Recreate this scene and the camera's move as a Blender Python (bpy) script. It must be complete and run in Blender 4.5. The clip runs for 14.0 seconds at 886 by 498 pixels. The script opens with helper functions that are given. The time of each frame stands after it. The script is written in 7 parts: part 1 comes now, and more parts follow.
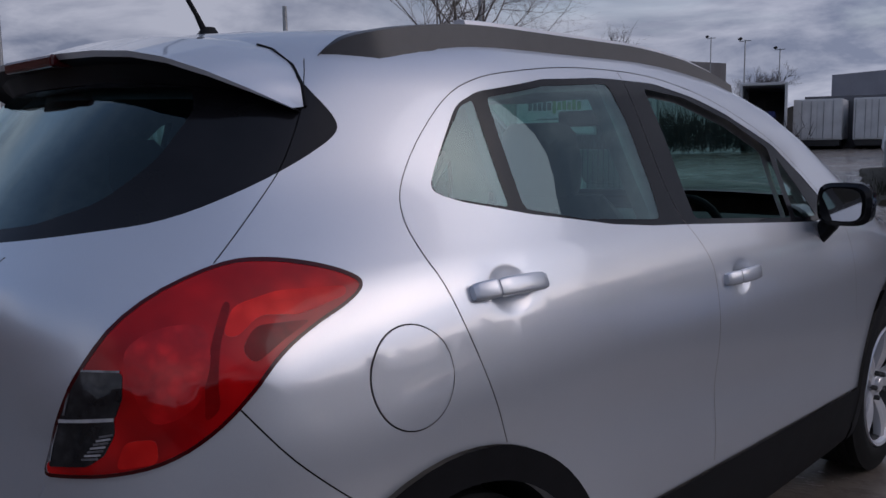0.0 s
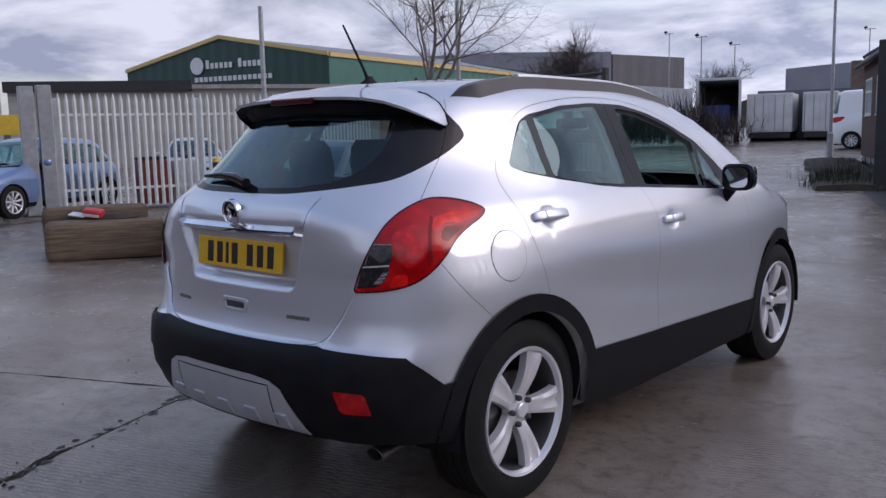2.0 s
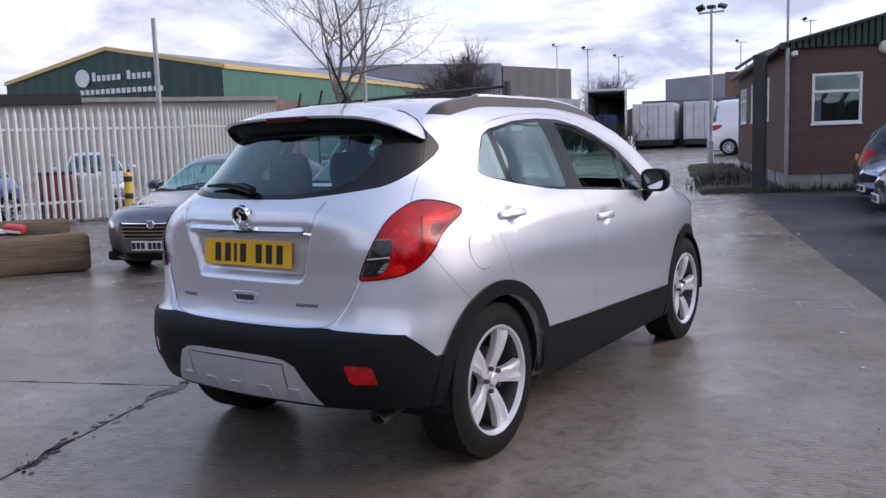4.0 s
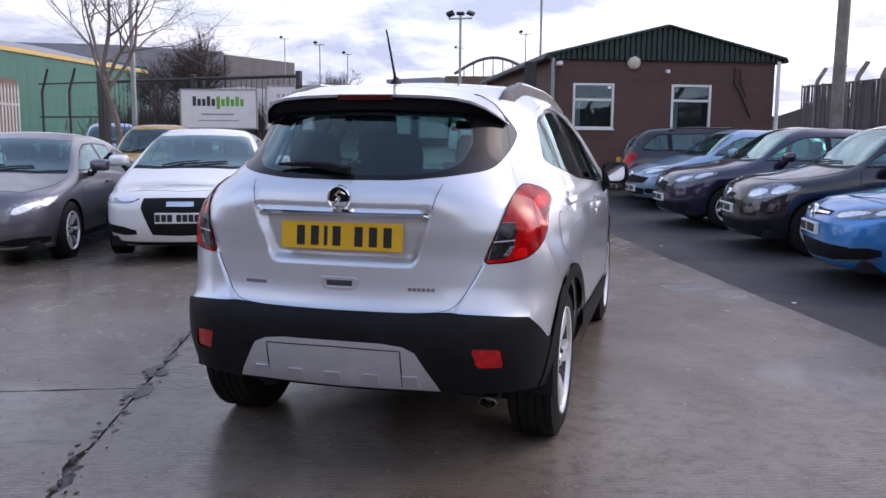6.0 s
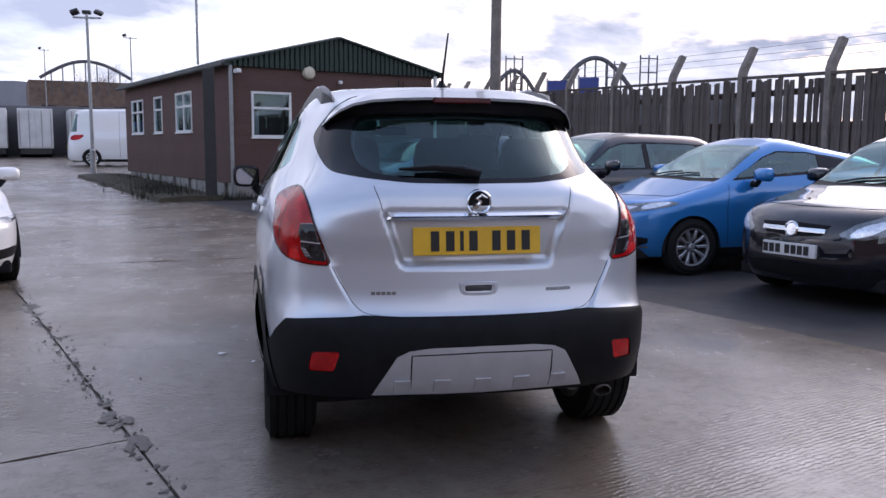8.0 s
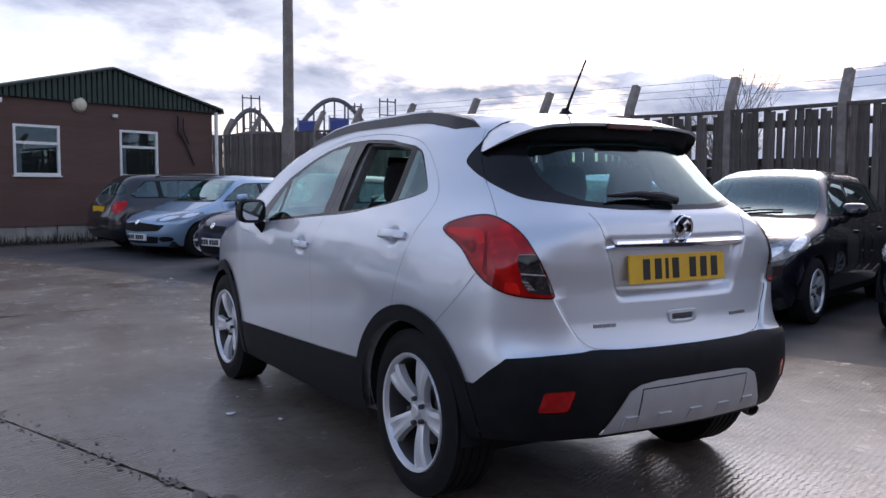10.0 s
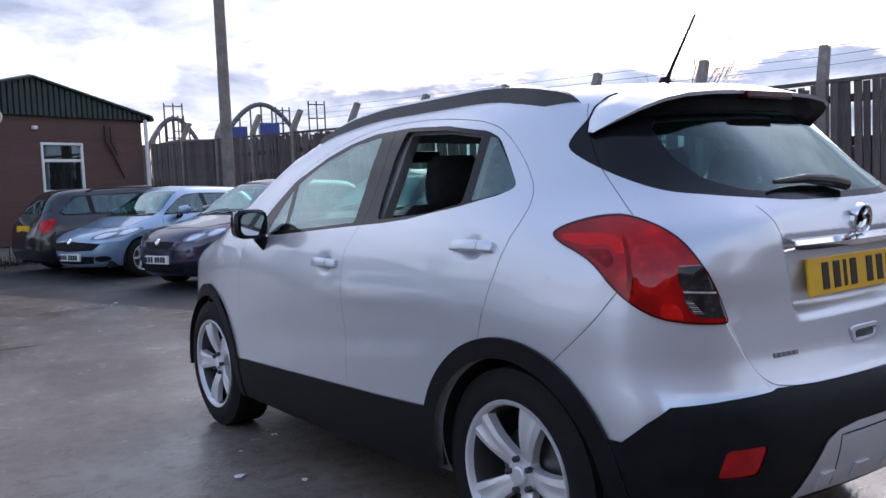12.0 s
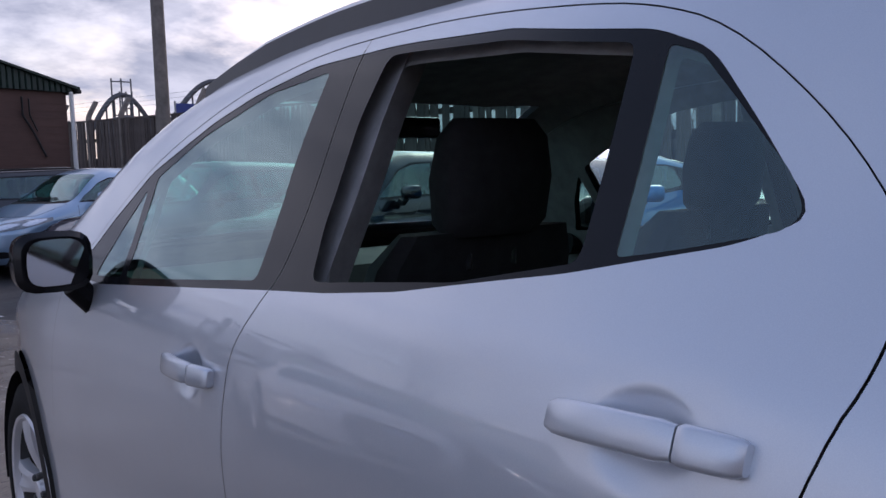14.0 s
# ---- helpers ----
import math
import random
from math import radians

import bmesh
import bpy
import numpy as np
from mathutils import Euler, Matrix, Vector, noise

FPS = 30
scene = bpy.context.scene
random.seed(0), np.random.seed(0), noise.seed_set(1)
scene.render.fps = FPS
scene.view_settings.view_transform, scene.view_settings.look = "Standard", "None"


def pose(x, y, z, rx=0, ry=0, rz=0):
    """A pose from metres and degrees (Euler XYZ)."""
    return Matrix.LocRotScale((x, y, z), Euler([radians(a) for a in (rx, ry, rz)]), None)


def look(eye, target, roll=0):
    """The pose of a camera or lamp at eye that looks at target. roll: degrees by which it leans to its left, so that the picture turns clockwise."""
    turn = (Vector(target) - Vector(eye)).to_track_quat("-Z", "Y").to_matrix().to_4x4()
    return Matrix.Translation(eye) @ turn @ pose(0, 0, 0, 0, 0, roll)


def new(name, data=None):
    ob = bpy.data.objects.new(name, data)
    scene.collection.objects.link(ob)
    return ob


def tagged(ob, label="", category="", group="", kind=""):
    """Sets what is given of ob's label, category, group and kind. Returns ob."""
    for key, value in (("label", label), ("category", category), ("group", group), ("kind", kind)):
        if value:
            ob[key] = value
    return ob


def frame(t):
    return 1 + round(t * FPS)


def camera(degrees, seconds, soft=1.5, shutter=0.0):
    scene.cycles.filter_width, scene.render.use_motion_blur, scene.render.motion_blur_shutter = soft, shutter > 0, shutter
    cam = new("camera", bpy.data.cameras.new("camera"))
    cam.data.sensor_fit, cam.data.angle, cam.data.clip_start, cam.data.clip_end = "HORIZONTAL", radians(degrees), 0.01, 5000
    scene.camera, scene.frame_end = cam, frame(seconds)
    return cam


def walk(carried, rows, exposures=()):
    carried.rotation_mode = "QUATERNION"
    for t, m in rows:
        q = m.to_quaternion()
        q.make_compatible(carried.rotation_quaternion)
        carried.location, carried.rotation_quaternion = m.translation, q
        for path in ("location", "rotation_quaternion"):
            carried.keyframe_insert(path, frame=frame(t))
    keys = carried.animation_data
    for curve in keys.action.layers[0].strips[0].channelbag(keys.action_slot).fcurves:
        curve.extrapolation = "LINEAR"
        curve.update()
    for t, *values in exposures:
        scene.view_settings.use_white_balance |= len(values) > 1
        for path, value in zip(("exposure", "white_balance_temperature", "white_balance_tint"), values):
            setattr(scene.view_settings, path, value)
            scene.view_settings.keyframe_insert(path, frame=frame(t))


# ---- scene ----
cam = camera(55.0, 14.0)
PATH = [
    (0, (1.86, -1.09, 1.353), (0.487, 0.343, 1.102), -0.9),
    (0.5, (2.085, -1.494, 1.381), (0.731, -0.046, 1.116), -0.7),
    (1, (2.3, -1.848, 1.397), (0.947, -0.411, 1.071), -1.2),
    (1.5, (2.449, -2.207, 1.39), (1.153, -0.716, 1.079), -1.4),
    (2, (2.649, -2.517, 1.383), (1.339, -1.029, 1.117), -1.3),
    (2.5, (2.756, -2.749, 1.405), (1.463, -1.241, 1.174), -1.1),
    (3, (2.812, -2.98, 1.406), (1.607, -1.404, 1.155), -0.9),
    (3.2, (2.837, -3.024, 1.404), (1.647, -1.437, 1.155), -0.9),
    (5.3, (1.958, -3.569, 1.392), (1.153, -1.756, 1.139), -1.1),
    (5.5, (1.772, -3.664, 1.385), (1.044, -1.818, 1.138), -0.2),
    (6, (1.269, -3.84, 1.372), (0.76, -1.925, 1.104), 0.5),
    (6.5, (0.756, -3.911, 1.38), (0.51, -1.946, 1.097), 1.5),
    (7, (0.183, -3.966, 1.373), (0.212, -1.984, 1.108), 1.4),
    (7.5, (-0.302, -3.953, 1.349), (-0.052, -1.984, 1.102), 0.9),
    (8, (-0.839, -3.914, 1.331), (-0.422, -1.973, 1.092), 0.3),
    (8.2, (-1.041, -3.883, 1.343), (-0.563, -1.957, 1.094), 0.3),
    (10.3, (-2.695, -2.904, 1.263), (-1.586, -1.246, 1.117), -0.6),
    (10.5, (-2.802, -2.841, 1.272), (-1.651, -1.217, 1.072), -0.9),
    (11, (-2.882, -2.7, 1.266), (-1.706, -1.099, 1.038), -1.8),
    (11.5, (-2.742, -2.428, 1.257), (-1.546, -0.838, 1.053), -2.5),
    (12, (-2.528, -2.016, 1.266), (-1.358, -0.4, 1.123), -2.5),
    (12.5, (-2.274, -1.596, 1.276), (-1.11, 0.026, 1.154), -2.6),
    (13, (-1.957, -1.153, 1.294), (-0.824, 0.489, 1.149), -2.2),
    (13.5, (-1.686, -0.715, 1.303), (-0.527, 0.907, 1.143), -1.6),
    (14, (-1.418, -0.296, 1.312), (-0.179, 1.263, 1.126), -1.9),
]
walk(cam, [(t, look(e, a, r)) for t, e, a, r in PATH], [(0, -0.97, 5700, 18), (0.5, -0.82, 5760, 19), (1.5, -0.3, 5800, 20), (3, 0.28, 5950, 20), (6.5, 0.62, 6050, 20), (8, 0.48, 5950, 20), (10.5, 0.24, 5850, 17), (12, 0.5, 5800, 17), (13, 0.08, 5800, 18), (14, -0.12, 5800, 23)])

# ---- sky and sun ----
SUN_AZ, SUN_EL = 53.5, 25.0
sun_dir = Vector((math.sin(radians(SUN_AZ)) * math.cos(radians(SUN_EL)), math.cos(radians(SUN_AZ)) * math.cos(radians(SUN_EL)), math.sin(radians(SUN_EL))))
world = bpy.data.worlds.new("world")
scene.world = world
world.use_nodes = True


class Nodes:
    """Short hand for building a node tree."""
    def __init__(self, tree):
        self.tree = tree
        tree.nodes.clear()

    def __call__(self, kind, _out=0, **values):
        node = self.tree.nodes.new(kind)
        for key, value in values.items():
            if key[0] == "i" and key[1:].isdigit():
                self.feed(node.inputs[int(key[1:])], value)
            elif key.startswith("in_"):
                self.feed(node.inputs[key[3:].replace("_", " ")], value)
            else:
                node.operation = value
        return node.outputs[_out] if isinstance(_out, int) else node

    def feed(self, socket, value):
        if isinstance(value, bpy.types.NodeSocket):
            self.tree.links.new(value, socket)
        elif isinstance(value, tuple) and len(value) == 3 and socket.type == "RGBA":
            socket.default_value = (*value, 1)
        else:
            socket.default_value = value

    def maths(self, op, a, b=0.0, c=0.0):
        return self("ShaderNodeMath", operation=op, i0=a, i1=b, i2=c)

    def mix(self, factor, a, b, blend="MIX"):
        node = self.tree.nodes.new("ShaderNodeMix")
        node.data_type, node.blend_type = "RGBA", blend
        self.feed(node.inputs[0], factor), self.feed(node.inputs[6], a), self.feed(node.inputs[7], b)
        return node.outputs[2]

    def ramp(self, factor, *stops):
        node = self.tree.nodes.new("ShaderNodeValToRGB")
        self.feed(node.inputs[0], factor)
        while len(node.color_ramp.elements) < len(stops):
            node.color_ramp.elements.new(0.5)
        for e, (p, c) in zip(node.color_ramp.elements, stops):
            e.position, e.color = p, ((c, c, c, 1) if isinstance(c, (int, float)) else (*c, 1))
        return node.outputs[0]

    def noise(self, scale, detail=4.0, rough=0.55, vector=None, out=0, distort=0.0):
        node = self.tree.nodes.new("ShaderNodeTexNoise")
        node.inputs["Scale"].default_value, node.inputs["Detail"].default_value = scale, detail
        node.inputs["Roughness"].default_value, node.inputs["Distortion"].default_value = rough, distort
        if vector is not None:
            self.feed(node.inputs["Vector"], vector)
        return node.outputs[out]


n = Nodes(world.node_tree)
air = n("ShaderNodeTexSky", None)
air.sky_type, air.sun_disc, air.sun_elevation, air.sun_rotation = "NISHITA", False, radians(SUN_EL), radians(SUN_AZ)
air.dust_density, air.ozone_density = 2.5, 1.5
sky = air.outputs[0]
split = n("ShaderNodeSeparateXYZ", None, i0=n("ShaderNodeTexCoord", None).outputs["Generated"])
up = n.maths("MAXIMUM", split.outputs[2], 0.0)
flat = n("ShaderNodeCombineXYZ", i0=n.maths("DIVIDE", split.outputs[0], n.maths("ADD", up, 0.22)),
         i1=n.maths("DIVIDE", split.outputs[1], n.maths("ADD", up, 0.22)), i2=n.maths("MULTIPLY", up, 1.5))
banks = n.noise(0.75, 7.0, 0.56, flat, distort=0.25)
thick = n.noise(1.7, 6.0, 0.58, flat, distort=0.3)
toward = n("ShaderNodeVectorMath", "n", operation="DOT_PRODUCT", i0=n("ShaderNodeTexCoord", None).outputs["Generated"], i1=tuple(sun_dir)).outputs["Value"]
# clouds facing the low sun are bright, those beside it dull, and a glow stands round it
round_ = n.maths("MULTIPLY_ADD", toward, 0.5, 0.5)
glow = n.ramp(round_, (0.0, 0.42), (0.14, 0.38), (0.26, 0.28), (0.5, 0.28), (0.725, 0.35), (0.9, 0.275), (0.965, 0.265), (0.985, 0.45), (1.0, 0.82))
cloud = n.mix(n.ramp(thick, (0.40, 0.0), (0.62, 1.0)), (0.43, 0.47, 0.55), (1.0, 1.0, 1.0))
cloud = n.mix(1.0, cloud, glow, "MULTIPLY")
clear = n.mix(1.0, sky, (0.345, 0.305, 0.262), "MULTIPLY")
lit = n.mix(1.0, cloud, (2.9, 2.9, 2.97), "MULTIPLY")
gaps = n.maths("SUBTRACT", n.maths("SUBTRACT", banks, n.maths("MULTIPLY", n.maths("MAXIMUM", n.maths("SUBTRACT", up, 0.35), 0.0), 0.6)), n.ramp(round_, (0.15, 0.04), (0.3, 0.0)))
colour = n.mix(n.ramp(gaps, (0.24, 0.1), (0.49, 1.0)), clear, lit)
n("ShaderNodeOutputWorld", None, i0=n("ShaderNodeBackground", i0=colour, i1=1.0))
sun = new("sun", bpy.data.lights.new("sun", "SUN"))
sun.data.energy, sun.data.angle, sun.data.color = 0.55, radians(42), (1.0, 0.95, 0.88)
sun.matrix_world = look(tuple(sun_dir * 60), (0, 0, 0))
scene.view_settings.exposure = 0.0


# ---- materials ----
def material(name):
    mat = bpy.data.materials.new(name)
    mat.use_nodes = True
    return mat, Nodes(mat.node_tree)


def place(n, scale=None):
    """Places in the world, in metres."""
    return n("ShaderNodeNewGeometry", None).outputs["Position"]


def own(n):
    return n("ShaderNodeTexCoord", None).outputs["Object"]


def finish(n, colour, rough=0.6, bump=None, depth=0.01, strength=0.5, **more):
    node = n.tree.nodes.new("ShaderNodeBsdfPrincipled")
    n.feed(node.inputs["Base Color"], colour)
    n.feed(node.inputs["Roughness"], rough)
    for key, value in more.items():
        n.feed(node.inputs[key.replace("_", " ")], value)
    if bump is not None:
        n.feed(node.inputs["Normal"], n("ShaderNodeBump", in_Strength=strength, in_Distance=depth, in_Height=bump))
    n("ShaderNodeOutputMaterial", None, i0=node.outputs[0])


def plain(name, colour, rough=0.5, vary=0.12, scale=9.0, relief=0.0, **more):
    """A surface of one colour with soft dirt, fine grain and uneven gloss."""
    mat, n = material(name)
    where = own(n)
    big, fine = n.noise(scale, 5, 0.6, where), n.noise(scale * 14, 3, 0.6, where)
    tone = n.ramp(big, (0.3, 1 - vary), (0.7, 1 + vary))
    c = n.mix(1.0, colour, tone, "MULTIPLY")
    r = n.maths("MULTIPLY_ADD", big, 0.16, rough - 0.08)
    finish(n, c, r, fine if relief else None, relief or 0.001, 0.5, **more)
    return mat


def paint(name, colour, metal=0.0, rough=0.32, coat=1.0):
    """Car paint: a coloured base with flakes under clear lacquer, with faint road film."""
    mat, n = material(name)
    where = own(n)
    flake = n.noise(900.0, 1, 0.5, where)
    film = n.noise(5.0, 5, 0.65, where)
    c = n.mix(n.ramp(flake, (0.35, 0.0), (0.7, 0.12)), colour, tuple(min(1, v * 1.5 + 0.002) for v in colour))
    c = n.mix(n.ramp(film, (0.5, 0.0), (0.85, 0.04)), c, (0.11, 0.108, 0.11))
    finish(n, c, rough, None, Metallic=metal, Specular_IOR_Level=0.12, Coat_Weight=coat, Coat_Roughness=n.maths("MULTIPLY_ADD", film, 0.03, 0.0), Coat_IOR=1.7)
    return mat


def pane(name, tint, facing=0.08, haze=0.0):
    """Thin glass, alike from both sides: clear through its tint, mirror-like at a slant."""
    mat, n = material(name)
    smear = n.noise(3.0, 4, 0.6, own(n))
    gl = n("ShaderNodeBsdfGlossy", i0=(0.76, 0.94, 0.95), in_Roughness=0.0)
    body = n("ShaderNodeBsdfTransparent", i0=tint)
    if haze:
        body = n("ShaderNodeMixShader", i0=n.ramp(smear, (0.3, haze * 0.5), (0.7, haze)), i1=body, i2=n("ShaderNodeBsdfDiffuse", i0=(0.25, 0.26, 0.27)))
    slant = n("ShaderNodeLayerWeight", 1, i0=0.5)
    f = n.maths("MULTIPLY_ADD", n.maths("POWER", slant, 3.2), 1 - facing, facing)
    n("ShaderNodeOutputMaterial", None, i0=n("ShaderNodeMixShader", i0=f, i1=body, i2=gl))
    return mat


def lens(name, deep, bright, scale, rough=0.07, shine=0.5):
    """Ribbed lamp plastic: deep colour with brighter facets behind a smooth front."""
    mat, n = material(name)
    where = own(n)
    cells = n.tree.nodes.new("ShaderNodeTexVoronoi")
    cells.inputs["Scale"].default_value = scale
    n.feed(cells.inputs["Vector"], where)
    soft_ = n.noise(scale * 0.35, 3, 0.6, where)
    k = n.maths("MULTIPLY", n.ramp(soft_, (0.38, 0.0), (0.62, 1.0)), n.ramp(cells.outputs["Distance"], (0.1, 1.0), (0.6, 0.35)))
    finish(n, n.mix(k, deep, bright), rough, None, Specular_IOR_Level=shine)
    return mat


SILVER = paint("silver metallic paint", (0.655, 0.685, 0.74), 0.62, 0.38)
BLACK_TRIM = plain("black textured plastic", (0.011, 0.011, 0.0125), 0.55, 0.25, 12, 0.0006, Specular_IOR_Level=0.14)
GLOSS_BLACK = plain("gloss black plastic", (0.010, 0.010, 0.012), 0.12, 0.2, 8, Specular_IOR_Level=0.28)
GAP = plain("shadowed panel gap rubber", (0.02, 0.02, 0.022), 0.95, Specular_IOR_Level=0.1)
RUBBER = plain("tyre rubber", (0.011, 0.011, 0.011), 0.8, 0.3, 18, 0.0008, Specular_IOR_Level=0.25)
ALLOY = plain("silver painted alloy", (0.76, 0.76, 0.78), 0.36, 0.03, 8, Metallic=0.5)
CHROME = plain("chrome", (0.82, 0.83, 0.85), 0.07, 0.05, 8, Metallic=1.0)
SKID = plain("matt silver plastic", (0.56, 0.56, 0.58), 0.36, 0.06, 10, Metallic=0.45)
RAIL_GREY = plain("satin dark grey rail", (0.05, 0.05, 0.055), 0.38, 0.15, 10)
GLASS = pane("green tinted car glass", (0.52, 0.84, 0.75), 0.13)
REAR_GLASS = pane("tinted rear car glass", (0.30, 0.42, 0.45), 0.055)
LINING = plain("dark grey cloth lining", (0.28, 0.272, 0.265), 0.9, 0.2, 20)
SEAT = plain("black woven seat cloth", (0.035, 0.034, 0.035), 0.92, 0.3, 30, 0.001)
RED_LENS = lens("red lamp lens", (0.27, 0.001, 0.002), (0.75, 0.006, 0.006), 14, 0.04, 0.4)
RIM_RED = plain("dark red lamp rim", (0.05, 0.001, 0.002), 0.1, 0.2, 14, Specular_IOR_Level=0.4)
BRIGHT_RED = lens("inner lens in lit-looking red", (0.62, 0.006, 0.005), (0.98, 0.03, 0.018), 24, 0.08, 0.3)
DEEP_RED = lens("deep red lamp lens", (0.36, 0.002, 0.003), (0.8, 0.012, 0.012), 40)
DARK_RED = plain("dark red lamp lens", (0.07, 0.004, 0.006), 0.15, 0.2, 14)
CLEAR_LENS = plain("clear lamp front over grey housing", (0.2, 0.215, 0.235), 0.08, 0.45, 25, Metallic=0.3, Coat_Weight=1.0)
REFLECTOR = plain("bright lamp reflector", (0.85, 0.88, 0.94), 0.2, 0.25, 40, Metallic=0.6)
DULL_REFLECTOR = plain("lamp reflector behind smoked plastic", (0.26, 0.26, 0.28), 0.25, 0.5, 60, Metallic=0.4)
SMOKE_LENS = lens("smoked reversing lens", (0.010, 0.010, 0.012), (0.05, 0.05, 0.053), 60, 0.06)
YELLOW_PLATE = plain("yellow reflective plate", (0.80, 0.47, 0.02), 0.35, 0.06, 10)
WHITE_PLATE = plain("white reflective plate", (0.75, 0.75, 0.74), 0.35, 0.06, 10)
INK = plain("black plate lettering", (0.015, 0.015, 0.015), 0.5)
DISC = plain("steel brake disc", (0.2, 0.19, 0.18), 0.4, 0.2, 20, Metallic=0.9)
DARK_ALLOY = plain("dark grey inner rim", (0.07, 0.068, 0.066), 0.5, 0.2, 10, Metallic=0.4)
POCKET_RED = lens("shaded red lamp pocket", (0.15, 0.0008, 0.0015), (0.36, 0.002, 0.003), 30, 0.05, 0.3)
BADGE_GREY = plain("grey badge lettering", (0.22, 0.22, 0.23), 0.3, 0.1, 10, Metallic=0.6)


# ---- building helpers ----
from mathutils.geometry import delaunay_2d_cdt


def mesh_ob(name, verts, faces, mat, parent=None, label="", smooth=False, normals=None):
    me = bpy.data.meshes.new(name)
    me.from_pydata([tuple(v) for v in verts], [], [tuple(f) for f in faces])
    me.materials.append(mat)
    if smooth or normals is not None:
        me.polygons.foreach_set("use_smooth", [True] * len(me.polygons))
    if normals is not None:
        me.normals_split_custom_set_from_vertices([tuple(v) for v in normals])
    me.update()
    ob = new(name, me)
    if parent is not None:
        ob.parent = parent
    if label:
        tagged(ob, label)
    return ob


def part(name, bm, mat, parent=None, label="", smooth=False):
    """Links a bmesh as one mesh object, under a thing or a part."""
    me = bpy.data.meshes.new(name)
    bmesh.ops.recalc_face_normals(bm, faces=bm.faces)
    bm.to_mesh(me)
    bm.free()
    me.materials.append(mat)
    if smooth:
        me.polygons.foreach_set("use_smooth", [True] * len(me.polygons))
        me.set_sharp_from_angle(angle=radians(35))
    ob = new(name, me)
    if parent is not None:
        ob.parent = parent
    if label:
        tagged(ob, label)
    return ob


def thing(name, m, label, category, group="", kind=""):
    ob = new(name)
    ob.matrix_world = m
    ob.empty_display_size = 0.2
    return tagged(ob, label, category, group, kind)


def add_box(bm, x0, y0, z0, x1, y1, z1, bevel=0.0, turn=None):
    vs = [bm.verts.new((x, y, z)) for z in (z0, z1) for x, y in ((x0, y0), (x1, y0), (x1, y1), (x0, y1))]
    fs = [bm.faces.new([vs[i] for i in q]) for q in ((3, 2, 1, 0), (4, 5, 6, 7), (0, 1, 5, 4), (1, 2, 6, 5), (2, 3, 7, 6), (3, 0, 4, 7))]
    if bevel:
        es = {e for f in fs for e in f.edges}
        vs = list({v for r in bmesh.ops.bevel(bm, geom=list(es), offset=bevel, segments=2, affect="EDGES", profile=0.5)["verts"] for v in [r]} | {v for v in vs if v.is_valid})
    if turn is not None:
        bmesh.ops.transform(bm, matrix=turn, verts=[v for v in vs if v.is_valid])
    return vs


def boxed(name, size, mat, parent=None, bevel=0.0, m=None, label=""):
    bm = bmesh.new()
    add_box(bm, *size, bevel=bevel)
    if m is not None:
        bm.transform(m)
    return part(name, bm, mat, parent, label)


def lathe(bm, profile, n=32, m=Matrix()):
    """Turns (radius, height) pairs about the z axis."""
    rings = []
    for r, h in profile:
        rings.append([bm.verts.new(m @ Vector((r * math.cos(2 * math.pi * i / n), r * math.sin(2 * math.pi * i / n), h))) for i in range(n)] if r > 1e-5 else [bm.verts.new(m @ Vector((0, 0, h)))])
    for a, b in zip(rings, rings[1:]):
        for i in range(n):
            j = (i + 1) % n
            q = [a[i % len(a)], a[j % len(a)], b[j % len(b)], b[i % len(b)]]
            q = [v for k, v in enumerate(q) if v not in q[:k]]
            if len(q) > 2:
                bm.faces.new(q)


def tube(bm, path, radius, n=10, caps=True):
    """A round bar along a path; radius may be a list."""
    path = [Vector(p) for p in path]
    radii = radius if isinstance(radius, (list, tuple)) else [radius] * len(path)
    rings, side = [], None
    for i, p in enumerate(path):
        d = (path[min(i + 1, len(path) - 1)] - path[max(i - 1, 0)]).normalized()
        if side is None:
            side = d.orthogonal().normalized()
        side = (side - d * side.dot(d)).normalized()
        other = d.cross(side)
        rings.append([bm.verts.new(p + radii[i] * (math.cos(2 * math.pi * k / n) * side + math.sin(2 * math.pi * k / n) * other)) for k in range(n)])
    for a, b in zip(rings, rings[1:]):
        for k in range(n):
            bm.faces.new((a[k], a[(k + 1) % n], b[(k + 1) % n], b[k]))
    if caps:
        bm.faces.new(rings[0][::-1]), bm.faces.new(rings[-1])


def loft(bm, rings, closed=True, caps=True):
    rows = [[bm.verts.new(p) for p in ring] for ring in rings]
    k = len(rows[0])
    for a, b in zip(rows, rows[1:]):
        for i in range(k if closed else k - 1):
            bm.faces.new((a[i], a[(i + 1) % k], b[(i + 1) % k], b[i]))
    if caps and closed:
        bm.faces.new(rows[0][::-1]), bm.faces.new(rows[-1])


def soft(poly, times=2, closed=True):
    """Rounds the corners of an outline."""
    poly = np.asarray(poly, float)
    for _ in range(times):
        nxt = np.roll(poly, -1, 0) if closed else poly[1:]
        a = poly if closed else poly[:-1]
        out = np.stack([0.75 * a + 0.25 * nxt, 0.25 * a + 0.75 * nxt], 1).reshape(-1, 2)
        poly = out if closed else np.vstack([poly[:1], out, poly[-1:]])
    return poly


def dense(poly, gap, closed=True):
    pts = list(map(np.asarray, poly)) + ([poly[0]] if closed else [])
    out = []
    for a, b in zip(pts, pts[1:]):
        k = max(1, int(np.ceil(np.linalg.norm(b - a) / gap)))
        out += [a + (b - a) * i / k for i in range(k)]
    return np.array(out if closed else out + [pts[-1]])


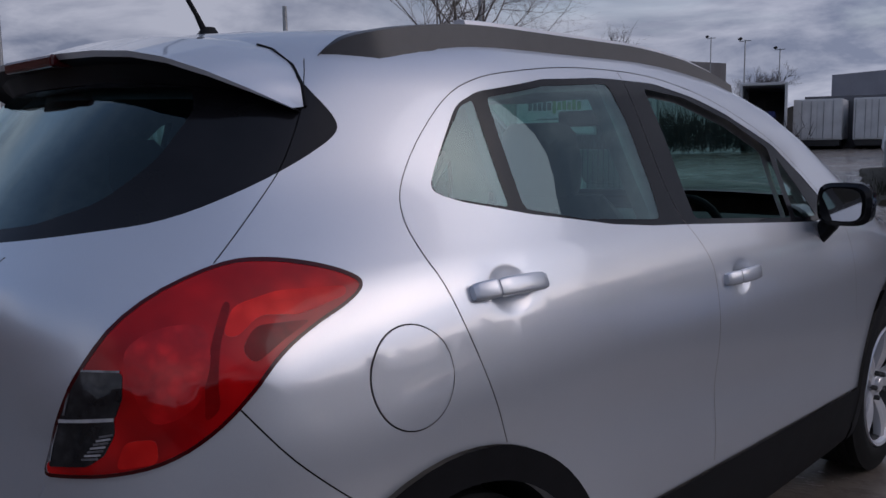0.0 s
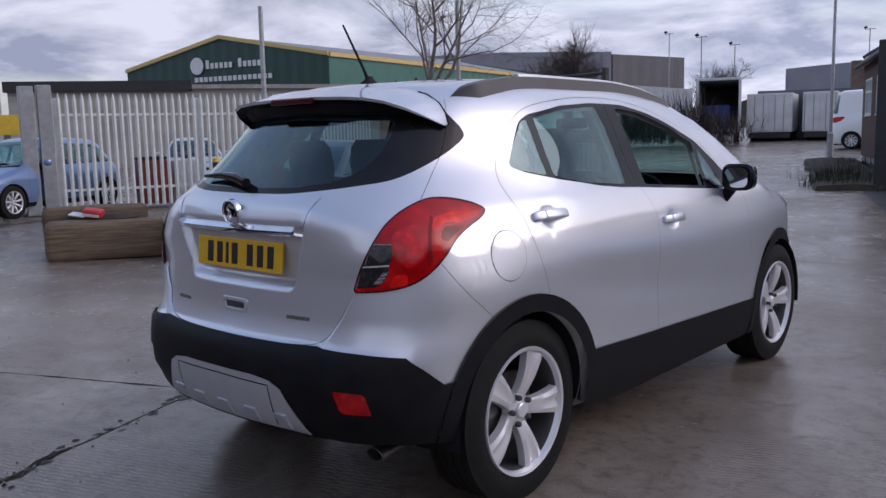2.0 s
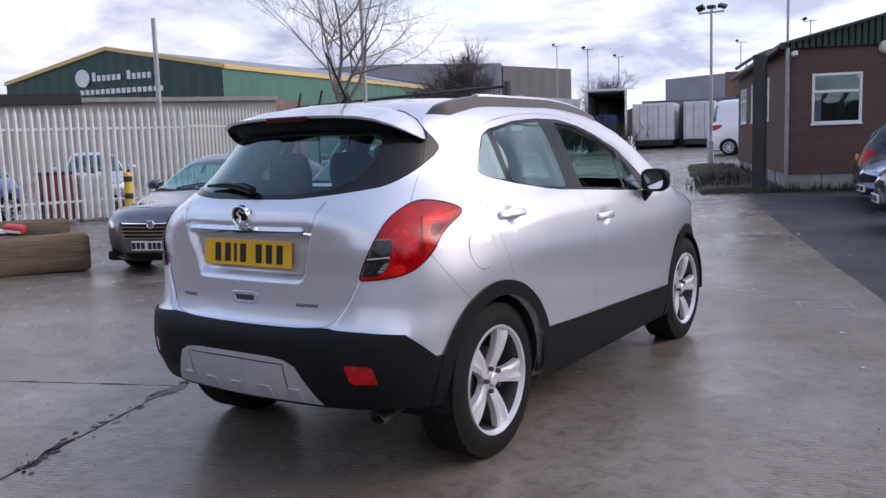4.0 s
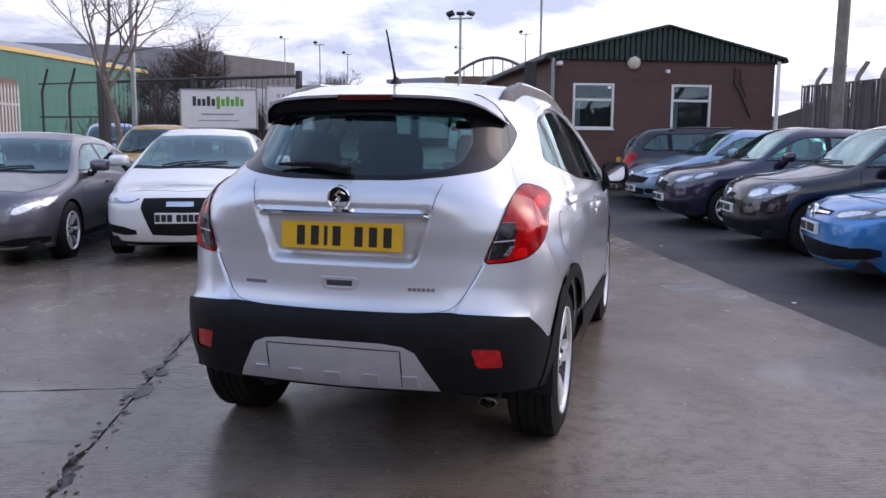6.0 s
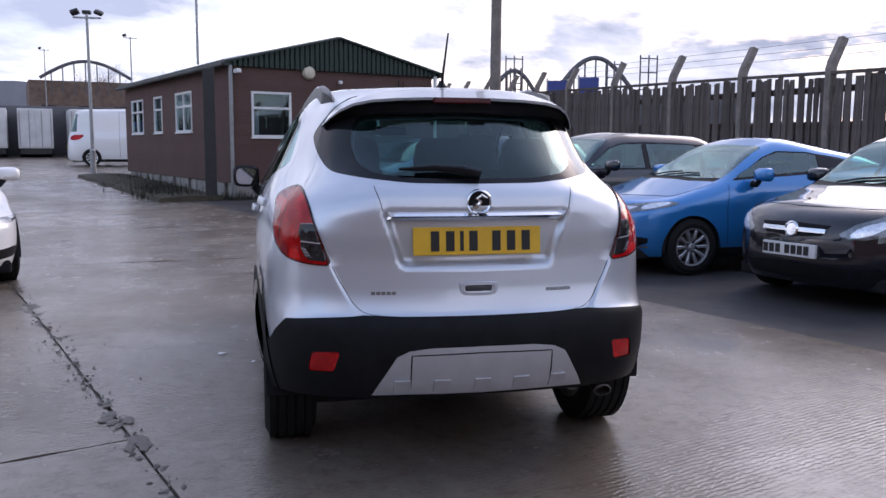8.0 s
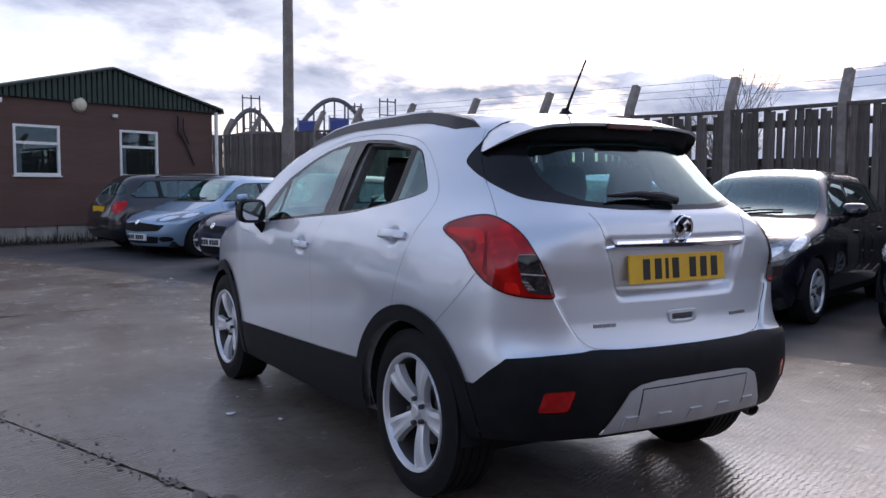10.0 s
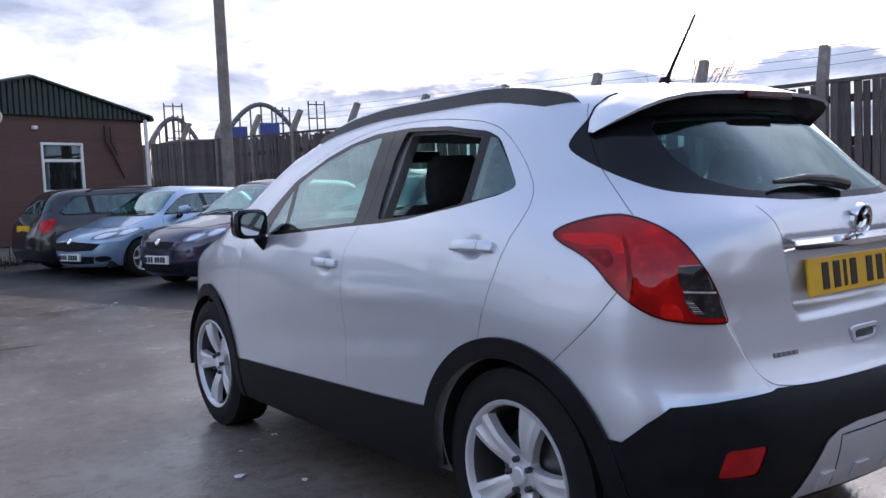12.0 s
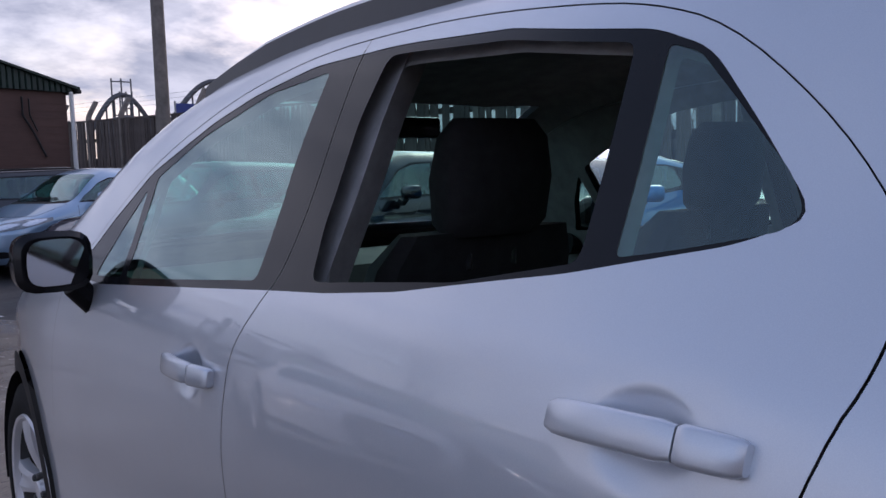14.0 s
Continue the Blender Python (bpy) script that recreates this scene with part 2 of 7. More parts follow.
def fillet(poly, r, k=4):
    """An outline with each corner rounded by about r."""
    poly = np.asarray(poly, float)
    out = []
    for a, b, c in zip(np.roll(poly, 1, 0), poly, np.roll(poly, -1, 0)):
        p = b + (a - b) * min(0.45, r / max(np.linalg.norm(a - b), 1e-6))
        q = b + (c - b) * min(0.45, r / max(np.linalg.norm(c - b), 1e-6))
        out += [p * (1 - t) ** 2 + 2 * b * t * (1 - t) + q * t * t for t in np.linspace(0, 1, k + 1)]
    return np.array(out)


def strip(line, width):
    line = np.asarray(line, float)
    d = np.gradient(line, axis=0)
    nrm = np.stack([-d[:, 1], d[:, 0]], 1) / np.maximum(np.linalg.norm(d, axis=1, keepdims=True), 1e-9) * width / 2
    return np.vstack([line + nrm, (line - nrm)[::-1]])


def inside(poly, p):
    x, y = p.T
    hit = np.zeros(len(p), bool)
    for (x0, y0), (x1, y1) in zip(poly, np.roll(poly, -1, 0)):
        cross = (y0 > y) != (y1 > y)
        with np.errstate(divide="ignore", invalid="ignore"):
            hit ^= cross & (x < (x1 - x0) * (y - y0) / (y1 - y0 + 1e-15) + x0)
    return hit


def cut_sheet(outline, polys, grid, more=None):
    """Triangles of a flat sheet, cut along the outlines of its parts: places, triangles, and the number of the part of each (-1: none)."""
    lo, hi = outline.min(0), outline.max(0)
    gx, gy = np.meshgrid(np.arange(lo[0] + grid / 2, hi[0], grid), np.arange(lo[1] + grid / 2, hi[1], grid))
    pts = np.stack([gx.ravel(), gy.ravel()], 1)
    pts = pts[inside(outline, pts)]
    if more is not None:
        pts = np.vstack([pts, more])
    verts, edges = [tuple(p) for p in pts], []
    for poly in [outline, *polys]:
        k = len(verts)
        verts += [tuple(p) for p in poly]
        edges += [(k + i, k + (i + 1) % len(poly)) for i in range(len(poly))]
    v, _, f, _, _, _ = delaunay_2d_cdt([Vector(p) for p in verts], edges, [], 0, 1e-6)
    v, f = np.array([tuple(p) for p in v]), np.array([t for t in f if len(t) == 3])
    mid = v[f].mean(1)
    keep = inside(outline, mid)
    f, mid = f[keep], mid[keep]
    which = np.full(len(f), -1)
    for i in range(len(polys) - 1, -1, -1):
        which[inside(polys[i], mid)] = i
    return v, f, which


def shell_parts(shape, root, pieces, rest, grid, outline, to_space, lining=None, more=None):
    """Makes the meshes of one chart of a car. pieces: (name, outline, material, offset, both, label, parent's key); both: one mesh across the car, else one a side.
    A name of None leaves a hole. Earlier pieces lie over later ones."""
    v, f, which = cut_sheet(dense(outline, grid), [p[1] for p in pieces], grid, more)
    space = to_space(v)
    normal = shape.normal(space)
    made = {}
    groups = [(i, *p[:1], *p[2:]) for i, p in enumerate(pieces)] + [(-1, rest[0], rest[1], 0.0, True, "", None)]
    lined = []
    single = [i for i, p in enumerate(pieces) if p[4] == "right"]
    for i, name, mat, off, both, label, key in groups:
        tri = f[which == i]
        if not len(tri):
            continue
        if i == -1 or (name and mat not in (GLASS, REAR_GLASS)):
            lined.append(tri)
        if name is None:
            continue
        used, tri = np.unique(tri, return_inverse=True)
        tri = tri.reshape(-1, 3)
        p, nn = space[used] + off * normal[used], normal[used]
        flip = np.array([-1, 1, 1])
        a, b, c = p[tri[0]]
        face = np.cross(b - a, c - a) @ nn[tri[0]].mean(0)
        right = tri if face > 0 else tri[:, ::-1]
        parent = made.get(key, [root, root])
        if both == "right":
            made[name] = [mesh_ob(name, p, right, mat, parent[0], label, normals=nn)] * 2
        elif i == -1 and single:
            left = f[np.isin(which, [-1, *single])]
            lu, left = np.unique(left, return_inverse=True)
            left = left.reshape(-1, 3)
            left = left[:, ::-1] if face > 0 else left
            where = {int(g): j for j, g in enumerate(used)}
            twin = np.array([where.get(int(g), -1) if abs(space[g, 0]) < 1e-4 else -1 for g in lu])
            twin = np.where(twin < 0, np.arange(len(lu)) + len(p), twin)
            vv, ff = np.vstack([p, space[lu] * flip]), np.vstack([right, twin[left]])
            kept, ff = np.unique(ff, return_inverse=True)
            mesh_ob(name, vv[kept], ff.reshape(-1, 3), mat, parent[0], label, normals=np.vstack([nn, normal[lu] * flip])[kept])
        elif both:
            k = len(p)
            twin = np.where(np.abs(p[:, 0]) < 1e-4, np.arange(k), np.arange(k) + k)
            vv, ff = np.vstack([p, p * flip]), np.vstack([right, twin[right[:, ::-1]]])
            kept, ff = np.unique(ff, return_inverse=True)
            ob = mesh_ob(name, vv[kept], ff.reshape(-1, 3), mat, parent[0], label, normals=np.vstack([nn, nn * flip])[kept])
            made[name] = [ob, ob]
        else:
            made[name] = [mesh_ob(name, p, right, mat, parent[0], label, normals=nn),
                          mesh_ob(name, p * flip, right[:, ::-1], mat, parent[1], label, normals=nn * flip)]
    if lining and lined:
        used, tri = np.unique(np.vstack(lined), return_inverse=True)
        tri = tri.reshape(-1, 3)
        p = space[used] - lining * normal[used]
        k = len(p)
        mesh_ob("lining", np.vstack([p, p * [-1, 1, 1]]), np.vstack([tri, tri[:, ::-1] + k]), LINING, root, "dark cloth and plastic cabin lining", smooth=True)
    return made


def make_wheel(root, x, y, r, width, spokes, mat=None, turned=0.0, split=True, rim_ratio=0.665, hub=0.0):
    """Wheel with tyre, rim, spokes, cap and disc; x tells the side."""
    mat = mat or ALLOY
    s = 1 if x > 0 else -1
    wheel = new("wheel")
    wheel.parent = root
    m = Matrix.Translation((x, y, r)) @ Matrix.Rotation(radians(90) * s, 4, "Y") @ Matrix.Rotation(turned, 4, "Z")
    rr, hw = r * rim_ratio, width / 2
    bm = bmesh.new()
    prof = [(rr - 0.005, -hw + 0.01), (rr + 0.02, -hw), (r - 0.05, -hw - 0.004), (r - 0.02, -hw + 0.012)]
    for k in range(5):
        h = -hw + 0.03 + (width - 0.06) * k / 4.0
        prof += [(r, h - 0.013), (r, h + 0.013), (r - 0.007, h + 0.015), (r - 0.007, h + (width - 0.06) / 4 - 0.015)] if k < 4 else [(r, h - 0.013), (r, h + 0.013)]
    prof += [(r - 0.02, hw - 0.012), (r - 0.05, hw + 0.004), (rr + 0.02, hw), (rr - 0.005, hw - 0.01)]
    lathe(bm, prof, 48, m)
    part("tyre", bm, RUBBER, wheel, "", True)
    bm = bmesh.new()
    lathe(bm, [(rr + 0.006, hw - 0.008), (rr + 0.002, hw + 0.002), (rr - 0.008, hw - 0.002), (rr - 0.016, hw - 0.02)], 48, m)
    part("rim", bm, mat, wheel, "", True)
    # the barrel inside the lip is a darker grey than the rim
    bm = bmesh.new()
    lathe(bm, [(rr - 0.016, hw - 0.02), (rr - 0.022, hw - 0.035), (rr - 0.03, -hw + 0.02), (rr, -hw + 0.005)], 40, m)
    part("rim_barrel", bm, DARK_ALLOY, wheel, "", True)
    for k in range(spokes):
        a = 2 * math.pi * k / spokes
        bm = bmesh.new()
        rows = []
        ns = 7
        w0, w1 = (0.040, 0.047) if split else (0.022, 0.020)
        w0, w1 = w0 * r / 0.345, w1 * r / 0.345
        for i in range(ns):
            q = i / (ns - 1)
            rad = 0.045 + (rr - 0.055) * q
            w = w0 * 0.72 + (w1 * 1.3 - w0 * 0.72) * q ** 1.4
            zt = hw - 0.012 - 0.03 * (1 - q) ** 2 + 0.006 * math.sin(q * math.pi)
            ring = [(rad, -w, zt - 0.035), (rad, -w * 0.92, zt - 0.006), (rad, -w * 0.5, zt), (rad, -w * 0.12, zt - (0.010 * q if split else 0)), (rad, w * 0.12, zt - (0.010 * q if split else 0)), (rad, w * 0.5, zt), (rad, w * 0.92, zt - 0.006), (rad, w, zt - 0.035)]
            rows.append([m @ (Matrix.Rotation(a, 3, "Z") @ Vector(p)) for p in ring])
        loft(bm, rows)
        part("spoke", bm, mat, wheel, "", True)
    bm = bmesh.new()
    lathe(bm, [(0.066, hw - 0.07), (0.063, hw - 0.038), (0.050, hw - 0.036), (0.032, hw - 0.034), (0.030, hw - 0.022), (0.025, hw - 0.018), (0, hw - 0.017)], 24, m)
    part("hub_cap", bm, mat, wheel, "", True)
    for k in range(5):
        bm = bmesh.new()
        a = 2 * math.pi * (k + 0.5) / 5
        lathe(bm, [(0.011, hw - 0.045), (0.011, hw - 0.02), (0.008, hw - 0.016), (0, hw - 0.016)], 6, m @ Matrix.Translation((0.053 * math.cos(a), 0.053 * math.sin(a), 0)))
        part("wheel_bolt", bm, DARK_ALLOY, wheel)
    bm = bmesh.new()
    lathe(bm, [(0.0, hw - 0.08), (0.14, hw - 0.085), (0.145, hw - 0.095), (0.14, hw - 0.115), (0, hw - 0.12)], 28, m)
    part("brake_disc", bm, DISC, wheel)
    return wheel


def seat_parts(root, x, y, z, w=0.5, head=True, wide=1):
    """A car seat: cushion, backrest, head restraint on two posts."""
    seat = new("seat")
    seat.parent = root
    bm = bmesh.new()
    add_box(bm, x - w / 2, y, z, x + w / 2, y + 0.5, z + 0.16, 0.05)
    part("cushion", bm, SEAT, seat, "", True)
    bm = bmesh.new()
    rows = []
    for q, ww, dy, th in ((0, 0.98, 0.02, 0.14), (0.15, 1.0, 0.0, 0.16), (0.6, 1.0, -0.08, 0.14), (0.9, 0.9, -0.13, 0.11), (1.0, 0.78, -0.15, 0.07)):
        zz = z + 0.12 + 0.59 * q
        h = w / 2 * ww
        rows.append([(x + sx * h * kx, y + dy + (th if f else 0) * ky, zz) for sx, kx, f, ky in ((-1, 0.9, 0, 1), (-1, 1, 1, 0.3), (-1, 0.85, 1, 1), (1, 0.85, 1, 1), (1, 1, 1, 0.3), (1, 0.9, 0, 1))])
    loft(bm, rows)
    part("backrest", bm, SEAT, seat, "", True)
    if head:
        for k in range(wide):
            cx = x + (k - (wide - 1) / 2) * 0.42
            bm = bmesh.new()
            yy, zz = y - 0.13, z + 0.70
            rows = []
            for q, hw_, hd in ((0, 0.105, 0.03), (0.12, 0.125, 0.048), (0.5, 0.132, 0.055), (0.85, 0.12, 0.045), (1.0, 0.095, 0.022)):
                rows.append([(cx + hw_ * math.copysign(abs(math.cos(a)) ** 0.6, math.cos(a)), yy - 0.02 * q + hd * math.copysign(abs(math.sin(a)) ** 0.7, math.sin(a)), zz + 0.21 * q) for a in [2 * math.pi * i / 16 for i in range(16)]])
            loft(bm, rows)
            part("head_restraint", bm, SEAT, seat, "", True)
            for sx in (-0.055, 0.055):
                bm = bmesh.new()
                tube(bm, [(cx + sx, yy, zz - 0.06), (cx + sx, yy, zz + 0.03)], 0.007, 8)
                part("restraint_post", bm, CHROME, seat)
    return seat
# ---- shape of cars: a smooth skin from side, rear, front and roof profiles ----
def curve(*knots):
    """A smooth curve through (position, value) knots, flat beyond its ends."""
    px, pv = np.array(knots, float).T
    d = np.diff(pv) / np.diff(px)
    m = np.zeros(len(px))
    m[0], m[-1] = d[0], d[-1]
    same = d[:-1] * d[1:] > 0
    m[1:-1][same] = (2 * d[:-1] * d[1:] / (d[:-1] + d[1:] + 1e-12))[same]

    def at(q):
        q = np.clip(q, px[0], px[-1])
        i = np.clip(np.searchsorted(px, q) - 1, 0, len(px) - 2)
        h = px[i + 1] - px[i]
        s = (q - px[i]) / h
        return ((1 + 2 * s) * (1 - s) ** 2 * pv[i] + s * (1 - s) ** 2 * h * m[i]
                + s * s * (3 - 2 * s) * pv[i + 1] + s * s * (s - 1) * h * m[i + 1])
    return at


def smax(a, b, k):
    h = np.maximum(k - np.abs(a - b), 0) / k
    return np.maximum(a, b) + h * h * k / 4


def step(a, b, q):
    s = np.clip((q - a) / (b - a), 0, 1)
    return s * s * (3 - 2 * s)


class Shape:
    """Half widths W(z), rear R(z), front N(z) and roof line Z(y), blended into one closed skin."""
    def __init__(self, W, R, N, Z, rear_bow=0.2, front_bow=0.2, crown=0.12, kr=0.2, kf=0.12, yr=0.5, yf=1.9,
                 round_rear=0.25, round_front=0.35, round_top=0.14, extra=None, edge=0.06, ya=0.75, yb=2.0):
        self.W, self.R, self.N, self.Z = W, R, N, Z
        self.rear_bow, self.front_bow, self.crown, self.kr, self.kf, self.yr, self.yf = rear_bow, front_bow, crown, kr, kf, yr, yf
        self.round_rear, self.round_front, self.round_top, self.extra, self.edge, self.ya, self.yb = round_rear, round_front, round_top, extra, edge, ya, yb

    def field(self, x, y, z):
        x = np.abs(x)
        kr = self.kr(z) if callable(self.kr) else self.kr
        side = x - self.W(z) + kr * np.maximum(0, self.yr - y) ** 2 + self.kf * np.maximum(0, y - self.yf) ** 2
        rear = self.R(z) + self.rear_bow * x * x - y
        if self.extra:
            s, r = self.extra(x, y, z)
            side, rear = side + s, rear + r
        front = y - self.N(z) + self.front_bow * x * x
        f = smax(side, rear, self.round_rear)
        f = smax(f, front, self.round_front)
        return smax(f, z - self.Z(y) + self.crown * x * x, self.round_top)

    def meet(self, base, way, far=3.0):
        """Where rays from inside leave the skin."""
        lo, hi = np.zeros(len(base)), np.full(len(base), far)
        for _ in range(34):
            mid = (lo + hi) / 2
            p = base + way * mid[:, None]
            out = self.field(*p.T) > 0
            hi, lo = np.where(out, mid, hi), np.where(out, lo, mid)
        return base + way * lo[:, None]

    def normal(self, p):
        e = 2e-3
        g = np.stack([self.field(*(p + e * a).T) - self.field(*(p - e * a).T) for a in np.eye(3)], 1)
        return g / np.maximum(np.linalg.norm(g, axis=1, keepdims=True), 1e-9)

    def skin(self, uz):
        """The flat chart (u, z) of the upright skin: u runs from the rear's middle round the corner, along the side, round the front."""
        uz = np.asarray(uz, float).reshape(-1, 2)
        u, z, span = uz[:, 0], uz[:, 1], self.yb - self.ya
        a = np.where(u < 0, u, np.where(u > span, u - span, 0)) / 1.3
        base = np.stack([0 * u, self.ya + np.clip(u, 0, span), z], 1)
        way = np.stack([np.cos(a), np.sin(a), 0 * u], 1)
        return self.meet(base, way)

    def lid(self, xy):
        """The chart (x, y) of bonnet, windscreen and roof."""
        xy = np.asarray(xy, float).reshape(-1, 2)
        base = np.stack([xy[:, 0], xy[:, 1], 0 * xy[:, 0] + 0.5], 1)
        return self.meet(base, np.tile([0.0, 0, 1], (len(xy), 1)))

    def chart(self, p):
        """(u, z) of a place on the skin."""
        x, y, z = np.abs(p[..., 0]), p[..., 1], p[..., 2]
        span = self.yb - self.ya
        u = np.where(y < self.ya, 1.3 * np.arctan2(y - self.ya, x), np.where(y > self.yb, span + 1.3 * np.arctan2(y - self.yb, x), y - self.ya))
        return np.stack([u, z], -1)

    def side(self, *yz):
        yz = np.array(yz, float)
        base = np.stack([0 * yz[:, 0], yz[:, 0], yz[:, 1]], 1)
        return self.chart(self.meet(base, np.tile([1.0, 0, 0], (len(yz), 1))))

    def rear(self, *xz):
        xz = np.array(xz, float)
        base = np.stack([xz[:, 0], 0 * xz[:, 0] + 0.4, xz[:, 1]], 1)
        return self.chart(self.meet(base, np.tile([0, -1.0, 0], (len(xz), 1))))

    def front(self, *xz):
        xz = np.array(xz, float)
        base = np.stack([xz[:, 0], 0 * xz[:, 0] + self.yb, xz[:, 1]], 1)
        return self.chart(self.meet(base, np.tile([0, 1.0, 0], (len(xz), 1))))

    def brim(self, n, rear_top):
        """The seam between skin and lid, from the rear's middle to the front's middle."""
        span = self.yb - self.ya
        u = np.linspace(-1.3 * np.pi / 2, span + 1.3 * np.pi / 2, n)
        z = np.full(n, rear_top)
        for _ in range(12):
            p = self.skin(np.stack([u, z], 1))
            z = 0.5 * z + 0.5 * np.minimum(self.Z(p[:, 1]) - self.crown * p[:, 0] ** 2 - self.edge, np.where(u < 0, rear_top + 0.2 * step(-1.6, 0, u), 9))
        return np.stack([u, z], 1)


HANDLES = ((0.177, 1.066), (1.135, 0.974))


def suv_shape():
    def inset(x, y, z):
        # the recess of the number plate, and the shoulder that runs into the rear lamp
        hw = 0.385 - 0.33 * np.clip(1.14 - z, 0, 0.3)
        dish = step(hw + 0.028, hw - 0.018, x) * step(0.845, 0.892, z) * (0.006 * step(1.175, 1.135, z) + 0.030 * step(1.095, 1.05, z))
        # the tailgate lies deeper than the corner panels beside it, the lower valance deeper than the bumper
        gate_x = np.interp(z, (0.69, 0.78, 0.865, 1.0), (0.475, 0.53, 0.572, 0.615))
        dish = dish + 0.015 * step(gate_x + 0.014, gate_x - 0.004, x) * step(0.648, 0.664, z) * step(1.0, 0.88, z)
        dish = dish + 0.012 * step(0.462, 0.442, z) * step(0.43, 0.50, x)
        shoulder = -0.002 * np.exp(-((z - 1.01) / 0.12) ** 2) * step(0.9, -0.3, y)
        swell = 0.012 * np.exp(-((z - 1.0) / 0.15) ** 2 - ((x - 0.70) ** 2 + (y + 0.45) ** 2) / 0.04)
        flare = -(0.017 * step(1.0, 0.78, z) + 0.008 * step(0.76, 0.62, z)) * step(0.15, -0.28, y)
        # the blade that sweeps up through the doors, and the hollows behind the handles
        sweep = 0.011 * np.exp(-((z - (0.60 + 0.13 * (1.7 - y))) / 0.085) ** 2) * step(0.15, 0.6, y) * step(2.25, 1.8, y)
        cup = 0
        for cy, cz in HANDLES:
            b = np.clip(1 - ((y - cy) / 0.064) ** 2 - ((z - cz) / 0.052) ** 2, 0, 1)
            cup = cup + 0.012 * b * b * (2 - b)
        return shoulder + flare + sweep + cup - swell, dish - swell
    return Shape(
        W=curve((0.15, 0.78), (0.3, 0.845), (0.45, 0.868), (0.62, 0.872), (0.85, 0.872), (1.0, 0.855), (1.1, 0.826), (1.18, 0.785), (1.26, 0.745), (1.4, 0.68), (1.6, 0.575)),
        R=curve((0.15, -0.55), (0.28, -0.66), (0.42, -0.75), (0.55, -0.775), (0.645, -0.765), (0.69, -0.725), (0.78, -0.7), (0.95, -0.69), (1.06, -0.69), (1.13, -0.675), (1.19, -0.625), (1.35, -0.47), (1.5, -0.31), (1.65, -0.12)),
        N=curve((0.15, 3.2), (0.3, 3.38), (0.5, 3.44), (0.75, 3.42), (0.9, 3.36), (1.0, 3.2), (1.2, 2.9)),
        Z=curve((-0.9, 1.5), (-0.45, 1.565), (0.0, 1.602), (0.5, 1.63), (1.0, 1.63), (1.45, 1.595), (1.8, 1.5), (2.2, 1.28), (2.5, 1.125), (2.75, 1.08), (3.1, 1.02), (3.45, 0.86)),
        rear_bow=0.19, front_bow=0.25, crown=0.1, kr=curve((1.0, 0.1), (1.12, 0.14), (1.3, 0.27), (1.5, 0.3)), kf=0.1, round_rear=0.26, round_front=0.45, round_top=0.12, extra=inset, edge=0.055)


# ---- the silver car in the middle ----
def arc(cy, cz, r, a0, a1, k=24):
    return [(cy + r * math.cos(radians(a0 + (a1 - a0) * i / k)), cz + r * math.sin(radians(a0 + (a1 - a0) * i / k))) for i in range(k + 1)]


def skin_outline(shape, brim, low):
    line = np.stack([np.linspace(brim[-1, 0], brim[0, 0], 80), low(np.linspace(brim[-1, 0], brim[0, 0], 80))], 1)
    return np.vstack([brim, line])


def slab_on(shape, way, x0, x1, z0, z1, thick, name, mat, root, label="", back=0.0, nx=9, nz=3, round_=0.0):
    """A low raised bar that follows the rear or front skin."""
    xs, zs = np.linspace(x0, x1, nx), np.linspace(z0, z1, nz)
    base = np.array([(x, (0.4 if way < 0 else shape.yb), z) for z in zs for x in xs])
    p = shape.meet(base, np.tile([0, float(way), 0], (len(base), 1)))
    nn = shape.normal(p)
    top = p + nn * thick
    bot = p + nn * back
    v = np.vstack([bot, top])
    k = len(p)
    f = []
    for j in range(nz - 1):
        for i in range(nx - 1):
            a = j * nx + i
            f.append((k + a, k + a + 1, k + a + 1 + nx, k + a + nx))
    rim = [i for i in range(nx)] + [j * nx + nx - 1 for j in range(1, nz)] + [(nz - 1) * nx + i for i in range(nx - 2, -1, -1)] + [j * nx for j in range(nz - 2, 0, -1)]
    for a, b in zip(rim, rim[1:] + rim[:1]):
        f.append((a, b, k + b, k + a))
    bm = bmesh.new()
    vs = [bm.verts.new(q) for q in v]
    for q in f:
        bm.faces.new([vs[i] for i in q])
    return part(name, bm, mat, root, label, True)


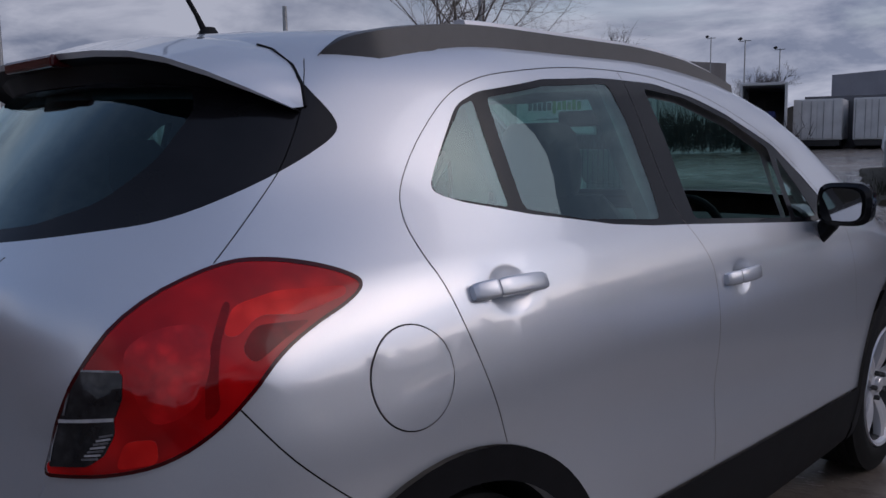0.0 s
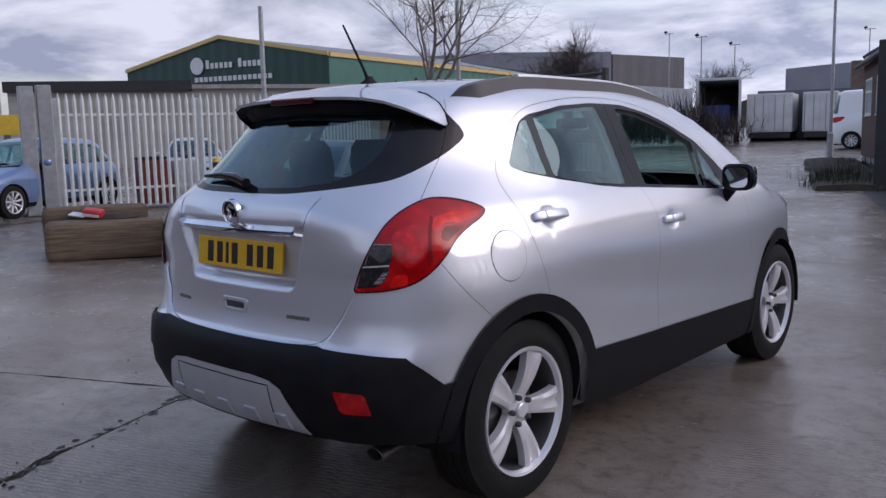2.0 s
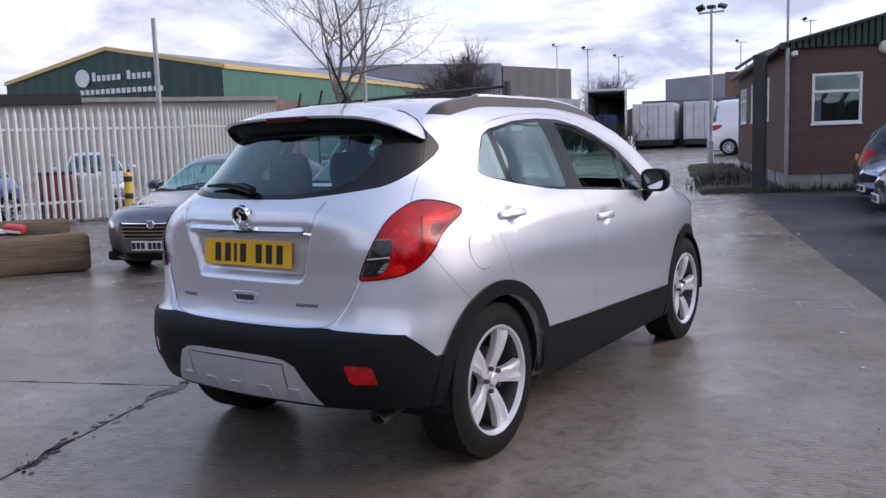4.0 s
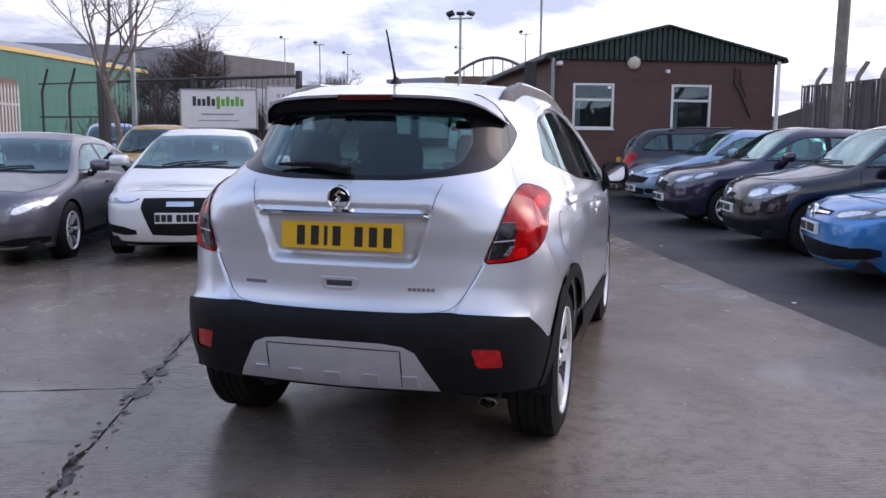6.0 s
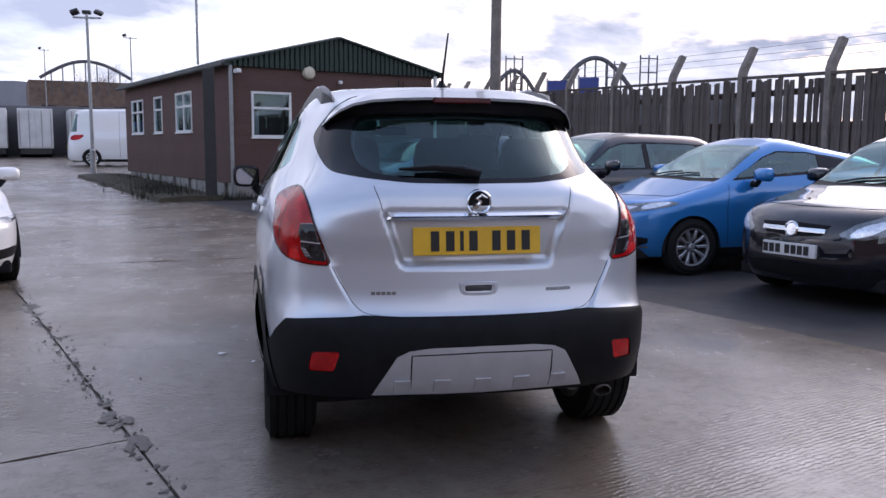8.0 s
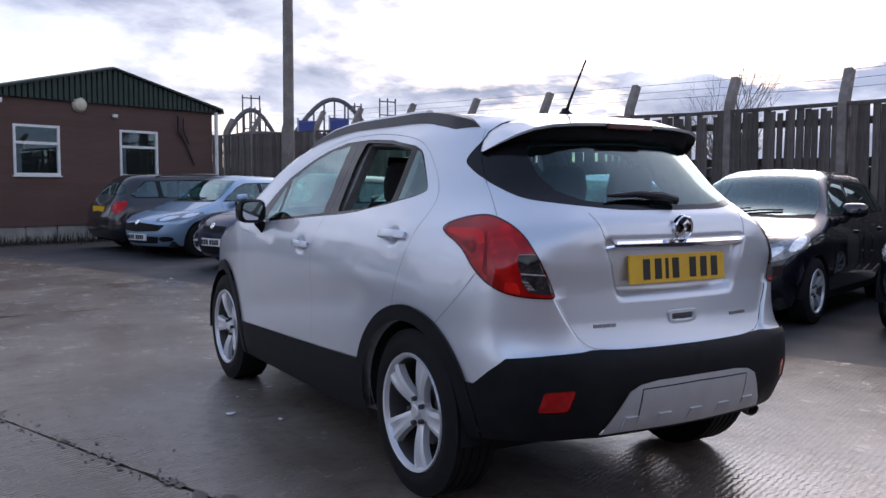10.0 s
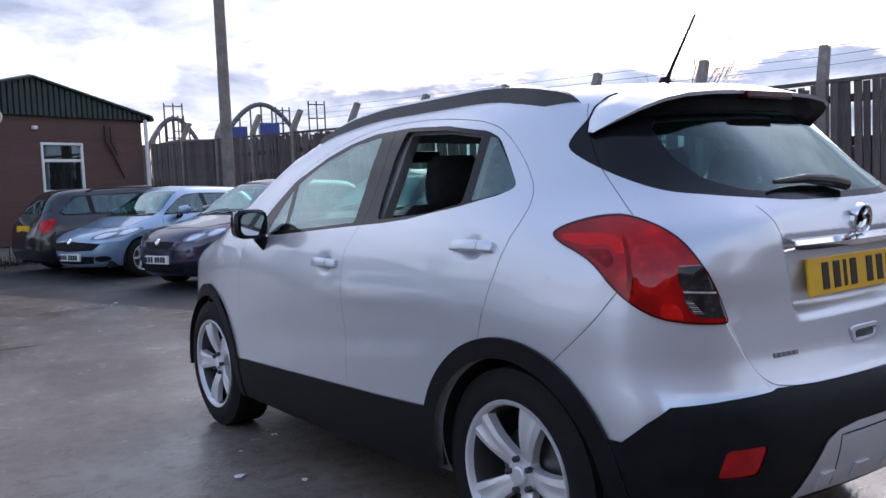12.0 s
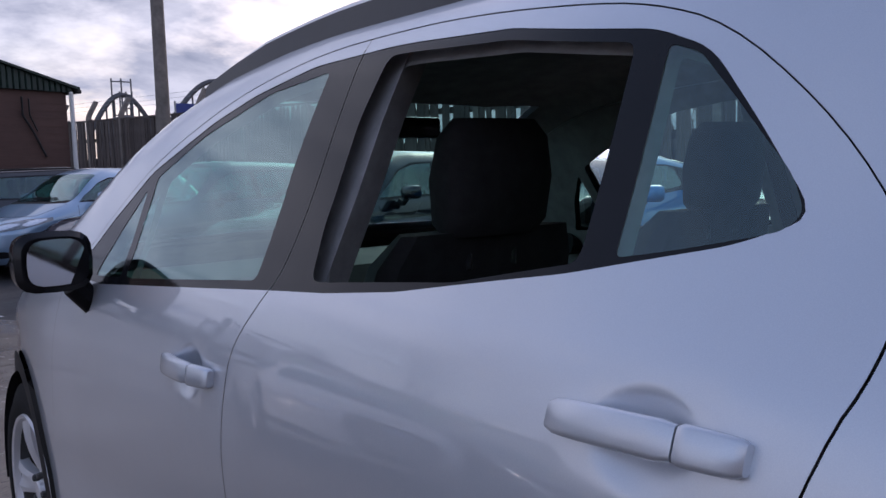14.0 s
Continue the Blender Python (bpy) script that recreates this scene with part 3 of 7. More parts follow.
def mirror_parts(root, x, y, z, mat, k=1.0, glass=CHROME, flat_=0.8):
    for s in (-1, 1):
        mirror = new("door_mirror")
        mirror.parent = root
        bm = bmesh.new()
        rows = []
        for q, w, h, dy in ((0, 0.85, 0.82, -0.045), (0.25, 1.0, 1.0, -0.03), (0.6, 0.97, 0.95, 0.02), (0.85, 0.8, 0.75, 0.055), (1, 0.45, 0.4, 0.075)):
            rows.append([(s * (x + 0.115 * k * w * math.copysign(abs(math.cos(a)) ** 0.55, math.cos(a))), y + dy, z + 0.09 * k * flat_ * h * math.copysign(abs(math.sin(a)) ** 0.55, math.sin(a))) for a in [2 * math.pi * i / 20 for i in range(20)]])
        loft(bm, rows)
        part("housing", bm, mat, mirror, "", True)
        bm = bmesh.new()
        lathe(bm, [(1.0, -0.0475), (1.0, -0.049), (0, -0.049)], 20)
        for v in bm.verts:
            c, sn = v.co.x, v.co.y
            r = 1.0 if abs(c) + abs(sn) > 1e-6 else 0.0
            v.co = (s * (x + r * 0.088 * k * math.copysign(abs(c) ** 0.6, c)), y + v.co.z, z + r * 0.068 * k * flat_ * math.copysign(abs(sn) ** 0.6, sn))
            v.co.y += -s * 0.16 * (v.co.x - s * x) - 0.07 * (v.co.z - z) - 0.004
        part("mirror_glass", bm, glass, mirror, "", True)
        bm = bmesh.new()
        tube(bm, [(s * (x - 0.05), y + 0.01, z - 0.06), (s * (x - 0.09), y + 0.015, z - 0.11), (s * (x - 0.14), y + 0.03, z - 0.10)], [0.03, 0.03, 0.04], 10)
        part("mirror_foot", bm, BLACK_TRIM, mirror, "", True)


def underbody(root, y0, y1, half, arches, r, low=0.2, top=0.42):
    boxed("floor_pan", (-half, y0, low, half, y1, low + 0.12), GAP, root, 0.03)
    for y in arches:
        for s in (-1, 1):
            bm = bmesh.new()
            loft(bm, [[(x, y + c, max(z, low)) for c, z in arc(0, r, r + 0.04, -8, 188, 22)] for x in (s * (half - 0.25), s * (half + 0.13))], closed=False, caps=False)
            loft(bm, [[(s * (half - 0.25), y + c, max(z, low)) for c, z in arc(0, r, q, -8, 188, 22)] for q in (r + 0.04, 0.03)], closed=False, caps=False)
            part("wheel_arch_liner", bm, GAP, root, "", True)


def cabin(root, seats, dash_y, dash_z, half, wheel_x=0.37):
    for x, y, z, w, wide in seats:
        seat_parts(root, x, y, z, w, True, wide)
    bm = bmesh.new()
    rows = []
    for x in (-half, -half * 0.6, 0, half * 0.6, half):
        rows.append([(x, dash_y - 0.14, dash_z - 0.28), (x, dash_y - 0.2, dash_z - 0.08), (x, dash_y - 0.12, dash_z - 0.005), (x, dash_y + 0.1, dash_z + 0.015), (x, dash_y + 0.5, dash_z - 0.02), (x, dash_y + 0.5, dash_z - 0.3)])
    loft(bm, rows)
    part("dashboard", bm, BLACK_TRIM, root, "", True)
    bm = bmesh.new()
    m = Matrix.Translation((wheel_x, dash_y - 0.32, dash_z - 0.07)) @ Matrix.Rotation(radians(68), 4, "X")
    tube(bm, [m @ Vector((0.18 * math.cos(a), 0.18 * math.sin(a), 0)) for a in [2 * math.pi * i / 28 for i in range(29)]], 0.015, 8)
    for a in (0, 180, 270):
        tube(bm, [m @ Vector((0, 0, -0.02)), m @ Vector((0.18 * math.cos(radians(a)), 0.18 * math.sin(radians(a)), 0))], [0.05, 0.016], 8)
    part("steering_wheel", bm, BLACK_TRIM, root, "", True)


def make_suv():
    sh = suv_shape()
    root = thing("car", Matrix(), "silver compact SUV with black lower cladding, two side windows open", "car")
    brim = sh.brim(170, 1.5)
    low = curve((-2.1, 0.36), (-1.5, 0.355), (-1.1, 0.33), (-0.8, 0.28), (-0.5, 0.25), (0, 0.24), (1.2, 0.24), (1.8, 0.24), (3.3, 0.22))
    outline = skin_outline(sh, brim, low)
    outline = np.vstack([outline, [(brim[0, 0], z) for z in np.arange(outline[-1, 1] + 0.012, brim[0, 1] - 0.01, 0.012)]])
    C = lambda *p: sh.chart(np.array(p, float))
    rw, fw = (0.0, 0.35), (2.555, 0.35)
    P = []
    add = lambda name, poly, mat, off=0.0, both=False, label="", key=None: P.append((name, dense(np.asarray(poly), 0.03), mat, off, both, label, key))
    gap = lambda line, w=0.0023, times=2: add("panel_gap", strip(dense(soft(line, times, False), 0.02, False), w), GAP, -0.005)
    for cy, cz in (rw, fw):
        add(None, sh.side(*arc(cy, cz, 0.378, 0, 359, 60)), None)
    for cy, cz in (rw, fw):
        add("wheel_arch_trim", sh.side(*arc(cy, cz, 0.444, 0, 359, 60)), BLACK_TRIM, 0.013, False, "black plastic wheel arch trim")
    # lamps
    lamp = soft(C((0.669, -0.372, 1.163), (0.697, -0.300, 1.164), (0.735, -0.215, 1.146), (0.758, -0.158, 1.124), (0.766, -0.150, 1.108), (0.770, -0.190, 1.086), (0.774, -0.250, 1.067), (0.780, -0.325, 1.035), (0.786, -0.385, 0.985), (0.771, -0.440, 0.933), (0.737, -0.500, 0.893), (0.68, -0.560, 0.876), (0.61, -0.609, 0.871), (0.583, -0.620, 0.871), (0.594, -0.613, 0.905), (0.612, -0.603, 0.965), (0.634, -0.583, 1.025), (0.65, -0.505, 1.112)), 2)
    add("lamp_rim", strip(np.vstack([lamp, lamp[:1]]), 0.0055), RIM_RED, 0.0068, False, "dark red lamp rim", "tail_lamp")
    # the reversing lamp: two black panes, a pale bar between them, and ribs at the outer edge
    add("lamp_divider", strip(C((0.612, -0.602, 0.955), (0.684, -0.556, 0.960)), 0.005), REFLECTOR, 0.0092, False, "pale lamp divider", "tail_lamp")
    for line in (((0.630, -0.585, 1.020), (0.619, -0.598, 0.964)), ((0.607, -0.605, 0.948), (0.594, -0.612, 0.892)), ((0.634, -0.583, 1.028), (0.683, -0.545, 1.026))):
        add("lens_edge", strip(C(*line), 0.0028), DULL_REFLECTOR, 0.0092, False, "", "tail_lamp")
    for k in range(7):
        q = k / 6
        add("reflector_rib", strip(C((0.667 - 0.022 * q, -0.570 - 0.018 * q, 0.934 - 0.034 * q), (0.683 - 0.017 * q, -0.557 - 0.016 * q, 0.938 - 0.036 * q)), 0.0028), REFLECTOR if k % 2 else DULL_REFLECTOR, 0.0092, False, "", "tail_lamp")
    panes = (((0.634, -0.583, 1.030), (0.686, -0.542, 1.024), (0.692, -0.546, 0.992), (0.684, -0.555, 0.960), (0.612, -0.602, 0.955)),
             ((0.612, -0.602, 0.955), (0.684, -0.556, 0.960), (0.685, -0.557, 0.937), (0.672, -0.567, 0.906), (0.650, -0.580, 0.889), (0.592, -0.613, 0.884)))
    for shape_ in panes:
        add("reversing_lamp", fillet(C(*shape_), 0.006), SMOKE_LENS, 0.0075, False, "smoked black reversing lamp lens", "tail_lamp")
    # chambers behind the red front, lit by brighter colour; walls between shaded by darker
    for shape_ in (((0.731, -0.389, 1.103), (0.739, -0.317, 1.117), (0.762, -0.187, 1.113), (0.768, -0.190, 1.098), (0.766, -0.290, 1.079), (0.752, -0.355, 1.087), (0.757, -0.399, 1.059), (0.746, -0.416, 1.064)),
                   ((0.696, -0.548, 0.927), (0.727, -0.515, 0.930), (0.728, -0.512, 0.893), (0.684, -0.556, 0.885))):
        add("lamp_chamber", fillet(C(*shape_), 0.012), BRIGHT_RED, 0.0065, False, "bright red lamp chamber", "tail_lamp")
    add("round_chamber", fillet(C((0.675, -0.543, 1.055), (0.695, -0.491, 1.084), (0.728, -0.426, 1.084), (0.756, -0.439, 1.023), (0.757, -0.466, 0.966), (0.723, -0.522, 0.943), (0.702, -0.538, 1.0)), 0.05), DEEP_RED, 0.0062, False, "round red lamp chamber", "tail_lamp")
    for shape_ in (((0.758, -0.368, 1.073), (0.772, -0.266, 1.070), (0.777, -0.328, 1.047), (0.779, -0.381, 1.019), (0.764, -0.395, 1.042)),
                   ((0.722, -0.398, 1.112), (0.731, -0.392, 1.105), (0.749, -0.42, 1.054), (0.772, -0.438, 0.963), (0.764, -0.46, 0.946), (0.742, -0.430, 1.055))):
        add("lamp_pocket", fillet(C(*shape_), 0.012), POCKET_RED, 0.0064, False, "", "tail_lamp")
    add("tail_lamp", lamp, RED_LENS, 0.006, False, "glossy red wrap-round tail lamp")
    add("rear_reflector", fillet(sh.rear((0.550, 0.550), (0.655, 0.543), (0.668, 0.465), (0.573, 0.468)), 0.015), DEEP_RED, 0.003, False, "red bumper reflector")
    # number plate dish, skid plate
    skid = [(0, 0.562), (0.205, 0.56), (0.29, 0.55), (0.338, 0.528), (0.385, 0.45), (0.43, 0.372), (0.30, 0.374), (0, 0.372)]
    inner = [(0.281, 0.385), (0.281, 0.533), (0, 0.538)]
    add("skid_gap", strip(dense(sh.rear(*inner), 0.02, False), 0.005), GAP, 0.008, True)
    add("skid_plate", np.vstack([sh.rear(*skid), [(-2.06, 0.372), (-2.06, 0.562)]]), SKID, 0.012, True, "matt silver skid plate")
    # tailgate seams
    side_seam = C((0.45, -0.05, 1.62), (0.56, -0.10, 1.47), (0.592, -0.17, 1.33), (0.61, -0.25, 1.25), (0.665, -0.375, 1.165))
    gap(sh.rear((0, 0.672), (0.2, 0.672), (0.38, 0.674), (0.475, 0.69), (0.53, 0.78), (0.572, 0.865)))
    gap(side_seam)
    gap(sh.rear((0.405, 1.178), (0.388, 1.13), (0.378, 1.082)), 0.003)
    gap(C((0.776, -0.40, 0.958), (0.80, -0.30, 0.85), (0.826, -0.188, 0.745)))
    gap(sh.side((1.91, 1.10), (1.79, 1.24), (1.65, 1.348), (1.40, 1.45), (1.25, 1.492), (1.05, 1.527), (0.82, 1.534), (0.60, 1.526), (0.42, 1.507), (0.31, 1.489), (0.21, 1.452), (0.10, 1.362), (0.02, 1.27), (-0.005, 1.21), (0.0, 1.15), (0.025, 1.09), (0.07, 0.94), (0.10, 0.86), (0.125, 0.78)))
    gap(sh.side((0.90, 1.53), (0.888, 1.30), (0.892, 1.16), (0.925, 1.11), (0.972, 1.05), (0.99, 0.98), (0.985, 0.75), (0.975, 0.5)))
    gap(sh.side((1.95, 1.08), (1.99, 1.0), (2.03, 0.85), (2.06, 0.7)))
    ring = [(-0.093 + 0.092 * math.cos(a), 0.948 + 0.092 * math.sin(a)) for a in [2 * math.pi * i / 40 for i in range(40)]]
    ring2 = [(-0.093 + 0.089 * math.cos(a), 0.948 + 0.089 * math.sin(a)) for a in [2 * math.pi * i / 40 for i in range(40)]]
    add("fuel_flap", sh.side(*ring2), SILVER, 0.0015, "right")
    add("panel_gap", sh.side(*ring), GAP, -0.004, "right")
    # hollows behind the handles
    dots = []
    for cy, cz in HANDLES:
        oval = lambda q: sh.side(*[(cy + 0.061 * q * math.cos(a), cz + 0.051 * q * math.sin(a)) for a in [2 * math.pi * i / 36 for i in range(36)]])
        add("handle_dish", oval(1.0), SILVER, 0.0, False, "hollow behind the door handle")
        dots += [oval(q) for q in (0.9, 0.78, 0.64, 0.5, 0.34, 0.17)]
    # windows
    add("quarter_glass", fillet(sh.side((0.275, 1.440), (0.235, 1.426), (0.185, 1.376), (0.112, 1.299), (0.092, 1.264), (0.106, 1.247), (0.196, 1.229), (0.264, 1.218)), 0.012), GLASS, -0.002, False, "fixed quarter window")
    add("rear_door_glass", fillet(sh.side((0.306, 1.211), (0.318, 1.446), (0.529, 1.478), (0.812, 1.493), (0.826, 1.395), (0.821, 1.233), (0.800, 1.155), (0.485, 1.178)), 0.02), GLASS, -0.002, False, "rear door window")
    add("front_door_glass", fillet(sh.side((0.968, 1.143), (0.985, 1.321), (0.985, 1.487), (1.185, 1.467), (1.42, 1.400), (1.605, 1.315), (1.575, 1.2), (1.545, 1.103)), 0.015), GLASS, -0.002, False, "front door window")
    add("front_quarter_glass", fillet(sh.side((1.580, 1.102), (1.640, 1.290), (1.70, 1.20), (1.745, 1.095)), 0.012), GLASS, -0.002)
    frame_ = fillet(sh.side((0.080, 1.260), (0.150, 1.345), (0.222, 1.428), (0.295, 1.458), (0.533, 1.494), (0.817, 1.508), (1.05, 1.503), (1.25, 1.468), (1.40, 1.425), (1.65, 1.325), (1.78, 1.22), (1.90, 1.085), (1.703, 1.078), (0.904, 1.133), (0.587, 1.158), (0.318, 1.199), (0.145, 1.234)), 0.03)
    add("window_frame", frame_, GLOSS_BLACK, -0.001, False, "black window surround and pillars")
    glass = np.vstack([sh.rear((0, 1.185), (0.25, 1.187), (0.43, 1.205)), C((0.56, -0.40, 1.228), (0.592, -0.25, 1.28), (0.602, -0.125, 1.333), (0.605, -0.055, 1.375), (0.59, -0.06, 1.408), (0.55, -0.09, 1.46), (0.52, -0.12, 1.50), (0.40, -0.26, 1.56)), [(-2.06, 1.56), (-2.06, 1.185)]])
    clear = np.vstack([sh.rear((0, 1.205), (0.25, 1.208), (0.39, 1.226), (0.45, 1.26), (0.468, 1.33), (0.455, 1.42), (0.42, 1.46)), [(-2.06, 1.475), (-2.06, 1.205)]])
    add("rear_glass", fillet(clear, 0.02), REAR_GLASS, -0.001, True, "dark tinted rear window")
    add("glass_border", fillet(glass, 0.05), GLOSS_BLACK, -0.001, True, "black printed border of the rear window")
    # black cladding: bumper and sill
    clad = np.vstack([[(-2.2, 0.668)], sh.rear((0, 0.668), (0.3, 0.67), (0.46, 0.676), (0.62, 0.668)), C((0.735, -0.535, 0.655), (0.765, -0.478, 0.61), (0.790, -0.41, 0.55), (0.812, -0.30, 0.553)), sh.side((-0.1, 0.56), (0.36, 0.507), (1.2, 0.475), (2.2, 0.44), (2.56, 0.45)), [(1.9, 0.5), (2.6, 0.42), (3.2, 0.42), (3.4, 0.1), (-2.2, 0.1)]])
    u_rear, u_front = (float(sh.side((y, 0.4))[0, 0]) for y in (0.0, 2.555))
    rear_half = np.array([p for p in clad if p[0] < u_rear and p[1] > 0.2] + [(u_rear, 0.56), (u_rear, 0.1), (-2.2, 0.1)])
    front_half = np.array([(u_front, 0.45)] + [p for p in clad if p[0] > u_front and p[1] > 0.05] + [(u_front, 0.1)])
    add("rear_bumper", rear_half, BLACK_TRIM, 0.008, True, "matt black rear bumper")
    add("front_bumper", front_half, BLACK_TRIM, 0.008, True, "matt black front bumper")
    sill = np.array([(u_rear, 0.56)] + [p for p in clad if u_rear < p[0] < u_front and p[1] > 0.2] + [(u_front, 0.45), (u_front, 0.1), (u_rear, 0.1)])
    add("sill_cladding", sill, BLACK_TRIM, 0.008, False, "matt black sill cladding")
    gate = np.vstack([[(-2.06, 0.672)], sh.rear((0, 0.672), (0.2, 0.672), (0.38, 0.674), (0.475, 0.69), (0.53, 0.78), (0.572, 0.865)), C((0.61, -0.6, 1.0), (0.665, -0.375, 1.165), (0.61, -0.25, 1.25), (0.592, -0.17, 1.33), (0.56, -0.1, 1.47), (0.4, -0.2, 1.6)), [(-2.06, 1.6)]])
    add("tailgate", gate, SILVER, 0.0, True, "silver tailgate")
    add("rear_door", sh.side((0.30, 1.55), (0.21, 1.47), (0.10, 1.37), (0.02, 1.27), (-0.005, 1.21), (0.0, 1.15), (0.025, 1.09), (0.07, 0.94), (0.125, 0.78), (0.3, 0.45), (0.975, 0.45), (0.985, 0.75), (0.99, 0.98), (0.972, 1.05), (0.925, 1.11), (0.892, 1.16), (0.888, 1.30), (0.90, 1.55)), SILVER)
    add("front_door", sh.side((0.975, 0.45), (0.985, 0.75), (0.99, 0.98), (0.972, 1.05), (0.925, 1.11), (0.892, 1.16), (0.888, 1.30), (0.90, 1.55), (1.5, 1.5), (1.95, 1.08), (1.99, 1.0), (2.03, 0.85), (2.06, 0.7), (2.1, 0.42)), SILVER)
    add("headlamp", C((0.55, 3.3, 0.98), (0.78, 2.95, 0.97), (0.8, 2.9, 0.92), (0.72, 3.15, 0.82), (0.5, 3.35, 0.83)), CLEAR_LENS, 0.002)
    for z in np.arange(0.69, 0.86, 0.012):
        gx = float(np.interp(z, (0.69, 0.78, 0.865), (0.475, 0.53, 0.572)))
        dots.append(sh.rear(*[(gx + d, z) for d in (-0.012, -0.005, 0.005, 0.011, 0.018)]))
    for z in np.arange(0.826, 1.18, 0.0125):
        dots.append(sh.rear(*[(x, z) for x in [*np.arange(0.012, 0.25, 0.024), *np.arange(0.25, 0.47, 0.012)]]))
    parts = shell_parts(sh, root, P, ("body", SILVER), 0.045, outline, sh.skin, 0.03, np.vstack(dots))
    # the right front and the left rear window are wound down
    bpy.data.objects.remove(parts["front_door_glass"][0])
    bpy.data.objects.remove(parts["rear_door_glass"][1])
    # roof, windscreen, bonnet
    edge = sh.skin(brim)[:, :2]
    lid_out = np.vstack([edge, [(0, edge[-1, 1]), (0, edge[0, 1])]])
    lid_out = lid_out[np.r_[True, np.linalg.norm(np.diff(lid_out, axis=0), axis=1) > 1e-4]]
    P2 = []
    ws = [(-0.01, 1.72), (0.35, 1.70), (0.53, 1.64), (0.66, 2.15), (0.70, 2.42), (0.4, 2.53), (-0.01, 2.56)]
    P2.append(("windscreen", dense(np.array(ws), 0.04), GLASS, 0.001, True, "green tinted windscreen", None))
    bonnet = [(-0.01, 2.60), (0.4, 2.57), (0.72, 2.46), (0.75, 2.8), (0.62, 3.2), (-0.01, 3.3)]
    P2.append(("bonnet", dense(np.array(bonnet), 0.05), SILVER, 0.001, True, "", None))
    shell_parts(sh, root, P2, ("roof", SILVER), 0.06, lid_out, sh.lid, 0.025)
    # roof rails: a silver bar on a black foot
    for s in (-1, 1):
        rail = new("roof_rail")
        rail.parent = root
        ys = -0.03 + 1.63 * np.linspace(0, 1, 48) ** 1.25
        e3 = sh.skin(brim)
        ex = np.interp(ys, e3[:, 1][40:130], e3[:, 0][40:130]) - 0.064
        q = (ys - ys[0]) / (ys[-1] - ys[0])
        tail = np.clip((ys - ys[0]) / 0.13, 0, 1) ** 0.8
        ez = sh.lid(np.stack([ex, ys], 1))[:, 2]
        eo = sh.lid(np.stack([ex + 0.034, ys], 1))[:, 2]
        lift = 0.036 * np.minimum(1, np.minimum(0.3 + (q / 0.06) ** 0.7, ((1 - q) / 0.16) ** 0.9)) * (1.1 - 0.4 * q) + 0.003
        bm = bmesh.new()
        loft(bm, [[(s * (x - 0.03), y, z - 0.006), (s * (x - 0.024 + 0.058 * k), y, z * (1 - k) + o * k - 0.012), (s * (x - 0.02 + 0.046 * k), y, z + l * 0.70), (s * (x - 0.012), y, z + l * 0.8)] for x, y, z, o, l, k in zip(ex, ys, ez, eo, lift, tail)])
        part("rail_foot", bm, RAIL_GREY, rail, "satin dark grey rail foot", True)
        bm = bmesh.new()
        k0, k1 = 15, 46
        loft(bm, [[(s * (x - 0.014), y, z + l * 0.8), (s * (x + 0.024), y, z + l * 0.72), (s * (x + 0.02), y, z + l * 0.95), (s * (x + 0.004), y, z + l * 1.05), (s * (x - 0.01), y, z + l * 1.0)] for x, y, z, l in list(zip(ex, ys, ez, lift))[k0:k1]])
        part("rail_bar", bm, ALLOY, rail, "silver rail bar", True)
    # spoiler with brake lamp: the roof runs on into it and its edge sweeps forward to the seam
    tips = [(0, -0.378, 1.537), (0.14, -0.377, 1.536), (0.28, -0.372, 1.532), (0.39, -0.356, 1.524), (0.455, -0.33, 1.511), (0.505, -0.28, 1.487), (0.543, -0.21, 1.453), (0.574, -0.14, 1.418)]
    roots = [(0, -0.16, 1.6), (0.14, -0.16, 1.6), (0.28, -0.15, 1.59), (0.40, -0.13, 1.57), (0.47, -0.11, 1.55), (0.525, -0.10, 1.51), (0.556, -0.105, 1.47), (0.577, -0.118, 1.425)]
    lows = [(0, 1.476), (0.14, 1.476), (0.28, 1.472), (0.40, 1.465), (0.455, 1.459), (0.50, 1.452), (0.535, 1.436), (0.566, 1.412)]
    hub = np.array([0.0, 0.35, 1.2])
    heads = np.array(roots) - hub
    heads /= np.linalg.norm(heads, axis=1, keepdims=True)
    roots = sh.meet(np.tile(hub, (len(heads), 1)), heads)
    roots = roots + sh.normal(roots) * 0.003
    lows = sh.meet(np.array([(x, 0.4, z) for x, z in lows]), np.tile([0, -1.0, 0], (len(lows), 1)))
    tips = np.array(tips)
    order = [(i, -1) for i in range(len(tips) - 1, 0, -1)] + [(i, 1) for i in range(len(tips))]
    fine = np.linspace(0, len(order) - 1, 57)

    def run(points):
        line = np.array([(s * points[i][0], points[i][1], points[i][2]) for i, s in order])
        for _ in range(1):
            line[1:-1] = line[1:-1] * 0.6 + (line[:-2] + line[2:]) * 0.2
        return np.stack([np.interp(fine, range(len(order)), line[:, k]) for k in range(3)], 1)
    up_line, edge_line, low_line = run(roots), run(tips), run(lows)
    bm = bmesh.new()
    rows = []
    for r, e in zip(up_line, edge_line):
        m = (r + e) / 2
        d = e - r
        thin = min(1.0, np.linalg.norm(d) / 0.2)
        rows.append([tuple(r), tuple(m + np.array([0, 0, 0.012 * thin])), tuple(e + np.array([0, 0.02, 0.002])), tuple(e), tuple(e + np.array([0, 0.006, -0.009 * thin - 0.002]))])
    loft(bm, rows, closed=False, caps=False)
    part("spoiler", bm, SILVER, root, "silver roof spoiler", True)
    bm = bmesh.new()
    rows = []
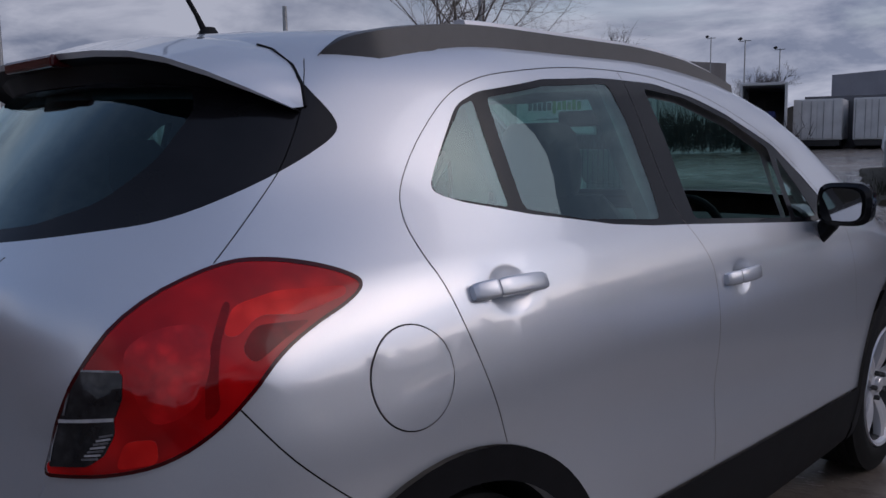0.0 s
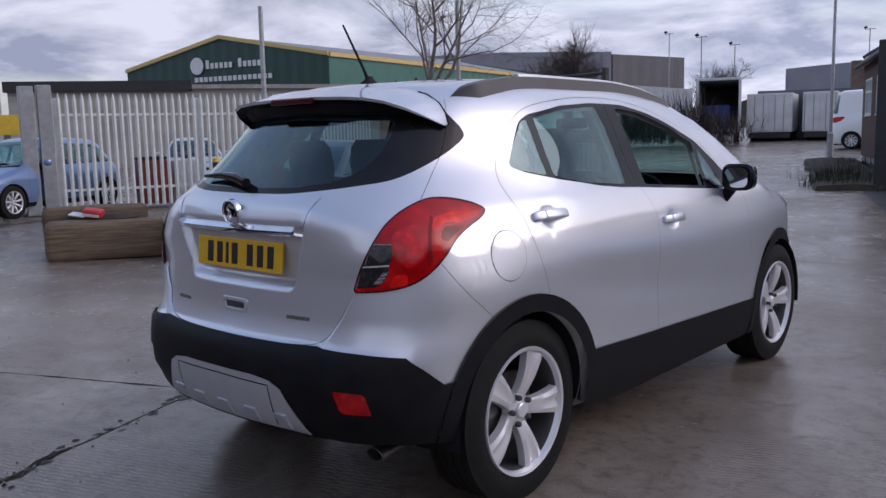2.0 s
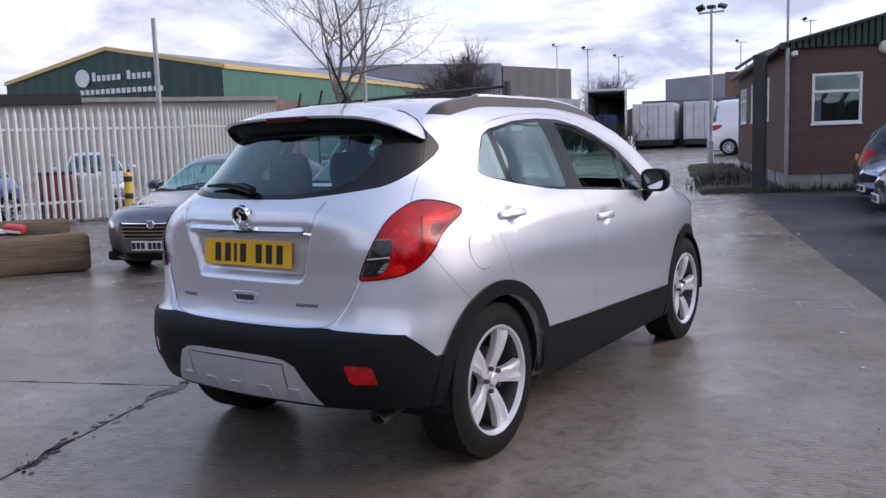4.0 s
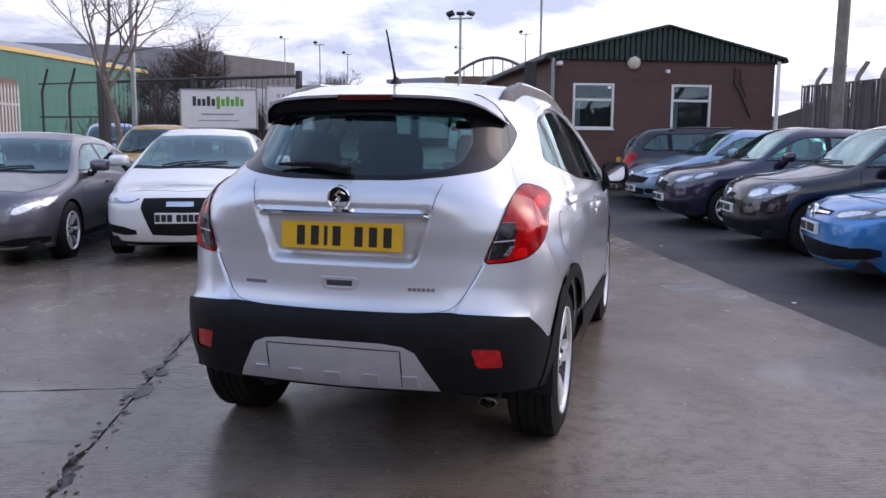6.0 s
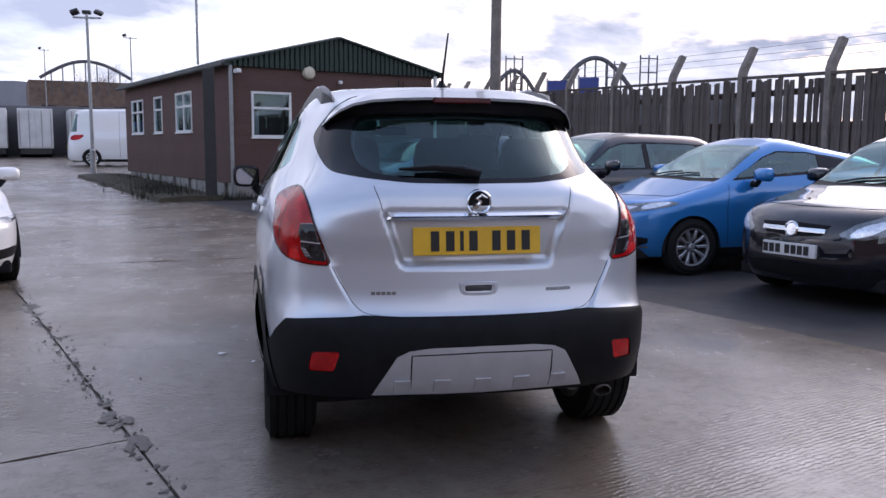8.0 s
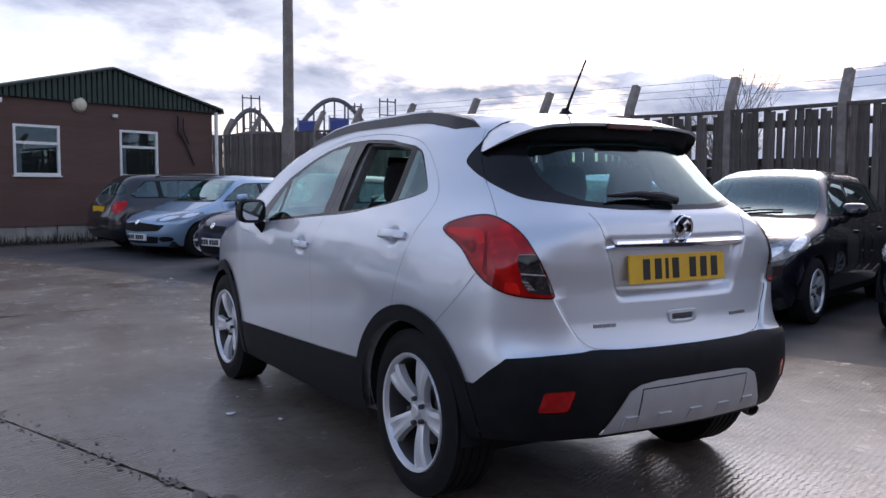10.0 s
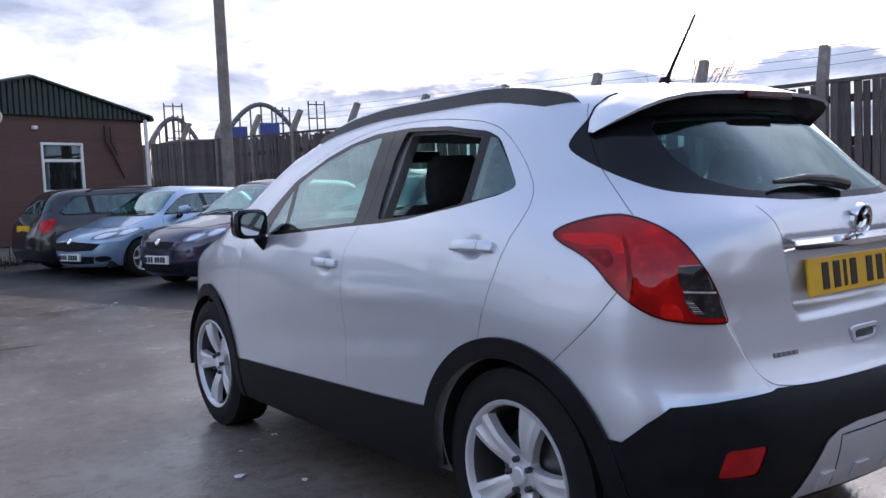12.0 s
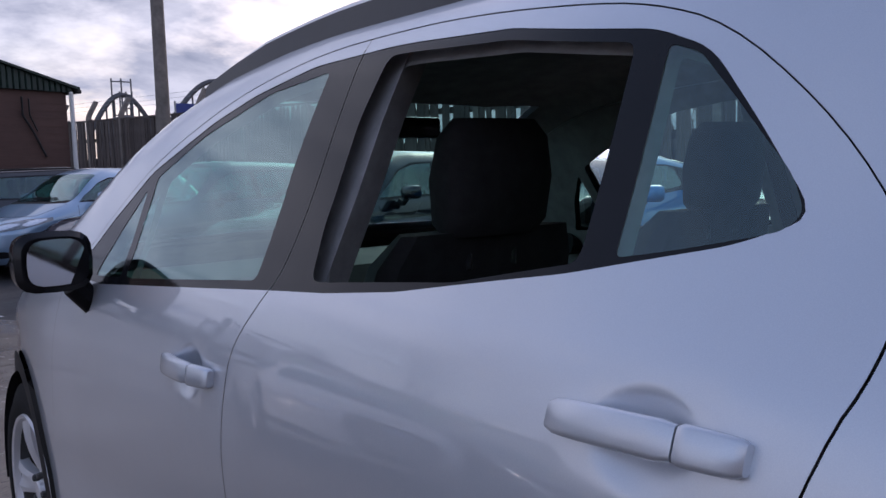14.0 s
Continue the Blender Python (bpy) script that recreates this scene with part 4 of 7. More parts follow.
    for r, e, g in zip(up_line, edge_line, low_line):
        thin = min(1.0, np.linalg.norm(e - r) / 0.2)
        k = e + np.array([0, 0.007, -0.008 * thin - 0.003])
        rows.append([tuple(k), tuple(k * 0.6 + g * 0.4 + np.array([0, 0.012, 0.008]) * thin), tuple(g + np.array([0, -0.004, 0]))])
    loft(bm, rows, closed=False, caps=False)
    part("spoiler_underside", bm, BLACK_TRIM, root, "black spoiler underside", True)
    for sgn in (-1, 1):
        bm = bmesh.new()
        tube(bm, [(p[0], p[1] + 0.004, p[2] + 0.001) for p in up_line if p[0] * sgn > 0.40], 0.0032, 6)
        part("panel_gap", bm, GAP, root)
    boxed("brake_lamp", (-0.125, -0.386, 1.511, 0.125, -0.34, 1.536), DARK_RED, root, 0.006, None, "dark red high brake lamp")
    # antenna
    bm = bmesh.new()
    lathe(bm, [(0.034, 0.0), (0.03, 0.014), (0.016, 0.03), (0.01, 0.045), (0, 0.046)], 16, Matrix.Translation((0, 0.045, 1.590)) @ Matrix.Diagonal((1, 1.7, 1, 1)))
    tube(bm, [(0, 0.04, 1.612), (0.0, 0.015, 1.66), (0.0, -0.095, 1.836)], [0.009, 0.006, 0.004], 8)
    part("antenna", bm, BLACK_TRIM, root, "black rod antenna", True)
    # rear wiper
    g = sh.rear((0.02, 1.215), (-0.06, 1.235), (-0.2, 1.24), (-0.29, 1.235))
    bm = bmesh.new()
    base = np.array([(0.02, 0.4, 1.208), (-0.05, 0.4, 1.222), (-0.16, 0.4, 1.232), (-0.30, 0.4, 1.226)])
    p = sh.meet(base, np.tile([0, -1.0, 0], (4, 1)))
    p = p + sh.normal(p) * 0.022
    tube(bm, p, [0.018, 0.020, 0.014, 0.006], 10)
    part("rear_wiper", bm, GLOSS_BLACK, root, "black rear wiper", True)
    # chrome strip, badge, plate, handle
    slab_on(sh, -1, -0.368, 0.368, 1.046, 1.080, 0.030, "chrome_strip", CHROME, root, "chrome strip above the number plate", nx=33, nz=5)
    y = float(sh.meet(np.array([[0, 0.4, 1.115]]), np.array([[0, -1.0, 0]]))[0, 1])
    badge = new("badge")
    badge.parent = root
    m = Matrix.Translation((0, y - 0.006, 1.117)) @ Matrix.Rotation(radians(98), 4, "X")
    bm = bmesh.new()
    lathe(bm, [(0.05, -0.01), (0.05, 0.006), (0.046, 0.011), (0.041, 0.006), (0.041, 0.0)], 32, m)
    part("badge_ring", bm, CHROME, badge, "", True)
    bm = bmesh.new()
    lathe(bm, [(0.041, 0.0), (0, 0.001)], 32, m)
    part("badge_back", bm, GLOSS_BLACK, badge)
    bm = bmesh.new()
    tube(bm, [m @ Vector(q) for q in ((-0.022, -0.026, 0.006), (-0.006, -0.012, 0.008), (0.004, 0.004, 0.009), (-0.012, 0.016, 0.008), (0.006, 0.028, 0.007), (0.03, 0.016, 0.006))], [0.008, 0.011, 0.009, 0.008, 0.009, 0.004], 8)
    part("badge_emblem", bm, CHROME, badge, "", True)
    plate = new("number_plate")
    plate.parent = root
    py = float(sh.meet(np.array([[0, 0.4, 0.96]]), np.array([[0, -1.0, 0]]))[0, 1]) + 0.003
    m = Matrix.Translation((0, py - 0.012, 0.961)) @ Matrix.Rotation(radians(-5), 4, "X")
    boxed("plate", (-0.26, -0.006, -0.0555, 0.26, 0.004, 0.0555), YELLOW_PLATE, plate, 0.003, m, "yellow plate")
    x = -0.198
    for w in (0.05, 0.05, 0.022, 0.05, None, 0.05, 0.05, 0.05):
        if w:
            boxed("plate_bar", (x + w * 0.16, -0.0085, -0.0395, x + w * 0.84, -0.005, 0.0395), INK, plate, 0.0, m)
            x += w + 0.011
        else:
            x += 0.033
    hy = float(sh.meet(np.array([[0, 0.4, 0.772]]), np.array([[0, -1.0, 0]]))[0, 1])
    bm = bmesh.new()
    add_box(bm, -0.056, hy - 0.003, 0.760, 0.056, hy + 0.03, 0.786, 0.006)
    part("handle_recess", bm, RAIL_GREY, root, "", True)
    bm = bmesh.new()
    frame_rings = []
    for wx, hz, out in ((0.078, 0.029, -0.001), (0.074, 0.026, 0.006), (0.060, 0.016, 0.007), (0.056, 0.013, -0.004)):
        frame_rings.append([(wx * (1.0 + 0.13 * math.sin(a)) * math.copysign(abs(math.cos(a)) ** 0.35, math.cos(a)), hy - out, 0.773 + hz * math.copysign(abs(math.sin(a)) ** 0.45, math.sin(a))) for a in [2 * math.pi * i / 32 for i in range(32)]])
    loft(bm, frame_rings, caps=False)
    part("tailgate_handle", bm, SILVER, root, "silver surround of the tailgate handle", True)
    for x0, x1 in ((-0.425, -0.325), (0.285, 0.395)):
        k = 5 if x0 < 0 else 6
        w = (x1 - x0) / k
        for i in range(k):
            slab_on(sh, -1, x0 + i * w, x0 + (i + 0.82) * w, 0.754, 0.767, 0.004, "lettering_bar", BADGE_GREY, root, nx=2, nz=2)
    # skid plate fins: low wedges that stand out towards the plate's lower edge
    for x in (-0.315, -0.16, 0.0, 0.16, 0.315):
        fy = float(sh.meet(np.array([[x, 0.4, 0.380]]), np.array([[0, -1.0, 0]]))[0, 1])
        ty = float(sh.meet(np.array([[x, 0.4, 0.43]]), np.array([[0, -1.0, 0]]))[0, 1])
        bm = bmesh.new()
        outer = [(x - 0.030, ty - 0.020, 0.428), (x + 0.030, ty - 0.020, 0.428), (x + 0.037, fy - 0.0145, 0.378), (x - 0.033, fy - 0.0145, 0.378)]
        root_ring = [(x - 0.034, ty + 0.004, 0.437), (x + 0.034, ty + 0.004, 0.437), (x + 0.041, fy + 0.01, 0.376), (x - 0.037, fy + 0.01, 0.376)]
        front, back = [bm.verts.new(p) for p in outer], [bm.verts.new(p) for p in root_ring]
        bm.faces.new(front)
        for k in range(4):
            bm.faces.new((front[k], back[k], back[(k + 1) % 4], front[(k + 1) % 4]))
        bmesh.ops.recalc_face_normals(bm, faces=bm.faces[:])
        part("skid_fin", bm, SKID, root)
    # exhaust
    bm = bmesh.new()
    mm = Matrix.Translation((0.59, -0.50, 0.298)) @ Matrix.Rotation(radians(98), 4, "X") @ Matrix.Diagonal((1.25, 0.8, 1, 1))
    lathe(bm, [(0.03, -0.12), (0.032, 0.06), (0.028, 0.062), (0.026, 0.0), (0.0, -0.02)], 20, mm)
    part("exhaust", bm, DISC, root, "chrome oval exhaust tip", True)
    # door handles: a two-piece bar that bridges the hollow
    for cy, cz in HANDLES:
        for sgn in (-1, 1):
            handle = new("door_handle")
            handle.parent = root
            z = cz + 0.004
            ends = sh.meet(np.array([[0, cy - 0.104, z], [0, cy + 0.1, z]]), np.tile([1.0, 0, 0], (2, 1)))
            nn = sh.normal(ends).mean(0)
            nn /= np.linalg.norm(nn)
            up_ = np.array([-nn[2], 0, nn[0]]) / math.hypot(nn[0], nn[2])
            for nm, d0, d1 in (("handle_grip", -0.046, 0.1), ("key_cover", -0.104, -0.048)):
                bm = bmesh.new()
                rows = []
                for d in np.linspace(d0, d1, 11):
                    f = (d + 0.104) / 0.204
                    e = abs(2 * f - 1)
                    c = ends[0] * (1 - f) + ends[1] * f + nn * (0.020 - 0.014 * e ** 2.5)
                    h, th = 0.0185 - 0.003 * e ** 8, 0.0105 - 0.002 * e ** 4
                    if min(d - d0, d1 - d) < 1e-6:
                        h, th = h * 0.86, th * 0.75
                    ring_ = [c + up_ * h * math.copysign(abs(math.sin(a)) ** 0.36, math.sin(a)) + nn * th * math.copysign(abs(math.cos(a)) ** 0.55, math.cos(a)) for a in [2 * math.pi * i / 16 for i in range(16)]]
                    rows.append([(sgn * q[0], q[1], q[2]) for q in ring_])
                loft(bm, rows)
                part(nm, bm, SILVER, handle, "", True)
    mirror_parts(root, 0.925, 1.74, 1.137, GLOSS_BLACK, 0.72, flat_=1.06)
    underbody(root, -0.30, 3.1, 0.70, (0.0, 2.555), 0.345, 0.22)
    for y in (0.0, 2.555):
        for s in (-1, 1):
            make_wheel(root, s * 0.728, y, 0.345, 0.215, 5, None, 0.35 if y else (0.9 if s < 0 else 0.9 + math.pi / 5), rim_ratio=0.70)
    cabin(root, [(0.37, 1.01, 0.49, 0.52, 1), (-0.37, 1.01, 0.49, 0.52, 1), (0, 0.20, 0.46, 1.26, 3)], 1.98, 1.04, 0.66)
    zs = np.linspace(0.75, 1.5, 8)
    for s in (-1, 1):
        outer = {}
        for yy in (0.81, 0.97):
            outer[yy] = sh.meet(np.array([(0, yy, z) for z in zs]), np.tile([1.0, 0, 0], (len(zs), 1)))
        bm = bmesh.new()
        loft(bm, [[(s * (a[0] - 0.03), 0.805, z), (s * (a[0] - 0.085), 0.825, z), (s * (b[0] - 0.085), 0.955, z), (s * (b[0] - 0.03), 0.975, z)] for a, b, z in zip(outer[0.81], outer[0.97], zs)])
        part("pillar_trim", bm, LINING, root, "dark grey inner door pillar", True)
        bm = bmesh.new()
        loft(bm, [[(s * (a[0] - 0.092), 0.87, z), (s * (a[0] - 0.096), 0.87, z), (s * (a[0] - 0.096), 0.917, z), (s * (a[0] - 0.092), 0.917, z)] for a, z in zip(outer[0.81], zs)][:7])
        part("seat_belt", bm, SEAT, root)
    bm = bmesh.new()
    add_box(bm, -0.10, 1.60, 1.40, 0.10, 1.63, 1.46, 0.012)
    part("inside_mirror", bm, GLOSS_BLACK, root, "", True)
    return root


make_suv()


# ---- parked cars ----
def car_shape(wb, ro, fo, hw, H, belt, nose, cowl, wtop, boot=None, fast=0.0):
    """A family car's skin: wheelbase, overhangs, half width, height, belt line, nose height, and how far back the screen stands."""
    back, tip = -ro, wb + fo
    W = curve((0.12, hw - 0.1), (0.28, hw - 0.035), (0.5, hw), (0.72, hw - 0.002), (belt - 0.12, hw - 0.02), (belt - 0.03, hw - 0.055), (belt + 0.06, hw - 0.105), (H - 0.2, hw - 0.24), (H, hw - 0.36))
    if boot:
        R = curve((0.15, back + 0.15), (0.4, back), (0.6, back), (belt, back + 0.05), (H, back + 0.15))
        Z = curve((back - 0.1, boot - 0.06), (back + 0.15, boot), (back + 0.45, boot + 0.05), (back + 1.05, H - 0.14), (wb * 0.3, H - 0.015), (wb * 0.5, H), (wtop, H - 0.07), (cowl - 0.1, belt + 0.12), (cowl + 0.15, belt + 0.03), (wb + 0.2, nose + 0.07), (tip - 0.12, nose - 0.02), (tip + 0.1, nose - 0.16))
    else:
        R = curve((0.15, back + 0.15), (0.4, back), (0.6, back + 0.01), (belt - 0.1, back + 0.08), (belt + 0.02, back + 0.14), (H - 0.12 - 0.8 * fast, back + 0.45), (H, back + 0.62 + 2 * fast))
        Z = curve((back, H - 0.16 - 1.3 * fast), (back + 0.5, H - 0.05 - fast), (wb * 0.3, H - 0.01 - 0.35 * fast), (wb * 0.5, H), (wtop, H - 0.07), (cowl - 0.1, belt + 0.12), (cowl + 0.15, belt + 0.03), (wb + 0.2, nose + 0.07), (tip - 0.12, nose - 0.02), (tip + 0.1, nose - 0.16))
    N = curve((0.12, tip - 0.2), (0.25, tip - 0.05), (0.42, tip), (0.6, tip - 0.015), (nose - 0.06, tip - 0.1), (nose + 0.05, tip - 0.3), (belt + 0.2, tip - 0.9))
    return Shape(W, R, N, Z, rear_bow=0.12, front_bow=0.26, crown=0.1, kr=curve((0.8, 0.05), (1.0, 0.08), (1.2, 0.14)), kf=0.05, yr=0.4, yf=wb - 0.5, round_rear=0.25, round_front=0.4, round_top=0.12, edge=0.055, ya=0.6, yb=wb - 0.5)


def make_car(m, mat, label, wb=2.5, ro=0.7, fo=0.85, hw=0.85, H=1.47, belt=0.93, nose=0.78, cowl=None, wtop=None, boot=None, doors=2, wheel_r=0.31, spokes=9, split=False, rim=None,
             grille=((0.0, 0.62), (0.3, 0.63), (0.34, 0.69), (0.0, 0.70)), grille_mat=None, lamp=((0.42, 0.60), (0.74, 0.66), (0.76, 0.76), (0.5, 0.74)), intake=((0, 0.24), (0.45, 0.25), (0.5, 0.36), (0, 0.38)),
             plate_z=0.47, tip=0.15, mirror=None, fog=True, badge=0.05, badge_z=None, bars=0, grid=0.07, rails=False, tail=RED_LENS, paper=False, van=False, emblem=False, fast=0.0, bar=0.012):
    cowl = cowl or wb - 0.35
    wtop = wtop or wb * 0.62
    sh = car_shape(wb, ro, fo, hw, H, belt, nose, cowl, wtop, boot, fast)
    root = thing("car", Matrix(), label, "car", "parked cars")
    brim = sh.brim(110, (boot - 0.06) if boot else H - 0.17)
    low = curve((-2.1, 0.24), (0, 0.2), (1.5, 0.2), (3.5, 0.19))
    outline = skin_outline(sh, brim, low)
    P = []
    add = lambda name, poly, mt, off=0.0, both=False, label="", key=None: P.append((name, dense(np.asarray(poly), 0.05), mt, off, both, label, key))
    for cy in (0.0, wb):
        add(None, sh.side(*arc(cy, wheel_r, wheel_r + 0.035, 0, 359, 36)), None)
    # glasshouse
    zt = lambda y: float(sh.Z(np.array([y]))[0]) - 0.135
    yq, yA = (wb * 0.5 if van else -ro + (0.95 if boot else 0.42)), cowl - 0.12
    base = lambda y: belt + 0.045 - 0.03 * (y / wb) + 0.7 * fast * max(0.0, 1 - y / (wb * 0.5))
    tops = [yA - 0.28, wtop + 0.05, wb * 0.55, wb * 0.4, wb * 0.15, yq + 0.3]
    upper = [(y, zt(y)) for y in tops if zt(y) > base(y) + 0.06]
    whole = [(yA, base(yA) + 0.01)] + upper + [(yq, base(yq) + 0.05), (yq + 0.06, base(yq) + 0.0)]
    cuts = [wb * 0.42, wb * 0.05] if doors == 2 else [wb * 0.34]
    edges = [yA + 0.2, yq - 0.2] if van else [yA + 0.2] + cuts + [yq - 0.2]
    shrink = np.array(whole)
    mid = shrink.mean(0)
    shrink = mid + (shrink - mid) * [0.975, 0.88]
    frame_poly = sh.side(*whole)
    for a, b in zip(edges, edges[1:]):
        pts = dense(shrink, 0.03)
        sel = pts[(pts[:, 0] < a - 0.03) & (pts[:, 0] > b + 0.03)]
        if len(sel) > 4:
            c = sel.mean(0)
            order = np.argsort(np.arctan2((sel[:, 1] - c[1]) * 3, sel[:, 0] - c[0]))
            P.append(("side_glass", sh.side(*sel[order]), GLASS, -0.002, False, "", None))
    add("window_frame", frame_poly, GLOSS_BLACK, -0.001)
    gap = lambda line: P.append(("panel_gap", strip(dense(line, 0.04, False), 0.009), GAP, -0.004, False, "", None))
    gap(sh.side((cuts[0], zt(cuts[0])), (cuts[0] - 0.02, belt), (cuts[0] - 0.0, 0.3)))
    gap(sh.side((cowl - 0.1, belt), (cowl - 0.05, 0.7), (cowl - 0.08, 0.3)))
    if doors == 2:
        gap(sh.side((cuts[1], belt + 0.02), (0.1, 0.75), (wheel_r + 0.08, 0.55)))
    # face
    for k in range(bars):
        z0, z1 = grille[0][1], grille[-1][1]
        z = z0 + (z1 - z0) * (k + 0.5) / bars
        half = max(p[0] for p in grille) * 0.92
        P.append(("grille_bar", strip(np.vstack([[(sh.yb - sh.ya + 1.3 * np.pi / 2 + 0.02, z)], sh.front((0.1, z), (half * 0.6, z), (half, z))]), bar), CHROME, 0.012, True, "", None))
    mid_u = sh.yb - sh.ya + 1.3 * np.pi / 2 + 0.02

    def across(poly):
        pts = sh.front(*[p for p in poly if p[0] > 0])
        return np.vstack([[(mid_u, poly[0][1])], pts, [(mid_u, poly[-1][1])]])
    add("grille", across(grille), grille_mat or BLACK_TRIM, 0.003, True, "black grille")
    eye = soft(sh.front(*lamp), 1)
    mid, off = eye.mean(0), eye - eye.mean(0)
    lean = (off[:, 0] * off[:, 1]).mean() / (off[:, 0] ** 2).mean()
    for k in (-0.23, 0.2):
        shift = np.ptp(off[:, 0]) * k
        add("lamp_reflector", mid + off * [0.38, 0.55] + [shift, shift * lean], REFLECTOR, 0.005, False, "", "headlamp")
    add("headlamp", eye, CLEAR_LENS, 0.004, False, "clear headlamp")
    add("air_intake", across(intake), BLACK_TRIM, -0.004, True, "black lower intake")
    if fog:
        add("fog_lamp_recess", soft(sh.front(*(fog if isinstance(fog, tuple) else ((hw - 0.32, 0.27), (hw - 0.14, 0.29), (hw - 0.15, 0.37), (hw - 0.33, 0.36)))), 1), BLACK_TRIM, 0.002)
    if bars and isinstance(fog, tuple):
        P.insert(0, ("fog_trim", strip(dense(sh.front(fog[0], fog[1]) - [0, 0.012], 0.05, False), 0.018), CHROME, 0.006, False, "", None))
    add("tail_lamp", soft(sh.rear((hw - 0.30, belt - 0.02), (hw - 0.12, belt), (hw - 0.09, belt - 0.25), (hw - 0.25, belt - 0.22)), 1), tail, 0.004, False, "red tail lamp")
    if not boot:
        g = np.vstack([[(-2.06, belt + 0.1)], sh.rear((0.3, belt + 0.1), (hw - 0.25, belt + 0.12)), sh.rear((hw - 0.38, H - 0.25)), [(-2.06, H - 0.22)]])
        add("rear_glass", g, REAR_GLASS, 0.001, True)
    add("sill_trim", np.vstack([sh.side((wheel_r + 0.02, 0.28), (wb - wheel_r - 0.02, 0.28), (wb - wheel_r, 0.12), (wheel_r, 0.12))]), BLACK_TRIM, 0.004)
    shell_parts(sh, root, P, ("body", mat), grid, outline, sh.skin, None)
    edge = sh.skin(brim)[:, :2]
    lid_out = np.vstack([edge, [(0, edge[-1, 1]), (0, edge[0, 1])]])
    lid_out = lid_out[np.r_[True, np.linalg.norm(np.diff(lid_out, axis=0), axis=1) > 1e-4]]
    P2 = []
    wt, wbm = hw - 0.33, hw - 0.2
    ws = [(-0.01, wtop + 0.04), (wt * 0.7, wtop + 0.03), (wt, wtop - 0.02), (wbm, cowl - 0.2), (wbm + 0.02, cowl - 0.08), (wbm * 0.6, cowl + 0.04), (-0.01, cowl + 0.06)]
    P2.append(("windscreen", dense(np.array(ws), 0.06), GLASS, 0.0, True, "", None))
    wipers = [(-0.01, cowl + 0.06), (wbm * 0.6, cowl + 0.04), (wbm + 0.02, cowl - 0.08), (wbm + 0.03, cowl + 0.02), (wbm * 0.6, cowl + 0.13), (-0.01, cowl + 0.15)]
    P2.append(("scuttle", dense(np.array(wipers), 0.06), BLACK_TRIM, -0.003, True, "", None))
    if boot:
        P2.append(("rear_glass", dense(np.array([(-0.01, -ro + 0.5), (wt, -ro + 0.52), (wt - 0.06, -ro + 1.05), (-0.01, -ro + 1.0)]), 0.06), REAR_GLASS, 0.0, True, "", None))
    P2.append(("bonnet", dense(np.array([(-0.01, cowl + 0.16), (wbm * 0.6, cowl + 0.14), (hw - 0.14, cowl + 0.03), (hw - 0.16, wb + 0.1), (hw - 0.3, wb + fo - 0.35), (-0.01, wb + fo - 0.22)]), 0.08), mat, 0.003, True, "", None))
    shell_parts(sh, root, P2, ("roof", mat), grid * 1.2, lid_out, sh.lid, None)
    mirror_parts(root, hw + 0.08, cowl - 0.42, belt + 0.1, mirror or mat)
    underbody(root, -ro + 0.25, wb + fo - 0.25, hw - 0.14, (0.0, wb), wheel_r, 0.17)
    for y in (0.0, wb):
        for s in (-1, 1):
            make_wheel(root, s * (hw - 0.11), y, wheel_r, 0.2, spokes, rim, 0.2 + y, split)
    dash = cowl - 0.42
    cabin(root, [(0.36, dash - 0.85, 0.36, 0.5, 1), (-0.36, dash - 0.85, 0.36, 0.5, 1), (0, dash - 1.65, 0.38, 1.2, 2)], dash, belt - 0.02, hw - 0.22)
    # plates, badge, handles, wipers
    q = sh.meet(np.array([[0, sh.yb, plate_z]]), np.array([[0, 1.0, 0]]))[0]
    plate = new("number_plate")
    plate.parent = root
    boxed("plate", (-0.26, q[1] - 0.015, plate_z - 0.056, 0.26, q[1] + 0.014, plate_z + 0.056), WHITE_PLATE, plate, 0.003, None, "white number plate")
    x = -0.2
    for w in (0.05, 0.05, 0.05, 0.05, 0, 0.05, 0.05, 0.05):
        if w:
            boxed("plate_bar", (x, q[1] + 0.013, plate_z - 0.038, x + w, q[1] + 0.0165, plate_z + 0.038), INK, plate)
        x += (w or 0.02) + 0.012
    q = sh.meet(np.array([[0, 0.2, 0.78]]), np.array([[0, -1.0, 0]]))[0]
    boxed("rear_plate", (-0.26, q[1] - 0.014, 0.72, 0.26, q[1] + 0.02, 0.83), YELLOW_PLATE, root, 0.003)
    if badge:
        bz = badge_z or grille[-1][1] - 0.01
        q = sh.meet(np.array([[0, sh.yb, bz]]), np.array([[0, 1.0, 0]]))[0]
        bm = bmesh.new()
        lathe(bm, [(badge, -0.01), (badge, 0.012), (badge * 0.8, 0.022), (badge * 0.72, 0.012), (0, 0.014)], 20, Matrix.Translation((0, q[1], bz)) @ Matrix.Rotation(radians(-80), 4, "X"))
        part("badge", bm, CHROME, root, "", True)
    if emblem:
        slab_on(sh, 1, -0.14, 0.14, 0.615, 0.66, 0.02, "emblem", CHROME, root, "plain chrome emblem bar", nx=9, nz=3)
